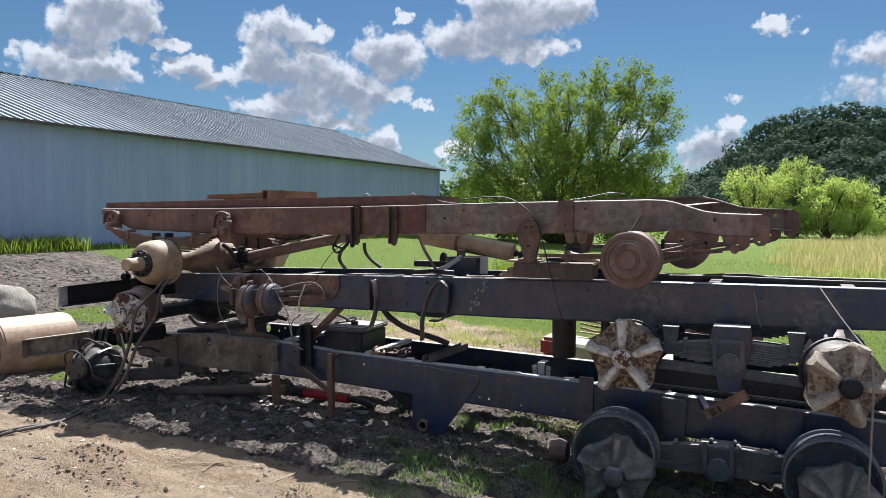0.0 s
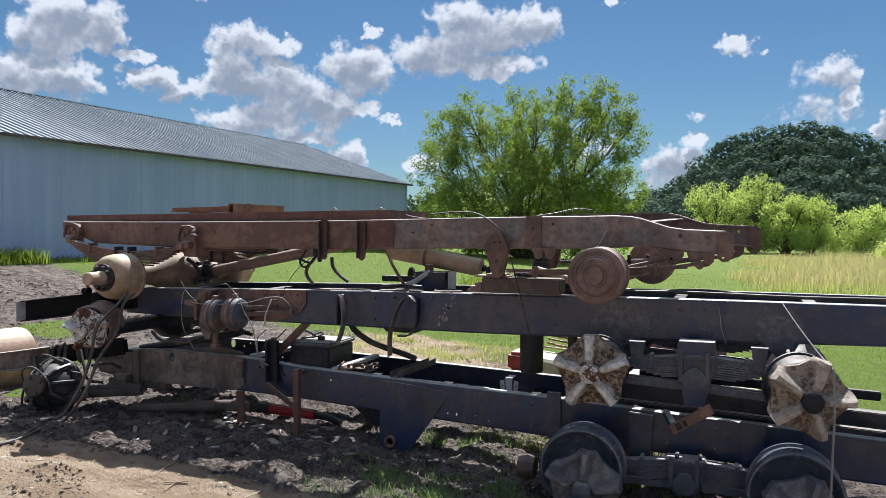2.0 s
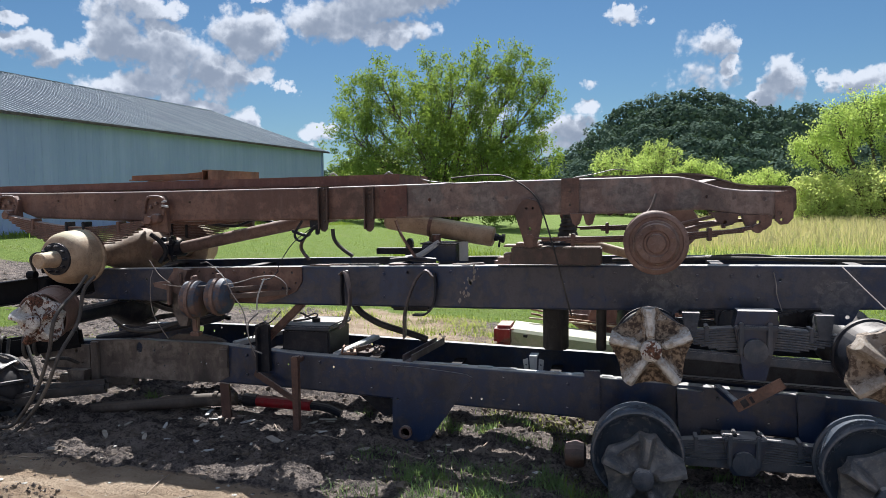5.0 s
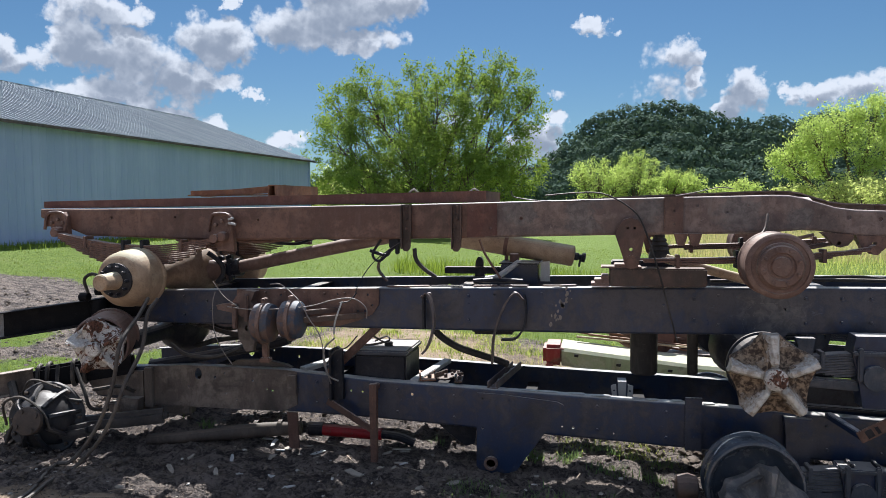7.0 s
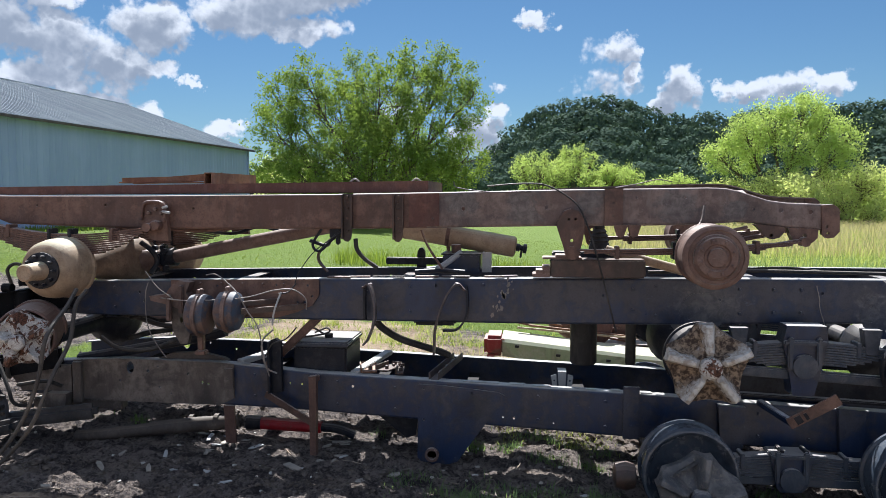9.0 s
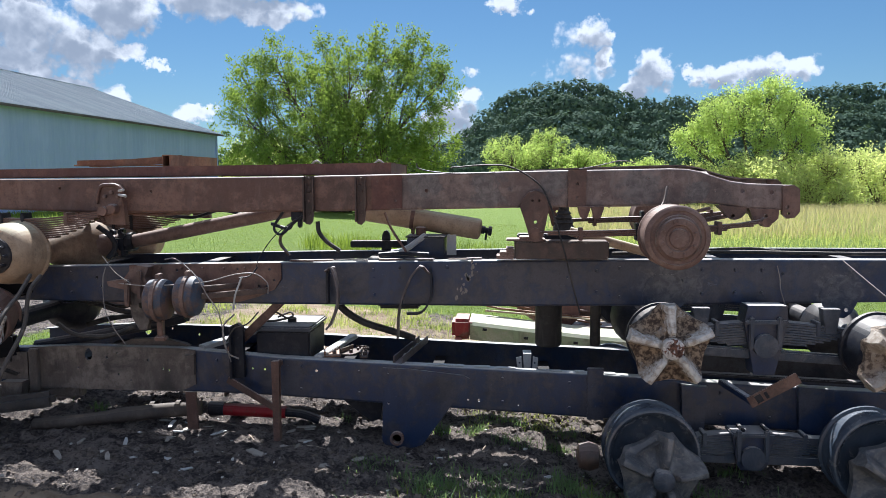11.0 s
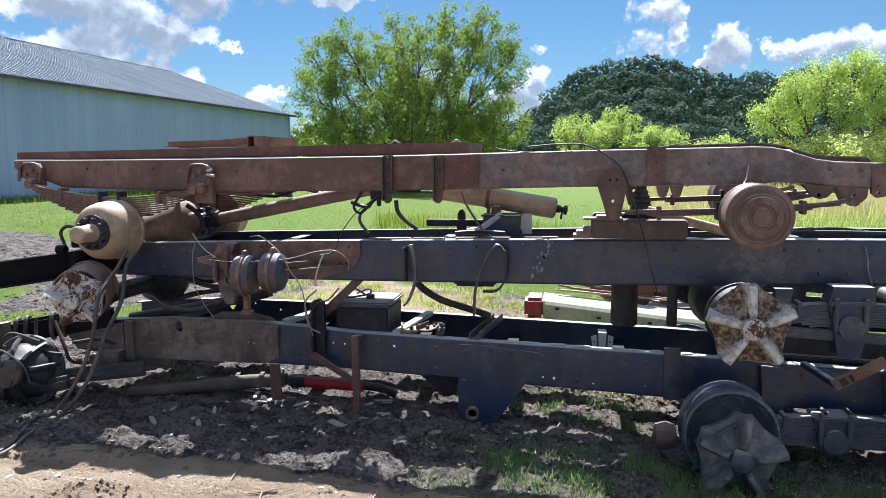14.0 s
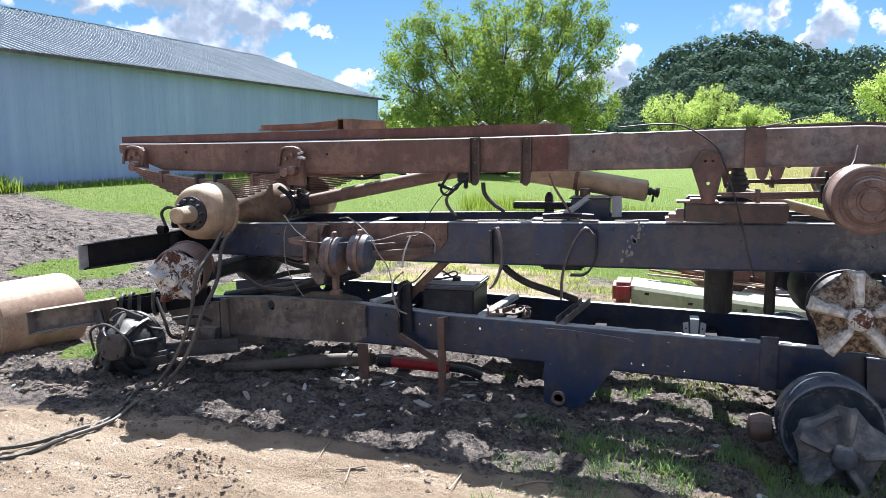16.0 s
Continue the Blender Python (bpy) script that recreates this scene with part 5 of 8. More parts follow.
    # cable draped over the rail
    for pts, r, m in (([(-0.33, -0.10, 1.83), (-0.30, -0.10, 1.79), (-0.1, -0.10, 1.765), (0.15, -0.10, 1.77)], 0.0035, M_BAND), ([(-0.12, -0.1, 1.80), (0.1, -0.12, 1.815), (0.25, -0.13, 1.80), (0.40, -0.16, 1.71), (0.47, -0.17, 1.60), (0.55, -0.2, 1.35), (0.62, -0.2, 1.08), (0.66, -0.2, 0.93)], 0.005, M_RUBBER),
                  ([(0.66, -0.05, 1.79), (0.78, 0.0, 1.81), (0.92, 0.05, 1.84), (1.02, 0.1, 1.83)], 0.003, M_BAND)):
        bm = bmesh.new()
        tube(bm, pts, r, 6, 8)
        part("cable", bm, m, fr, smooth=True)
    # the frame is racked: its far side stands forward of the near one, and higher at the front
    for ob in fr.children_recursive:
        ys = [v.co.y for v in ob.data.vertices]
        if min(ys) > 0.68 or ob.name.split(".")[0] in ("crossmember", "front_axle", "rear_axle"):
            for v in ob.data.vertices:
                f = sstep(TY, far_y, v.co.y)
                v.co.z += 0.037 * f * sstep(-0.5, 0.8, v.co.x)
                v.co.x += 0.19 * f
    return fr


build_top()


def build_subframe():
    """Body sill lying on the rails of the upper frame: two long channels closed by a plate at each end."""
    sf = thing("body_sill_frame", "red-brown steel body sill frame lying on the upper truck frame", "frame")
    a, b = (-3.69, 1.750, 1.797), (-0.50, 1.768, 1.836)
    for y0, s in ((-0.005, 1), (0.775, -1)):
        bm = bmesh.new()
        rows = []
        for x, zb, zt in (a, b):
            rows.append([bm.verts.new((x, y0, zb)), bm.verts.new((x, y0, zt)), bm.verts.new((x, y0 + s * 0.06, zt)), bm.verts.new((x, y0 + s * 0.06, zt - 0.008)), bm.verts.new((x, y0 + s * 0.008, zt - 0.008)), bm.verts.new((x, y0 + s * 0.008, zb))])
        for k in range(6):
            bm.faces.new((rows[0][k], rows[0][(k + 1) % 6], rows[1][(k + 1) % 6], rows[1][k]))
        bm.faces.new(rows[0])
        bm.faces.new(list(reversed(rows[1])))
        part("sill", bm, M_RUST_RED, sf)
    for x, zb, zt in (a, b):
        bm = bmesh.new()
        s = 1 if x < -2 else -1
        box(bm, x + s * 0.002, x + s * 0.01, 0.004, 0.766, zb, zt - 0.001, 0.002)
        part("end_plate", bm, M_RUST_RED, sf)
    for x in (-3.1, -2.5, -1.9, -1.3):
        bm = bmesh.new()
        z = 1.75 + (x + 3.69) * 0.006
        box(bm, x, x + 0.05, 0.06, 0.71, z + 0.004, z + 0.035, 0.004)
        part("cross_bar", bm, M_RUST, sf)
    return sf


build_subframe()


def build_scrap_on_top():
    z = 1.818
    t = thing("square_steel_tube", "short rust-pitted hollow steel tube lying on the sill frame", "steel tube")
    bm = bmesh.new()
    w, h, L = 0.055, 0.078, 0.70
    outer = [(-w / 2, 0), (w / 2, 0), (w / 2, h), (-w / 2, h)]
    inner = [(-w / 2 + 0.006, 0.006), (w / 2 - 0.006, 0.006), (w / 2 - 0.006, h - 0.006), (-w / 2 + 0.006, h - 0.006)]
    ro = [[bm.verts.new((u, y, v)) for u, v in outer] for y in (0, L)]
    ri = [[bm.verts.new((u, y, v)) for u, v in inner] for y in (0, L)]
    for k in range(4):
        j = (k + 1) % 4
        bm.faces.new((ro[0][k], ro[0][j], ro[1][j], ro[1][k]))
        bm.faces.new((ri[0][j], ri[0][k], ri[1][k], ri[1][j]))
        for e in (0, 1):
            bm.faces.new((ro[e][k], ri[e][k], ri[e][j], ro[e][j]))
    bmesh.ops.transform(bm, matrix=pose(-1.99, 0.08, z, 0, 0, -4), verts=bm.verts)
    part("tube_wall", bm, M_RUST_ORANGE, t)
    for n, (x0, y0, x1, y1, zz, w, tilt) in enumerate(((-2.62, 0.12, -2.03, 0.20, 0.05, 0.10, 3.0), (-2.72, 0.52, -2.02, 0.46, 0.055, 0.12, 1.5))):
        t = thing("angle_iron", "rusty orange angle iron lying across the sill frame", "angle iron", "loose angle irons")
        bm = bmesh.new()
        beam(bm, (x0, y0, z + 0.012), (x1, y1, z + 0.012 + 0.03 * n), w, 0.008, 0.002)
        beam(bm, (x0 + 0.03, y0 - w / 2 + 0.004, z + 0.026), (x1, y1 - w / 2 + 0.004, z + 0.040 + 0.03 * n), 0.008, 0.036, 0.002)
        part("flange", bm, M_RUST_ORANGE, t)
    t = thing("bent_wire_loop", "pale looped wire end on the sill frame", "wire")
    bm = bmesh.new()
    for x in (-0.98, -0.58):
        tube(bm, [(x - 0.03, 0.02, 1.83), (x, 0.02, 1.85), (x + 0.03, 0.02, 1.832)], 0.006, 6, 6)
    part("loop", bm, M_WIRE, t)


build_scrap_on_top()


# ---------------------------------------------------------------- middle frame
MID = [(-3.02, 1.168, 0.945), (-2.2, 1.185, 0.935), (-1.2, 1.205, 0.932), (0.2, 1.225, 0.932), (1.0, 1.234, 0.942), (2.0, 1.238, 0.965), (2.8, 1.238, 0.985), (3.7, 1.238, 1.0)]


def tandem(fr, rail_stations, y0, s, xa, za, xb, zb, mat, zspring, low):
    """Tandem suspension on one side: spring pack, saddle, hangers and the hub of each axle."""
    xm, ys = (xa + xb) / 2 - 0.02, y0 + s * 0.17
    zr = rail_z(rail_stations, xm, False)
    leaf_spring(fr, xa + 0.14, xb - 0.14, zspring - 0.03, zspring - 0.03, -0.045, ys, 0.09, 9, 0.015, mat)
    bm = bmesh.new()
    plate(bm, [(xm - 0.10, zr + 0.03), (xm + 0.12, zr + 0.03), (xm + 0.13, zspring + 0.02), (xm + 0.09, zspring - 0.17), (xm + 0.06, low), (xm - 0.06, low), (xm - 0.08, zspring - 0.17), (xm - 0.12, zspring + 0.02)], ys - 0.07, ys + 0.07)
    part("saddle", bm, M_NAVY, fr, "dark cast spring saddle")
    for dx in (-0.085, 0.075):
        bm = bmesh.new()
        box(bm, xm + dx - 0.012, xm + dx + 0.016, ys - 0.10, ys - 0.072, zspring - 0.14, zspring + 0.05, 0.006)
        part("u_bolt", bm, mat, fr)
    bm = bmesh.new()
    box(bm, xm - 0.12, xm + 0.125, ys - 0.095, ys + 0.08, zspring + 0.005, zspring + 0.03, 0.006)
    part("spring_plate", bm, mat, fr)
    bm = bmesh.new()
    lathe(bm, [(0.07, -0.10 * 1), (0.07, 0.10)], (xm, ys, zspring - 0.12), "y", 20)
    part("trunnion", bm, mat, fr, smooth=True)
    for x in (xm - 0.36, xm + 0.38):
        bm = bmesh.new()
        plate(bm, [(x - 0.05, zr + 0.01), (x + 0.05, zr + 0.01), (x + 0.03, zspring - 0.05), (x - 0.03, zspring - 0.05)], ys - 0.05, ys + 0.02)
        part("spring_hanger", bm, mat, fr)
    bm = bmesh.new()
    beam(bm, (xa, ys + s * 0.02, za - 0.08), (xb, ys + s * 0.02, zb - 0.08), 0.05, 0.06, 0.01)
    part("walking_beam", bm, mat, fr)


def build_mid():
    fr = thing("truck_frame", "blue-black painted truck frame with white spoke hubs, stacked in the middle", "truck frame", "stacked truck frames")
    holes = [(-2.45, 1.10, .01, .01), (-2.42, 1.04, .008, .008), (-0.9, 1.14, .009, .009), (0.6, 1.12, .009, .009), (1.3, 1.10, .012, .012), (1.9, 1.15, .01, .01), (-0.45, 1.17, .01, .01), (2.2, 1.12, .01, .01)]
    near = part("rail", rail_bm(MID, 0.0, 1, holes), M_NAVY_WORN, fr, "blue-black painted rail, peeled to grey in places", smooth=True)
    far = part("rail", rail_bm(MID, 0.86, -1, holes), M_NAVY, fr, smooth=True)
    for x in (-2.7, -1.9, -0.75, 0.35, 1.55, 2.4):
        zt = rail_z(MID, x)
        crossmember(fr, x, TH, 0.86 - TH, zt - 0.25, zt - 0.03, M_BLACK, 0.08)
    # rust-brown doubler on the rail, with its row of bolts
    bm = bmesh.new()
    plate(bm, [(-2.22, 1.185), (-1.215, 1.203), (-1.215, 1.10), (-1.26, 1.03), (-1.36, 0.985), (-1.5, 0.945), (-2.10, 0.95), (-2.22, 1.05)], -0.002, -0.014,
          [(-1.36, 1.05, .010, .008), (-1.31, 1.05, .012, .008), (-1.26, 1.09, .008, .008), (-1.5, 1.16, .008, .008), (-1.29, 1.16, .009, .009), (-1.9, 1.15, .008, .008)])
    dbl = part("doubler_plate", bm, M_RUST, near, "rusty brown doubler plate")
    bolt_heads(dbl, [(-2.15 + 0.14 * k, -0.014, 1.165) for k in range(6)], 0.009, M_RUST)
    # scratched and peeled patch plates where the hangers are riveted
    for x0, x1, zlow in ((1.02, 1.34, 0.90), (2.08, 2.36, 0.88)):
        bm = bmesh.new()
        edge = [(x0 + 0.04, 1.02), (x0 + 0.07, 1.10), (x0 + 0.12, 1.14), (x1 - 0.08, 1.14), (x1 - 0.02, 1.08), (x1 - 0.01, 0.99), (x1 - 0.03, 0.95), (x1 - 0.05, zlow + 0.03), (x1 - 0.09, zlow), (x0 + 0.13, zlow + 0.005), (x0 + 0.10, zlow + 0.04), (x0 + 0.06, 0.955)]
        plate(bm, edge, -0.0015, -0.004, [(x0 + 0.1, 1.08, .012, .016), (x0 + 0.1, 0.99, .012, .012), (x1 - 0.08, 0.93, .012, .012)])
        part("gusset", bm, M_NAVY_WORN, near, "grey peeling hanger gusset")
    bolt_heads(near, [(x, -0.001, z) for x, z in ((0.78, 1.16), (0.78, 1.03), (0.92, 1.18), (0.92, 1.0), (1.42, 1.17), (1.42, 1.02), (1.62, 1.17), (1.62, 1.03), (1.78, 1.17), (1.78, 1.03), (-0.62, 1.16), (-0.62, 1.0), (-0.15, 1.18), (-2.62, 1.13), (-2.62, 1.0))], 0.011, M_NAVY)
    # dribbles of pale paint
    rng = random.Random(4)
    bm = bmesh.new()
    for k in range(26):
        f = rng.random()
        x, z = 0.02 - 0.10 * f + rng.gauss(0, 0.018), 1.19 - 0.18 * f + rng.gauss(0, 0.012)
        w = rng.uniform(0.003, 0.011)
        plate(bm, [(x + w * math.cos(a) * rng.uniform(0.7, 1.3), z + 1.6 * w * math.sin(a) * rng.uniform(0.6, 1.4)) for a in (0, 1.1, 2.2, 3.2, 4.2, 5.3)], -0.0006, -0.0015)
    part("paint_splash", bm, M_WIRE, near, "pale flaked paint splashes")
    # slanting horn at the rear end
    bm = bmesh.new()
    a, b = Vector((-3.66, -0.50, 0.985)), Vector((-2.88, -0.03, 1.085))
    beam(bm, a, b, 0.008, 0.17, 0.002)
    for dz in (0.082, -0.082):
        d = (b - a).normalized()
        n = Vector((0, 0, 1)).cross(d)
        beam(bm, a - n * 0.045 + Vector((0, 0, dz)), b - n * 0.045 + Vector((0, 0, dz)), 0.088, 0.007, 0.002)
    part("frame_horn", bm, M_SHADE_BLACK, fr, "black channel horn, inner shade put into its colour")
    # pale zinc lip: the horn's sunlit edge put into its colour
    bm = bmesh.new()
    d = (b - a).normalized()
    n = Vector((0, 0, 1)).cross(d)
    q = a - d * 0.005 - n * 0.045
    beam(bm, q + Vector((0, 0, -0.085)), q + Vector((0, 0, 0.085)), 0.09, 0.01, 0.002)
    part("end_lip", bm, M_GALV, fr, "end lip, its sunlit edge put into a pale colour")
    bm = bmesh.new()
    lathe(bm, [(0.05, -0.06), (0.06, -0.05), (0.06, 0.05), (0.05, 0.06)], (-3.12, -0.22, 1.07), "z", 14)
    lathe(bm, [(0.03, 0.06), (0.035, 0.08), (0.03, 0.12)], (-3.12, -0.22, 1.10), "z", 12)
    lathe(bm, [(0.03, -0.03), (0.03, 0.03)], (-3.19, -0.28, 1.15), "x", 12)
    part("shackle", bm, M_SHADE_BLACK, fr, smooth=True)
    bm = bmesh.new()
    tube(bm, [(-3.15, -0.3, 1.18), (-3.16, -0.32, 1.27), (-3.10, -0.32, 1.31), (-3.03, -0.3, 1.27), (-3.02, -0.28, 1.18)], 0.011, 8, 6)
    part("hose", bm, M_RUBBER, fr, smooth=True)
    # axle at the rear end: spoke hub with flaking paint
    for y0, s in ((0.0, -1), (0.86, 1)):
        spider(fr, -2.90, y0 + s * 0.60, 0.868, s, 0.180, 0.42, M_FLAKED, M_FLAKED, 0.178, M_DRUM, back=0.045, tilt=(8, -14 * s) if s < 0 else (0, 0), lift_by=0.42)
    axle_tube(fr, -2.87, 0.855, -0.30, 1.16, 0.06, M_BLACK, 0.19)
    # bracket casting and the pair of air brake chambers
    bm = bmesh.new()
    plate(bm, [(-2.33, 1.085), (-2.22, 1.10), (-2.17, 1.165), (-2.13, 1.19), (-2.05, 1.18), (-2.08, 1.11), (-2.03, 1.04), (-2.10, 0.99), (-2.19, 1.03), (-2.32, 1.055)], -0.002, -0.10)
    box(bm, -2.20, -2.17, -0.14, -0.102, 0.93, 1.10, 0.006)
    box(bm, -2.12, -2.09, -0.13, -0.102, 0.98, 1.16, 0.006)
    part("bracket", bm, M_DRUM, fr, "grey dusty cast bracket")
    bm = bmesh.new()
    plate(bm, [(-2.20, 1.03), (-2.08, 1.03), (-2.05, 0.90), (-2.08, 0.775), (-2.13, 0.77), (-2.18, 0.86)], -0.04, -0.085, [(-2.12, 0.93, .012, .02)])
    part("bracket", bm, M_GREYTAN, fr, "grey dusty cast bracket")
    for x, z, r, m, lab in ((-1.935, 0.988, 0.128, M_BLUE, "faded blue air brake chamber"), (-1.745, 1.012, 0.124, M_BLUE, "rust-streaked blue air brake chamber")):
        bm = bmesh.new()
        lathe(bm, [(0.05, -0.078), (r * 0.75, -0.074), (r * 0.97, -0.055), (r, -0.03), (r, -0.004)], (x, -0.2, z), "x", 32)
        lathe(bm, [(r, 0.004), (r, 0.03), (r * 0.95, 0.055), (r * 0.72, 0.072), (0.05, 0.076)], (x, -0.2, z), "x", 32)
        ch = part("brake_chamber", bm, m, fr, lab, smooth=True)
        bm = bmesh.new()
        lathe(bm, [(r * 0.98, -0.014), (r + 0.012, -0.012), (r + 0.014, 0.0), (r + 0.012, 0.012), (r * 0.98, 0.014)], (x, -0.2, z), "x", 32)
        box(bm, x - 0.012, x + 0.012, -0.24, -0.17, z + r + 0.002, z + r + 0.035, 0.004)
        part("clamp_band", bm, M_DRUM, ch, "rusty clamp band", smooth=True)
        bm = bmesh.new()
        box(bm, x - 0.02, x + 0.02, -0.22, -0.18, z - r - 0.10, z - r + 0.01, 0.006)
        box(bm, x - 0.035, x + 0.035, -0.23, -0.17, z - r - 0.13, z - r - 0.10, 0.006)
        if x < -1.9:
            part("push_rod", bm, M_RUST, ch)
        else:
            bm.free()
    bm = bmesh.new()
    beam(bm, (-1.67, -0.2, 1.01), (-1.30, -0.06, 1.03), 0.03, 0.035)
    beam(bm, (-1.66, -0.2, 1.06), (-1.48, -0.02, 1.06), 0.03, 0.03)
    box(bm, -2.0, -1.69, -0.10, -0.016, 0.96, 1.05, 0.008)
    part("chamber_bracket", bm, M_STRAP, fr)
    # small air lines and wires
    wires = [([(-2.25, -0.10, 1.075), (-2.0, -0.24, 1.08), (-1.75, -0.26, 1.095), (-1.6, -0.24, 1.11), (-1.45, -0.22, 1.15), (-1.33, -0.2, 1.155), (-1.25, -0.2, 1.10), (-1.245, -0.2, 1.03)], 0.0075, M_WIRE),
             ([(-1.92, -0.14, 1.235), (-1.82, -0.2, 1.24), (-1.68, -0.26, 1.15), (-1.60, -0.28, 1.03), (-1.53, -0.28, 0.92), (-1.50, -0.26, 0.72), (-1.49, -0.2, 0.60)], 0.008, M_WIRE),
             ([(-1.40, -0.22, 1.14), (-1.44, -0.24, 1.02), (-1.46, -0.22, 0.93)], 0.012, M_GALV),
             ([(-1.32, -0.16, 1.19), (-1.36, -0.2, 1.14), (-1.42, -0.22, 1.13)], 0.009, M_BLACK),
             ([(-1.00, -0.1, 1.54), (-1.2, -0.12, 1.40), (-1.30, -0.14, 1.27), (-1.33, -0.16, 1.19)], 0.006, M_BLACK),
             ([(-2.36, -0.05, 1.17), (-2.37, -0.07, 1.10), (-2.36, -0.09, 0.95), (-2.33, -0.1, 0.85), (-2.28, -0.1, 0.76), (-2.22, -0.1, 0.68)], 0.007, M_WIRE),
             ([(-2.34, -0.12, 1.25), (-2.25, -0.14, 1.15), (-2.15, -0.14, 1.08)], 0.006, M_WIRE),
             ([(-1.46, -0.2, 0.90), (-1.52, -0.22, 0.84), (-1.53, -0.22, 0.76), (-1.50, -0.22, 0.66), (-1.44, -0.2, 0.62)], 0.011, M_WIRE),
             ([(-1.34, -0.1, 0.90), (-1.40, -0.14, 0.83), (-1.48, -0.16, 0.80), (-1.53, -0.16, 0.72)], 0.009, M_RUBBER)]
    for pts, r, m in wires:
        bm = bmesh.new()
        tube(bm, pts, r * 0.5, 6, 8)
        part("air_line", bm, m, fr, smooth=True)
    # two curved steel tank straps on the rail, and the long hose below them
    straps = [([(-0.90, -0.06, 1.165), (-0.865, -0.09, 1.175), (-0.84, -0.11, 1.12), (-0.822, -0.12, 1.02), (-0.835, -0.12, 0.93), (-0.87, -0.11, 0.84), (-0.90, -0.1, 0.80)], (0.03, 0.006), M_BAND),
              ([(-0.27, -0.03, 1.155), (-0.31, -0.08, 1.185), (-0.36, -0.10, 1.14), (-0.41, -0.10, 1.03), (-0.445, -0.10, 0.9), (-0.455, -0.08, 0.74)], (0.03, 0.006), M_BAND),
              ([(-0.255, -0.02, 1.17), (-0.245, -0.04, 1.08), (-0.255, -0.05, 0.98), (-0.31, -0.05, 0.90), (-0.40, -0.05, 0.89)], (0.028, 0.006), M_BLACK),
              ([(-0.905, -0.04, 1.16), (-0.905, -0.05, 1.05), (-0.90, -0.06, 0.95)], (0.03, 0.006), M_BLACK)]
    for pts, fl, m in straps:
        bm = bmesh.new()
        tube(bm, pts, 0.01, 4, 8, fl)
        part("tank_strap", bm, m, fr, "curved steel tank strap")
    for pts, r in (([(-0.90, 0.1, 0.99), (-0.84, 0.1, 0.89), (-0.72, 0.14, 0.80), (-0.58, 0.2, 0.74), (-0.48, 0.25, 0.70), (-0.40, 0.3, 0.66)], 0.024), ([(-0.66, 0.2, 0.95), (-0.55, 0.2, 0.905), (-0.42, 0.2, 0.90), (-0.3, 0.2, 0.94)], 0.02), ([(-2.6, 0.3, 0.9), (-2.45, 0.28, 0.86), (-2.3, 0.3, 0.90), (-2.2, 0.32, 0.97)], 0.016),
                   ([(-2.55, 0.25, 0.93), (-2.38, 0.18, 0.985), (-2.18, 0.18, 0.965), (-2.02, 0.22, 0.89)], 0.015), ([(-2.6, 0.15, 0.90), (-2.4, 0.1, 0.94), (-2.2, 0.12, 0.92), (-2.12, 0.14, 0.84)], 0.013), ([(-2.7, -0.05, 0.80), (-2.55, -0.1, 0.74), (-2.35, -0.08, 0.73), (-2.2, 0.0, 0.78)], 0.014), ([(-2.72, 0.35, 0.72), (-2.5, 0.3, 0.78), (-2.25, 0.35, 0.80), (-2.0, 0.4, 0.76)], 0.02),
                   ([(-2.9, 0.1, 0.98), (-2.6, 0.2, 0.90), (-2.35, 0.15, 0.85), (-2.1, 0.1, 0.86)], 0.018)):
        bm = bmesh.new()
        tube(bm, pts, r, 10, 8)
        part("hose", bm, M_RUBBER, fr, smooth=True)
    bm = bmesh.new()
    box(bm, -0.62, -0.34, 0.15, 0.5, 0.885, 0.935, 0.02)
    part("drain_pan", bm, M_BLACK, fr)
    bm = bmesh.new()
    tube(bm, [(-2.95, 0.1, 0.62), (-2.5, 0.1, 0.70), (-2.0, 0.1, 0.80), (-1.9, 0.1, 0.83)], 0.035, 12, 6)
    part("torque_rod", bm, M_BLACK, fr, smooth=True)
    # tandem axles at the other end
    axles = ((1.125, 0.805, M_SPIDER), (2.37, 0.735, M_SPIDER_TAN))
    for y0, s in ((0.0, -1), (0.86, 1)):
        tandem(fr, MID, y0, s, 1.125, 0.81, 2.37, 0.735, M_TANDEM, 0.875, 0.58)
        for n, (x, z, m) in enumerate(axles):
            spider(fr, x, y0 + s * 0.57, z, s, 0.237, 1.62 if n == 0 else 1.25, m, M_FLAKED if n == 0 else M_BLACK, 0.205, M_BLACK, back=0.05, tilt=(0, 0) if n == 0 else (6, -10 * s))
    for x, z, m in axles:
        axle_tube(fr, x, z, -0.32, 1.18, 0.065, M_BLACK, 0.2)
    # upright black chamber and post between this frame and the one below
    for x0, x1, z0, z1 in ((0.42, 0.60, 0.60, 0.96), (0.79, 0.86, 0.60, 0.96)):
        bm = bmesh.new()
        r = (x1 - x0) / 2
        lathe(bm, [(r * 0.9, z0), (r, z0 + 0.015), (r, z1)], ((x0 + x1) / 2, 0.42, 0), "z", 22)
        part("air_spring", bm, M_RUBBER, fr, smooth=True)
    # cross-bracing left on the right-hand bay
    bm = bmesh.new()
    tube(bm, [(1.40, 0.2, 0.99), (1.62, 0.2, 1.0), (1.85, 0.2, 0.985), (2.02, 0.2, 0.99)], 0.009, 8, 6)
    tube(bm, [(1.46, 0.16, 0.965), (1.75, 0.16, 0.97), (2.02, 0.16, 0.955)], 0.009, 8, 6)
    part("air_line", bm, M_GALV, fr, smooth=True)
    bm = bmesh.new()
    beam(bm, (-1.22, 0.06, 0.96), (-1.60, 0.05, 0.60), 0.05, 0.055, 0.012)
    part("brace", bm, M_RUST, fr, "brown diagonal brace")
    # plates and oddments along the top flange
    rng = random.Random(8)
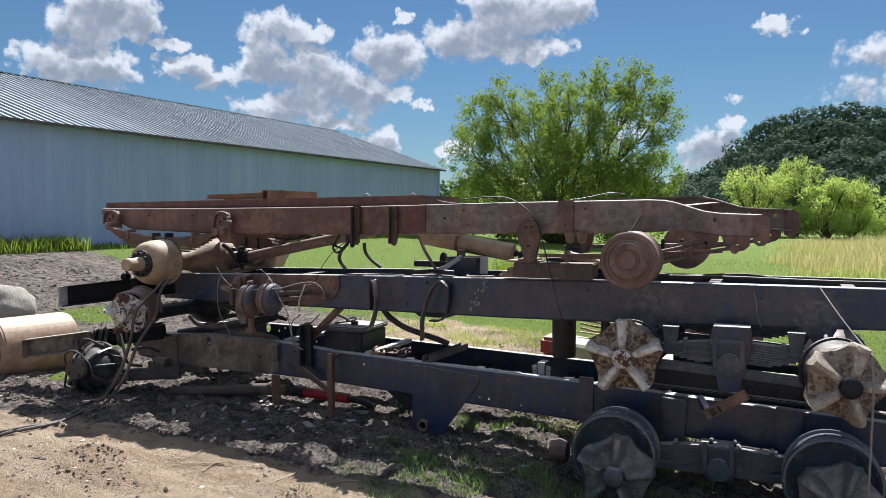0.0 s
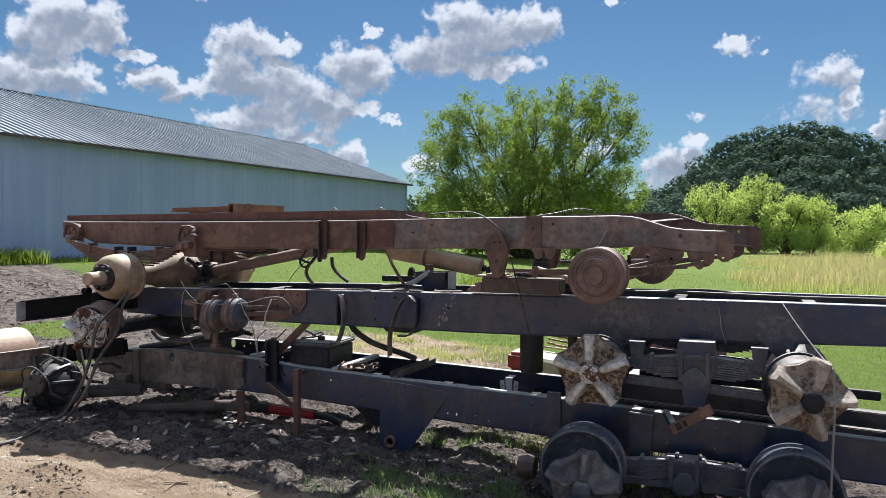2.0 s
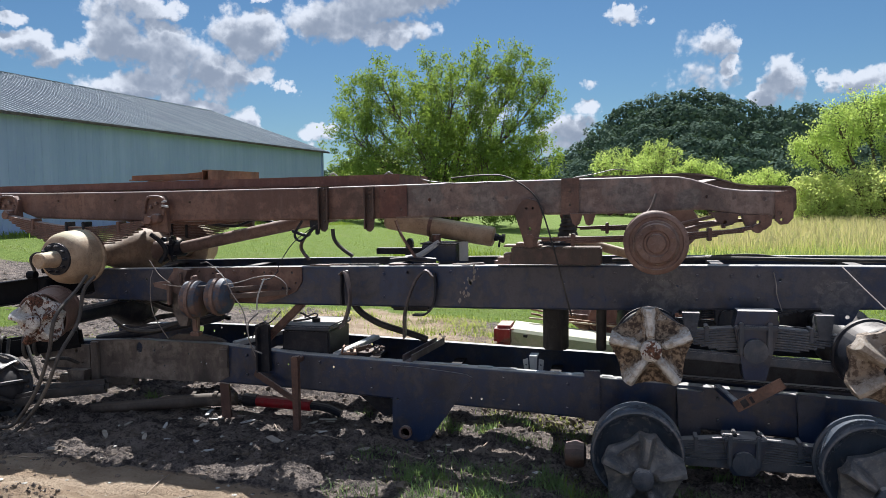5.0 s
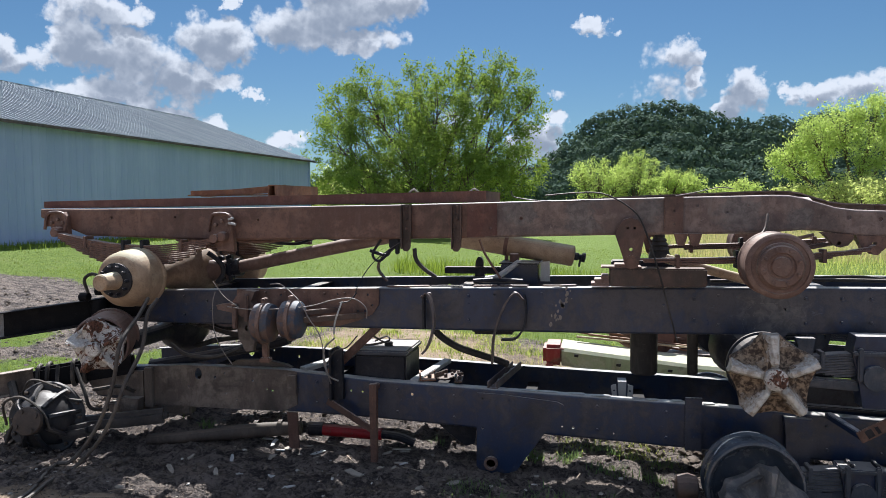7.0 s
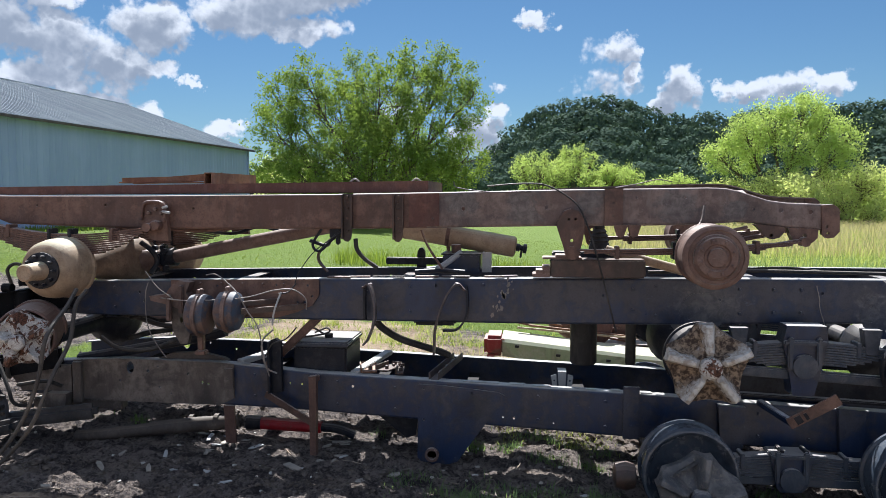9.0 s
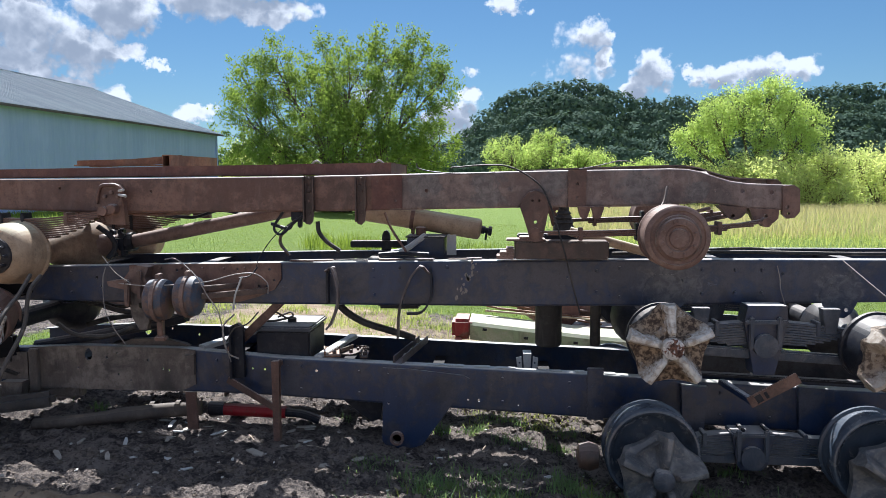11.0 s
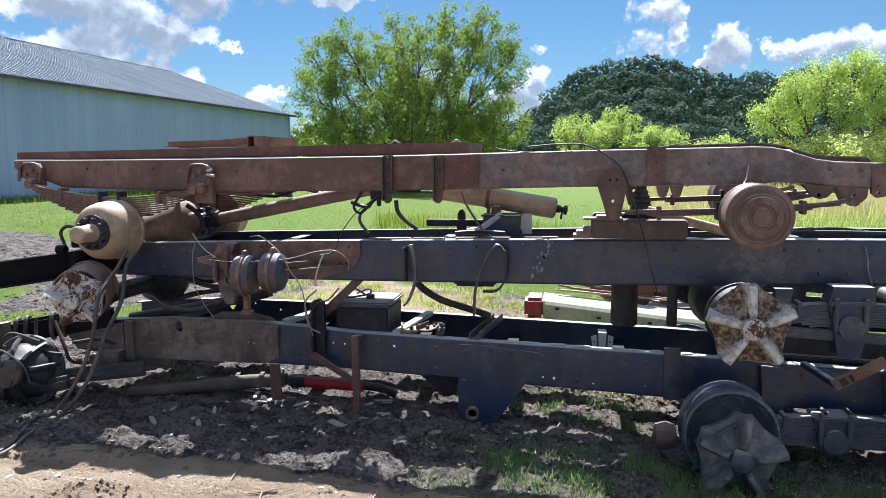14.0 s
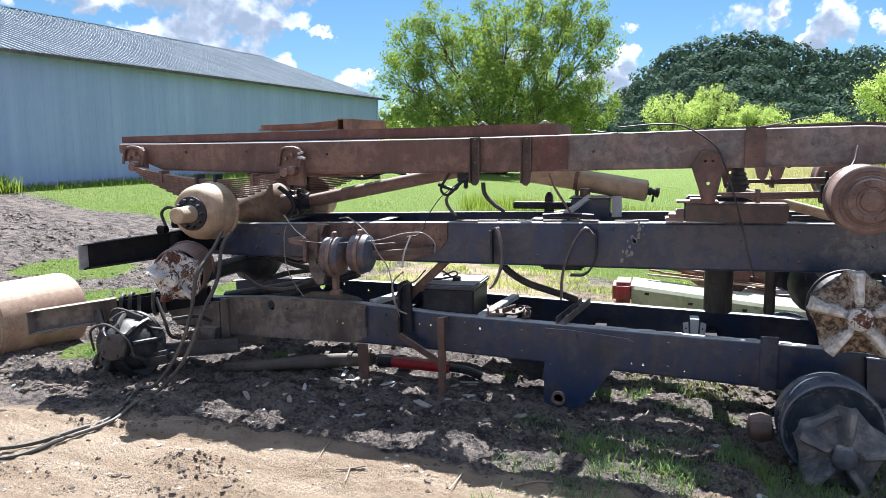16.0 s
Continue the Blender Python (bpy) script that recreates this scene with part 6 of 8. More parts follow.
    for k in range(9):
        x = -1.15 + k * 0.14 + rng.uniform(-0.03, 0.03)
        bm = bmesh.new()
        beam(bm, (x, 0.04, rail_z(MID, x) + 0.008), (x + rng.uniform(0.08, 0.16), 0.04 + rng.uniform(-0.02, 0.03), rail_z(MID, x) + 0.010), rng.uniform(0.03, 0.06), 0.008, 0.002)
        part("shim", bm, rng.choice([M_RUST, M_BLACK, M_BAND]), fr)
    for x, h, w in ((-0.66, 0.085, 0.07), (-0.33, 0.06, 0.03)):
        bm = bmesh.new()
        plate(bm, [(x - w / 2, 1.21), (x + w / 2, 1.21), (x + w * 0.35, 1.21 + h + 0.04), (x + w * 0.1, 1.21 + h + 0.065), (x - w * 0.2, 1.21 + h + 0.06), (x - w * 0.42, 1.21 + h + 0.03)], 0.80, 0.84)
        part("lug", bm, M_BLACK, fr)
    bm = bmesh.new()
    box(bm, -0.92, -0.40, 0.76, 0.84, 1.235, 1.285, 0.006)
    part("angle_plate", bm, M_BLACK, fr)
    for pts, r, m in (([(-0.55, 0.3, 1.24), (-0.46, 0.35, 1.26), (-0.36, 0.4, 1.33), (-0.33, 0.42, 1.35)], 0.02, M_GALV), ([(-0.60, 0.1, 1.245), (-0.45, 0.1, 1.255), (-0.28, 0.12, 1.245)], 0.016, M_BLACK), ([(0.2, 0.2, 1.24), (0.28, 0.25, 1.27), (0.36, 0.3, 1.29), (0.45, 0.33, 1.27)], 0.014, M_GALV), ([(0.9, 0.2, 1.25), (1.6, 0.25, 1.26), (2.4, 0.2, 1.255), (3.2, 0.25, 1.26)], 0.012, M_RUBBER), ([(1.3, 0.3, 1.25), (1.75, 0.3, 1.28), (2.0, 0.35, 1.255)], 0.008, M_RUBBER)):
        bm = bmesh.new()
        tube(bm, pts, r, 8, 6)
        part("hose", bm, m, fr, smooth=True)
    # thin wires that hang off the right-hand end
    for pts, r in (([(2.24, -0.02, 1.235), (2.33, -0.25, 1.10), (2.42, -0.45, 0.98), (2.47, -0.62, 0.93)], 0.0042), ([(2.47, -0.64, 0.93), (2.475, -0.66, 0.7), (2.47, -0.66, 0.45), (2.46, -0.67, 0.1)], 0.0065), ([(1.86, -0.02, 1.20), (1.875, -0.03, 1.12), (1.88, -0.03, 1.06), (1.91, -0.03, 0.96)], 0.003)):
        bm = bmesh.new()
        tube(bm, pts, r, 6, 8)
        part("wire", bm, M_WIRE if r < 0.01 else M_RUBBER, fr, smooth=True)
    return fr


build_mid()


def build_blocks():
    t = thing("steel_packing_block", "dark brown steel packing block between the upper and middle frames", "block")
    bm = bmesh.new()
    box(bm, 0.27, 0.84, -0.11, 0.06, 1.242, 1.352, 0.008)
    part("block_body", bm, M_STRAP, t)
    for x0, x1, z0, z1 in ((0.22, 0.46, 1.3525, 1.364), (0.30, 0.44, 1.3645, 1.378), (0.16, 0.268, 1.24, 1.262), (0.18, 0.268, 1.2625, 1.285), (0.22, 0.267, 1.2855, 1.31)):
        bm = bmesh.new()
        box(bm, x0, x1, -0.10, 0.05, z0, z1, 0.003)
        part("shim_plate", bm, M_DRUM, t)
    t = thing("sheet_metal_box", "small dark sheet-metal box resting across the middle frame", "box")
    bm = bmesh.new()
    box(bm, -0.455, -0.20, 0.40, 0.66, 1.215, 1.335, 0.006)
    part("box_body", bm, M_NAVY, t)
    bm = bmesh.new()
    box(bm, -0.465, -0.19, 0.39, 0.67, 1.3355, 1.345, 0.002)
    part("lid", bm, M_BLACK, t)
    bm = bmesh.new()
    plate(bm, [(-0.185, 1.215), (-0.12, 1.215), (-0.12, 1.355), (-0.185, 1.35)], 0.44, 0.45)
    box(bm, -0.185, -0.177, 0.4505, 0.6, 1.215, 1.35, 0.002)
    part("side_plate", bm, M_GALV, t, "bare grey side plate")
    bm = bmesh.new()
    lathe(bm, [(0.035, 1.3455), (0.035, 1.40), (0.025, 1.405)], (-0.37, 0.5, 0), "z", 14)
    part("filler_cap", bm, M_RUST, t, smooth=True)
    t = thing("wooden_block", "weathered timber block carrying the far rail of the upper frame", "block")
    bm = bmesh.new()
    box(bm, 0.30, 0.82, 0.64, 0.80, 1.238, 1.345, 0.008)
    part("block_body", bm, M_BLACK, t)


build_blocks()


# ---------------------------------------------------------------- bottom frame
BOT = [(-3.32, 0.60, 0.40), (-3.05, 0.625, 0.37), (-2.6, 0.645, 0.355), (-1.9, 0.635, 0.35), (-1.25, 0.585, 0.33), (-0.45, 0.552, 0.285), (0.3, 0.522, 0.25), (0.8, 0.505, 0.222), (1.65, 0.462, 0.185), (2.6, 0.42, 0.14), (3.6, 0.38, 0.10)]


def build_bottom():
    fr = thing("truck_frame", "dark mud-dusted truck frame at the bottom, sitting on the ground", "truck frame", "stacked truck frames")
    holes = [(-2.525, 0.59, .028, .042), (-2.02, 0.50, .008, .008), (-1.98, 0.49, .010, .007), (-2.32, 0.46, .008, .008), (-2.33, 0.60, .007, .007), (-1.42, 0.51, .007, .007), (-1.34, 0.505, .007, .007), (-1.48, 0.49, .006, .006),
             (0.05, 0.325, .008, .008), (-0.02, 0.33, .006, .006), (0.30, 0.30, .005, .005), (-0.13, 0.335, .005, .005), (-1.0, 0.50, .009, .009), (-2.40, 0.57, .008, .01), (-2.12, 0.555, .008, .008)]
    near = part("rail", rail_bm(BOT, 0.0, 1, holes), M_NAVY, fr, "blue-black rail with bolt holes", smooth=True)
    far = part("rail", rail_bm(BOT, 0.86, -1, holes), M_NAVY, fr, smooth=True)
    # grey dusty doubler over the rear half
    bm = bmesh.new()
    plate(bm, [(-2.93, 0.632), (-2.6, 0.648), (-1.9, 0.638), (-1.80, 0.628), (-1.80, 0.40), (-1.9, 0.352), (-2.6, 0.358), (-2.93, 0.362)], -0.002, -0.011, [(-2.525, 0.59, .028, .042), (-2.02, 0.50, .008, .008), (-1.98, 0.49, .010, .007), (-2.32, 0.46, .008, .008), (-2.33, 0.60, .007, .007), (-2.40, 0.57, .008, .01), (-2.12, 0.555, .008, .008), (-2.6, 0.50, .007, .007), (-2.24, 0.42, .007, .007)])
    part("doubler_plate", bm, M_GREYTAN, near, "grey mud-dusted doubler plate")
    bm = bmesh.new()
    plate(bm, [(-3.4, 0.56), (-3.1, 0.60), (-2.935, 0.60), (-2.935, 0.42), (-3.3, 0.42)], -0.004, -0.03, [(-3.05, 0.55, .012, .016), (-3.0, 0.46, .009, .009)])
    box(bm, -2.92, -2.86, -0.045, -0.0115, 0.345, 0.625, 0.004)
    part("end_bracket", bm, M_GREYTAN, near)
    bm = bmesh.new()
    plate(bm, [(-3.08, 0.42), (-2.93, 0.42), (-2.95, 0.30), (-2.98, 0.24), (-3.04, 0.24), (-3.07, 0.31)], -0.02, -0.10, [(-3.0, 0.28, .018, .018)])
    part("spring_hanger", bm, M_GREYTAN, fr)
    for x in (-2.75, -1.75, -0.95, -0.30, 0.45, 1.2, 2.2, 3.0):
        zt = rail_z(BOT, x)
        crossmember(fr, x, TH, 0.86 - TH, zt - 0.26, zt - 0.13, M_SHADE_BLACK, 0.08)
    bolt_heads(near, [(x, -0.001, z) for x, z in ((-0.72, 0.50), (-0.72, 0.36), (-0.36, 0.49), (-0.22, 0.48), (0.2, 0.47), (0.2, 0.32), (0.62, 0.45), (0.62, 0.29), (-1.66, 0.56), (-1.66, 0.42), (-1.1, 0.53), (-1.1, 0.38), (1.55, 0.40), (1.55, 0.26), (1.85, 0.39), (1.85, 0.25))], 0.011, M_NAVY)
    # bright worn strips along the top flange
    for x0, x1, dy in ((-0.28, -0.05, 0.035), (0.02, 0.12, 0.045), (0.16, 0.28, 0.04), (0.50, 0.57, 0.03), (0.66, 0.72, 0.045), (0.84, 0.91, 0.04), (-1.75, -1.5, 0.03)):
        bm = bmesh.new()
        za, zb = rail_z(BOT, x0), rail_z(BOT, x1)
        beam(bm, (x0, dy, za + 0.0045), (x1, dy + 0.01, zb + 0.0045), 0.045, 0.003, 0.0)
        part("worn_strip", bm, M_GALV, near, "worn bright strip")
    # big gusset that stands in the mud
    bm = bmesh.new()
    plate(bm, [(-0.565, 0.53), (-0.40, 0.525), (-0.05, 0.49), (-0.01, 0.47), (-0.04, 0.42), (-0.12, 0.30), (-0.19, 0.20), (-0.25, 0.12), (-0.31, 0.03), (-0.40, 0.0), (-0.53, 0.0), (-0.572, 0.05)], -0.002, -0.013, [(-0.475, 0.075, .035, .035), (-0.53, 0.50, .008, .008), (-0.53, 0.30, .008, .008)])
    g = part("gusset", bm, M_NAVY, fr, "black triangular gusset standing in the mud")
    bm = bmesh.new()
    lathe(bm, [(0.035, 0.0), (0.045, -0.006), (0.045, -0.042), (0.03, -0.042), (0.03, 0.0)], (-0.475, 0, 0.075), "y", 18)
    part("bush", bm, M_DRUM, g, smooth=True)
    bm = bmesh.new()
    plate(bm, [(-0.88, 0.31), (-0.58, 0.29), (-0.60, 0.16), (-0.66, 0.14), (-0.74, 0.20)], 0.10, 0.40)
    part("cradle", bm, M_BLACK, fr)
    # posts and braces welded to the rail
    for pts in (([(-1.253, 0.59), (-1.205, 0.595), (-1.208, 0.08), (-1.248, 0.08)], -0.10, -0.145), ([(-1.87, 0.352), (-1.80, 0.35), (-1.79, 0.10), (-1.86, 0.10)], 0.0, -0.02)):
        bm = bmesh.new()
        plate(bm, pts[0], pts[1], pts[2])
        if pts[1] < -0.05:
            box(bm, -1.248, -1.215, -0.099, -0.011, 0.54, 0.575, 0.004)
        part("post", bm, M_RUST, fr, "rust-brown flat post")
    bm = bmesh.new()
    beam(bm, (-1.56, -0.08, 0.455), (-1.24, -0.12, 0.285), 0.012, 0.045, 0.003)
    part("brace", bm, M_RUST, fr)
    bm = bmesh.new()
    plate(bm, [(-1.535, 0.80), (-1.50, 0.815), (-1.465, 0.79), (-1.46, 0.46), (-1.53, 0.455)], -0.012, -0.05)
    box(bm, -1.54, -1.525, -0.10, -0.012, 0.46, 0.80, 0.003)
    part("upright_bracket", bm, M_BLACK, fr, "black upright bracket")
    bm = bmesh.new()
    plate(bm, [(-1.86, 0.60), (-1.80, 0.605), (-1.80, 0.47), (-1.86, 0.47)], -0.012, -0.035)
    part("bracket", bm, M_GREYTAN, fr)
    # zinc saddle clip on a crossmember: a strap bent over, with a bolted ear each side
    bm = bmesh.new()
    plate(bm, [(0.335, 0.565), (0.392, 0.565), (0.385, 0.455), (0.342, 0.455)], 0.30, 0.306)
    box(bm, 0.335, 0.392, 0.3065, 0.42, 0.557, 0.565, 0.002)
    plate(bm, [(0.29, 0.535), (0.325, 0.545), (0.33, 0.455), (0.30, 0.455)], 0.308, 0.313, [(0.312, 0.50, .007, .007)])
    plate(bm, [(0.402, 0.545), (0.437, 0.535), (0.43, 0.455), (0.398, 0.455)], 0.308, 0.313, [(0.415, 0.50, .007, .007)])
    part("saddle_clip", bm, M_GALV, fr, "bare zinc saddle clip")
    bm = bmesh.new()
    for dx in (-0.03, 0.03):
        beam(bm, (-0.47 + dx, 0.02, 0.575), (-0.36 + dx, 0.55, 0.605), 0.007, 0.05, 0.002)
    beam(bm, (-0.47, 0.02, 0.553), (-0.36, 0.55, 0.583), 0.052, 0.006, 0.001)
    chan = part("cross_bar", bm, M_BAND, fr, "narrow channel bar with worn edges")
    for f in (0.25, 0.5, 0.75):
        bm = bmesh.new()
        lathe(bm, [(0.012, 0.0), (0.012, 0.016), (0.007, 0.024)], (-0.47 + 0.11 * f, 0.02 + 0.53 * f, 0.557 + 0.03 * f), "z", 6)
        part("bolt", bm, M_GALV, chan)
    bm = bmesh.new()
    beam(bm, (-1.78, 0.06, 0.63), (-1.52, 0.52, 0.67), 0.07, 0.03, 0.003)
    part("cross_bar", bm, M_GALV, fr, "pale worn cross bar")
    # far-side rod, bent shields on the rail's rear half
    bm = bmesh.new()
    plate(bm, [(-2.35, 0.645), (-2.25, 0.685), (-2.05, 0.69), (-1.9, 0.66), (-1.86, 0.64)], 0.05, 0.09)
    part("shield", bm, M_PIPE, fr)
    # slanting horn at the rear end
    a, b = Vector((-4.17, -0.46, 0.492)), Vector((-3.0, -0.02, 0.66))
    d = (b - a).normalized()
    n = Vector((0, 0, 1)).cross(d)
    bm = bmesh.new()
    m_ = a.lerp(b, 0.47)
    beam(bm, a, m_, 0.008, 0.165, 0.002)
    for dz in (0.079, -0.079):
        beam(bm, a - n * 0.04 + Vector((0, 0, dz)), m_ - n * 0.04 + Vector((0, 0, dz)), 0.08, 0.007, 0.002)
    q = a - d * 0.004 - n * 0.04
    beam(bm, q + Vector((0, 0, -0.08)), q + Vector((0, 0, 0.08)), 0.08, 0.008, 0.002)
    part("frame_horn", bm, M_GREYTAN, fr, "pale dusty channel horn")
    bm = bmesh.new()
    beam(bm, m_, b, 0.07, 0.15, 0.02)
    part("frame_horn", bm, M_SHADE_BLACK, fr, "dark inner horn")
    for t_, r in ((0.50, 0.085), (0.55, 0.09), (0.68, 0.085), (0.74, 0.08)):
        p = a.lerp(b, t_)
        bm = bmesh.new()
        pts = [p + Vector((0, 0, 1)) * r * 1.05 * math.sin(k) + n * r * 0.75 * math.cos(k) for k in (0.2, 1.2, 2.2, 3.2, 4.2, 5.2, 6.0)]
        tube(bm, pts, 0.014, 8, 5)
        part("wrapped_hose", bm, M_RUBBER if t_ < 0.6 else M_HOSE, fr, smooth=True)
    for pts, r in (([(-3.72, -0.35, 0.56), (-3.62, -0.42, 0.46), (-3.50, -0.42, 0.42), (-3.40, -0.4, 0.40)], 0.03), ([(-3.4, -0.3, 0.68), (-3.36, -0.36, 0.55), (-3.28, -0.38, 0.48), (-3.18, -0.36, 0.46)], 0.012), ([(-3.2, -0.2, 0.5), (-3.1, -0.3, 0.53), (-2.95, -0.28, 0.55), (-2.9, -0.2, 0.5)], 0.014), ([(-3.3, -0.25, 0.66), (-3.2, -0.3, 0.5), (-3.16, -0.3, 0.4), (-3.1, -0.2, 0.36)], 0.012)):
        bm = bmesh.new()
        tube(bm, pts, r, 8, 6)
        part("hose", bm, M_RUBBER, fr, smooth=True)
    bm = bmesh.new()
    beam(bm, (-3.25, 0.05, 0.32), (-2.6, 0.05, 0.33), 0.08, 0.07, 0.01)
    part("spring_end", bm, M_GREYTAN, fr)
    # tandem axles at the other end, hubs half in the weeds
    axles = ((1.085, 0.075), (2.335, 0.06))
    for y0, s in ((0.0, -1), (0.86, 1)):
        tandem(fr, BOT, y0, s, 1.07, 0.145, 2.32, 0.13, M_TANDEM, 0.20, 0.0)
        for k, (x, z) in enumerate(axles):
            spider(fr, x, y0 + s * 0.60, z, s, 0.245, 1.45 - 0.2 * k, M_SPIDER_DARK, M_TANDEM, 0.27, M_GLOSS, back=0.075, lift_by=0.5, rim_shift=(-0.03, 0.085))
    for x, z in axles:
        axle_tube(fr, x, z, -0.36, 1.22, 0.06, M_BLACK, 0.17)
    # brake chamber beside the hub
    bm = bmesh.new()
    lathe(bm, [(0.03, -0.07), (0.07, -0.06), (0.085, 0.0), (0.07, 0.05), (0.03, 0.06)], (0.70, -0.42, 0.13), "x", 18)
    part("brake_chamber", bm, M_STRAP, fr, "brown rusted brake chamber", smooth=True)
    # uprights tying the rails near the hubs
    for x0, x1 in ((0.73, 0.83),):
        bm = bmesh.new()
        box(bm, x0, x1, -0.02, -0.002, 0.22, 0.55, 0.003)
        part("joint_plate", bm, M_NAVY, near)
    for x0, x1 in ((1.30, 1.46), (2.0, 2.16)):
        bm = bmesh.new()
        plate(bm, [(x0, 0.46), (x1, 0.45), (x1 - 0.02, 0.10), (x0 + 0.02, 0.10)], -0.003, -0.05)
        part("hanger_plate", bm, M_NAVY, fr)
    # long bars that lie between the hubs, catching the sun along their tops
    for a, b, w, h in (((1.15, 0.25, 0.56), (2.9, 0.1, 0.50), 0.10, 0.12), ((1.2, 0.0, 0.535), (3.0, -0.05, 0.465), 0.06, 0.02), ((1.3, 0.6, 0.62), (2.9, 0.6, 0.57), 0.06, 0.06)):
        bm = bmesh.new()
        beam(bm, a, b, w, h, 0.006)
        part("cross_bar", bm, M_BLACK, fr)
    # bent tab welded to the rail, standing out towards the light
    bm = bmesh.new()
    a, b = Vector((1.60, -0.40, 0.455)), Vector((1.84, -0.47, 0.625))
    beam(bm, a, b, 0.012, 0.065, 0.004)
    tab = part("hinged_latch", bm, M_RUST, fr, "rust-brown hinged latch bar")
    bm = bmesh.new()
    beam(bm, a + Vector((0.03, 0.012, 0.0)), a + Vector((-0.06, 0.36, 0.03)), 0.04, 0.035, 0.004)
    part("latch_arm", bm, M_NAVY, tab)
    bm = bmesh.new()
    p = a.lerp(b, 0.13)
    beam(bm, p + Vector((0, -0.009, 0)), p + Vector((0.03, -0.017, 0.022)), 0.004, 0.045, 0.001)
    beam(bm, p + Vector((0.045, -0.019, 0.03)), p + Vector((0.06, -0.023, 0.04)), 0.004, 0.04, 0.001)
    part("slot", bm, M_BLACK, tab)
    return fr


build_bottom()


# ---------------------------------------------------------------- loose things about the stack
def build_battery():
    t = thing("battery_box", "black steel battery box sitting between the lower rails", "battery box")
    bm = bmesh.new()
    box(bm, -1.42, -1.06, 0.08, 0.50, 0.50, 0.74, 0.012)
    part("box_body", bm, M_BLACK, t)
    # lid's blue-grey puts the sky reflected on its top into the colour
    bm = bmesh.new()
    box(bm, -1.435, -1.045, 0.065, 0.515, 0.7405, 0.775, 0.012)
    part("lid", bm, M_TANDEM, t, "dusty lid, its blue-grey standing for reflected sky")
    bm = bmesh.new()
    lathe(bm, [(0.03, 0.7755), (0.03, 0.80), (0.02, 0.805)], (-1.22, 0.24, 0), "z", 12)
    part("terminal_cap", bm, M_RUBBER, t, smooth=True)
    for pts in ([(-1.38, 0.2, 0.785), (-1.30, 0.15, 0.80), (-1.22, 0.24, 0.81), (-1.25, 0.3, 0.83), (-1.33, 0.28, 0.80)], [(-1.40, 0.12, 0.785), (-1.36, 0.1, 0.84), (-1.30, 0.12, 0.86), (-1.25, 0.2, 0.81)]):
        bm = bmesh.new()
        tube(bm, pts, 0.007, 6, 6)
        part("cable", bm, M_HOSE, t, smooth=True)
    bm = bmesh.new()
    beam(bm, (-1.0, 0.05, 0.575), (-0.86, 0.55, 0.62), 0.06, 0.03, 0.004)
    part("tray_rail", bm, M_GALV, t)
    for x, y, w, turn, m in ((-0.93, 0.16, 0.11, 14, M_RUST_ORANGE), (-0.80, 0.20, 0.09, -20, M_STRAP), (-0.71, 0.14, 0.05, 6, M_STRAP)):
        t = thing("scrap_bracket", "small rusty bracket lying across the lower frame", "bracket", "scrap brackets")
        lay = pose(x, y, 0.577, 0, 0, turn)
        bm = bmesh.new()
        box(bm, -w / 2, w / 2, -0.10, 0.11, 0.0, 0.010, 0.003)
        box(bm, -w / 2, -w / 2 + 0.010, -0.10, 0.07, 0.010, 0.042, 0.003)
        box(bm, -w / 2 + 0.010, w / 2, 0.098, 0.11, 0.010, 0.030, 0.003)
        bm.transform(lay)
        part("bracket_body", bm, m, t)
        bm = bmesh.new()
        lathe(bm, [(0.0, 0.034), (0.010, 0.032), (0.014, 0.026), (0.014, 0.010)], (w * 0.12, -0.04, 0), "z", 6)
        lathe(bm, [(0.0, 0.028), (0.009, 0.026), (0.011, 0.010)], (w * 0.12, 0.05, 0), "z", 6)
        bm.transform(lay)
        part("bolt", bm, M_STRAP, t)


build_battery()


def rest(x, y):
    return ground_z(x, y)


HOSES = (
    [(-2.66, -0.38, 1.16), (-2.64, -0.52, 1.07), (-2.64, -0.72, 0.93), (-2.68, -0.745, 0.70), (-2.735, -0.765, 0.52), (-2.82, -0.78, 0.36), (-2.95, -0.79, 0.21), (-3.04, -0.84, None), (-2.98, -1.15, None), (-2.99, -1.45, None), (-3.12, -1.72, None), (-3.5, -1.95, None), (-4.4, -2.15, None)],
    [(-2.58, -0.40, 1.16), (-2.595, -0.50, 1.07), (-2.60, -0.56, 0.87), (-2.615, -0.73, 0.68), (-2.69, -0.775, 0.46), (-2.80, -0.78, 0.30), (-2.93, -0.80, 0.17), (-2.94, -1.0, None), (-2.90, -1.27, None), (-2.95, -1.58, None), (-3.10, -1.82, None), (-3.55, -2.08, None), (-4.4, -2.35, None)])


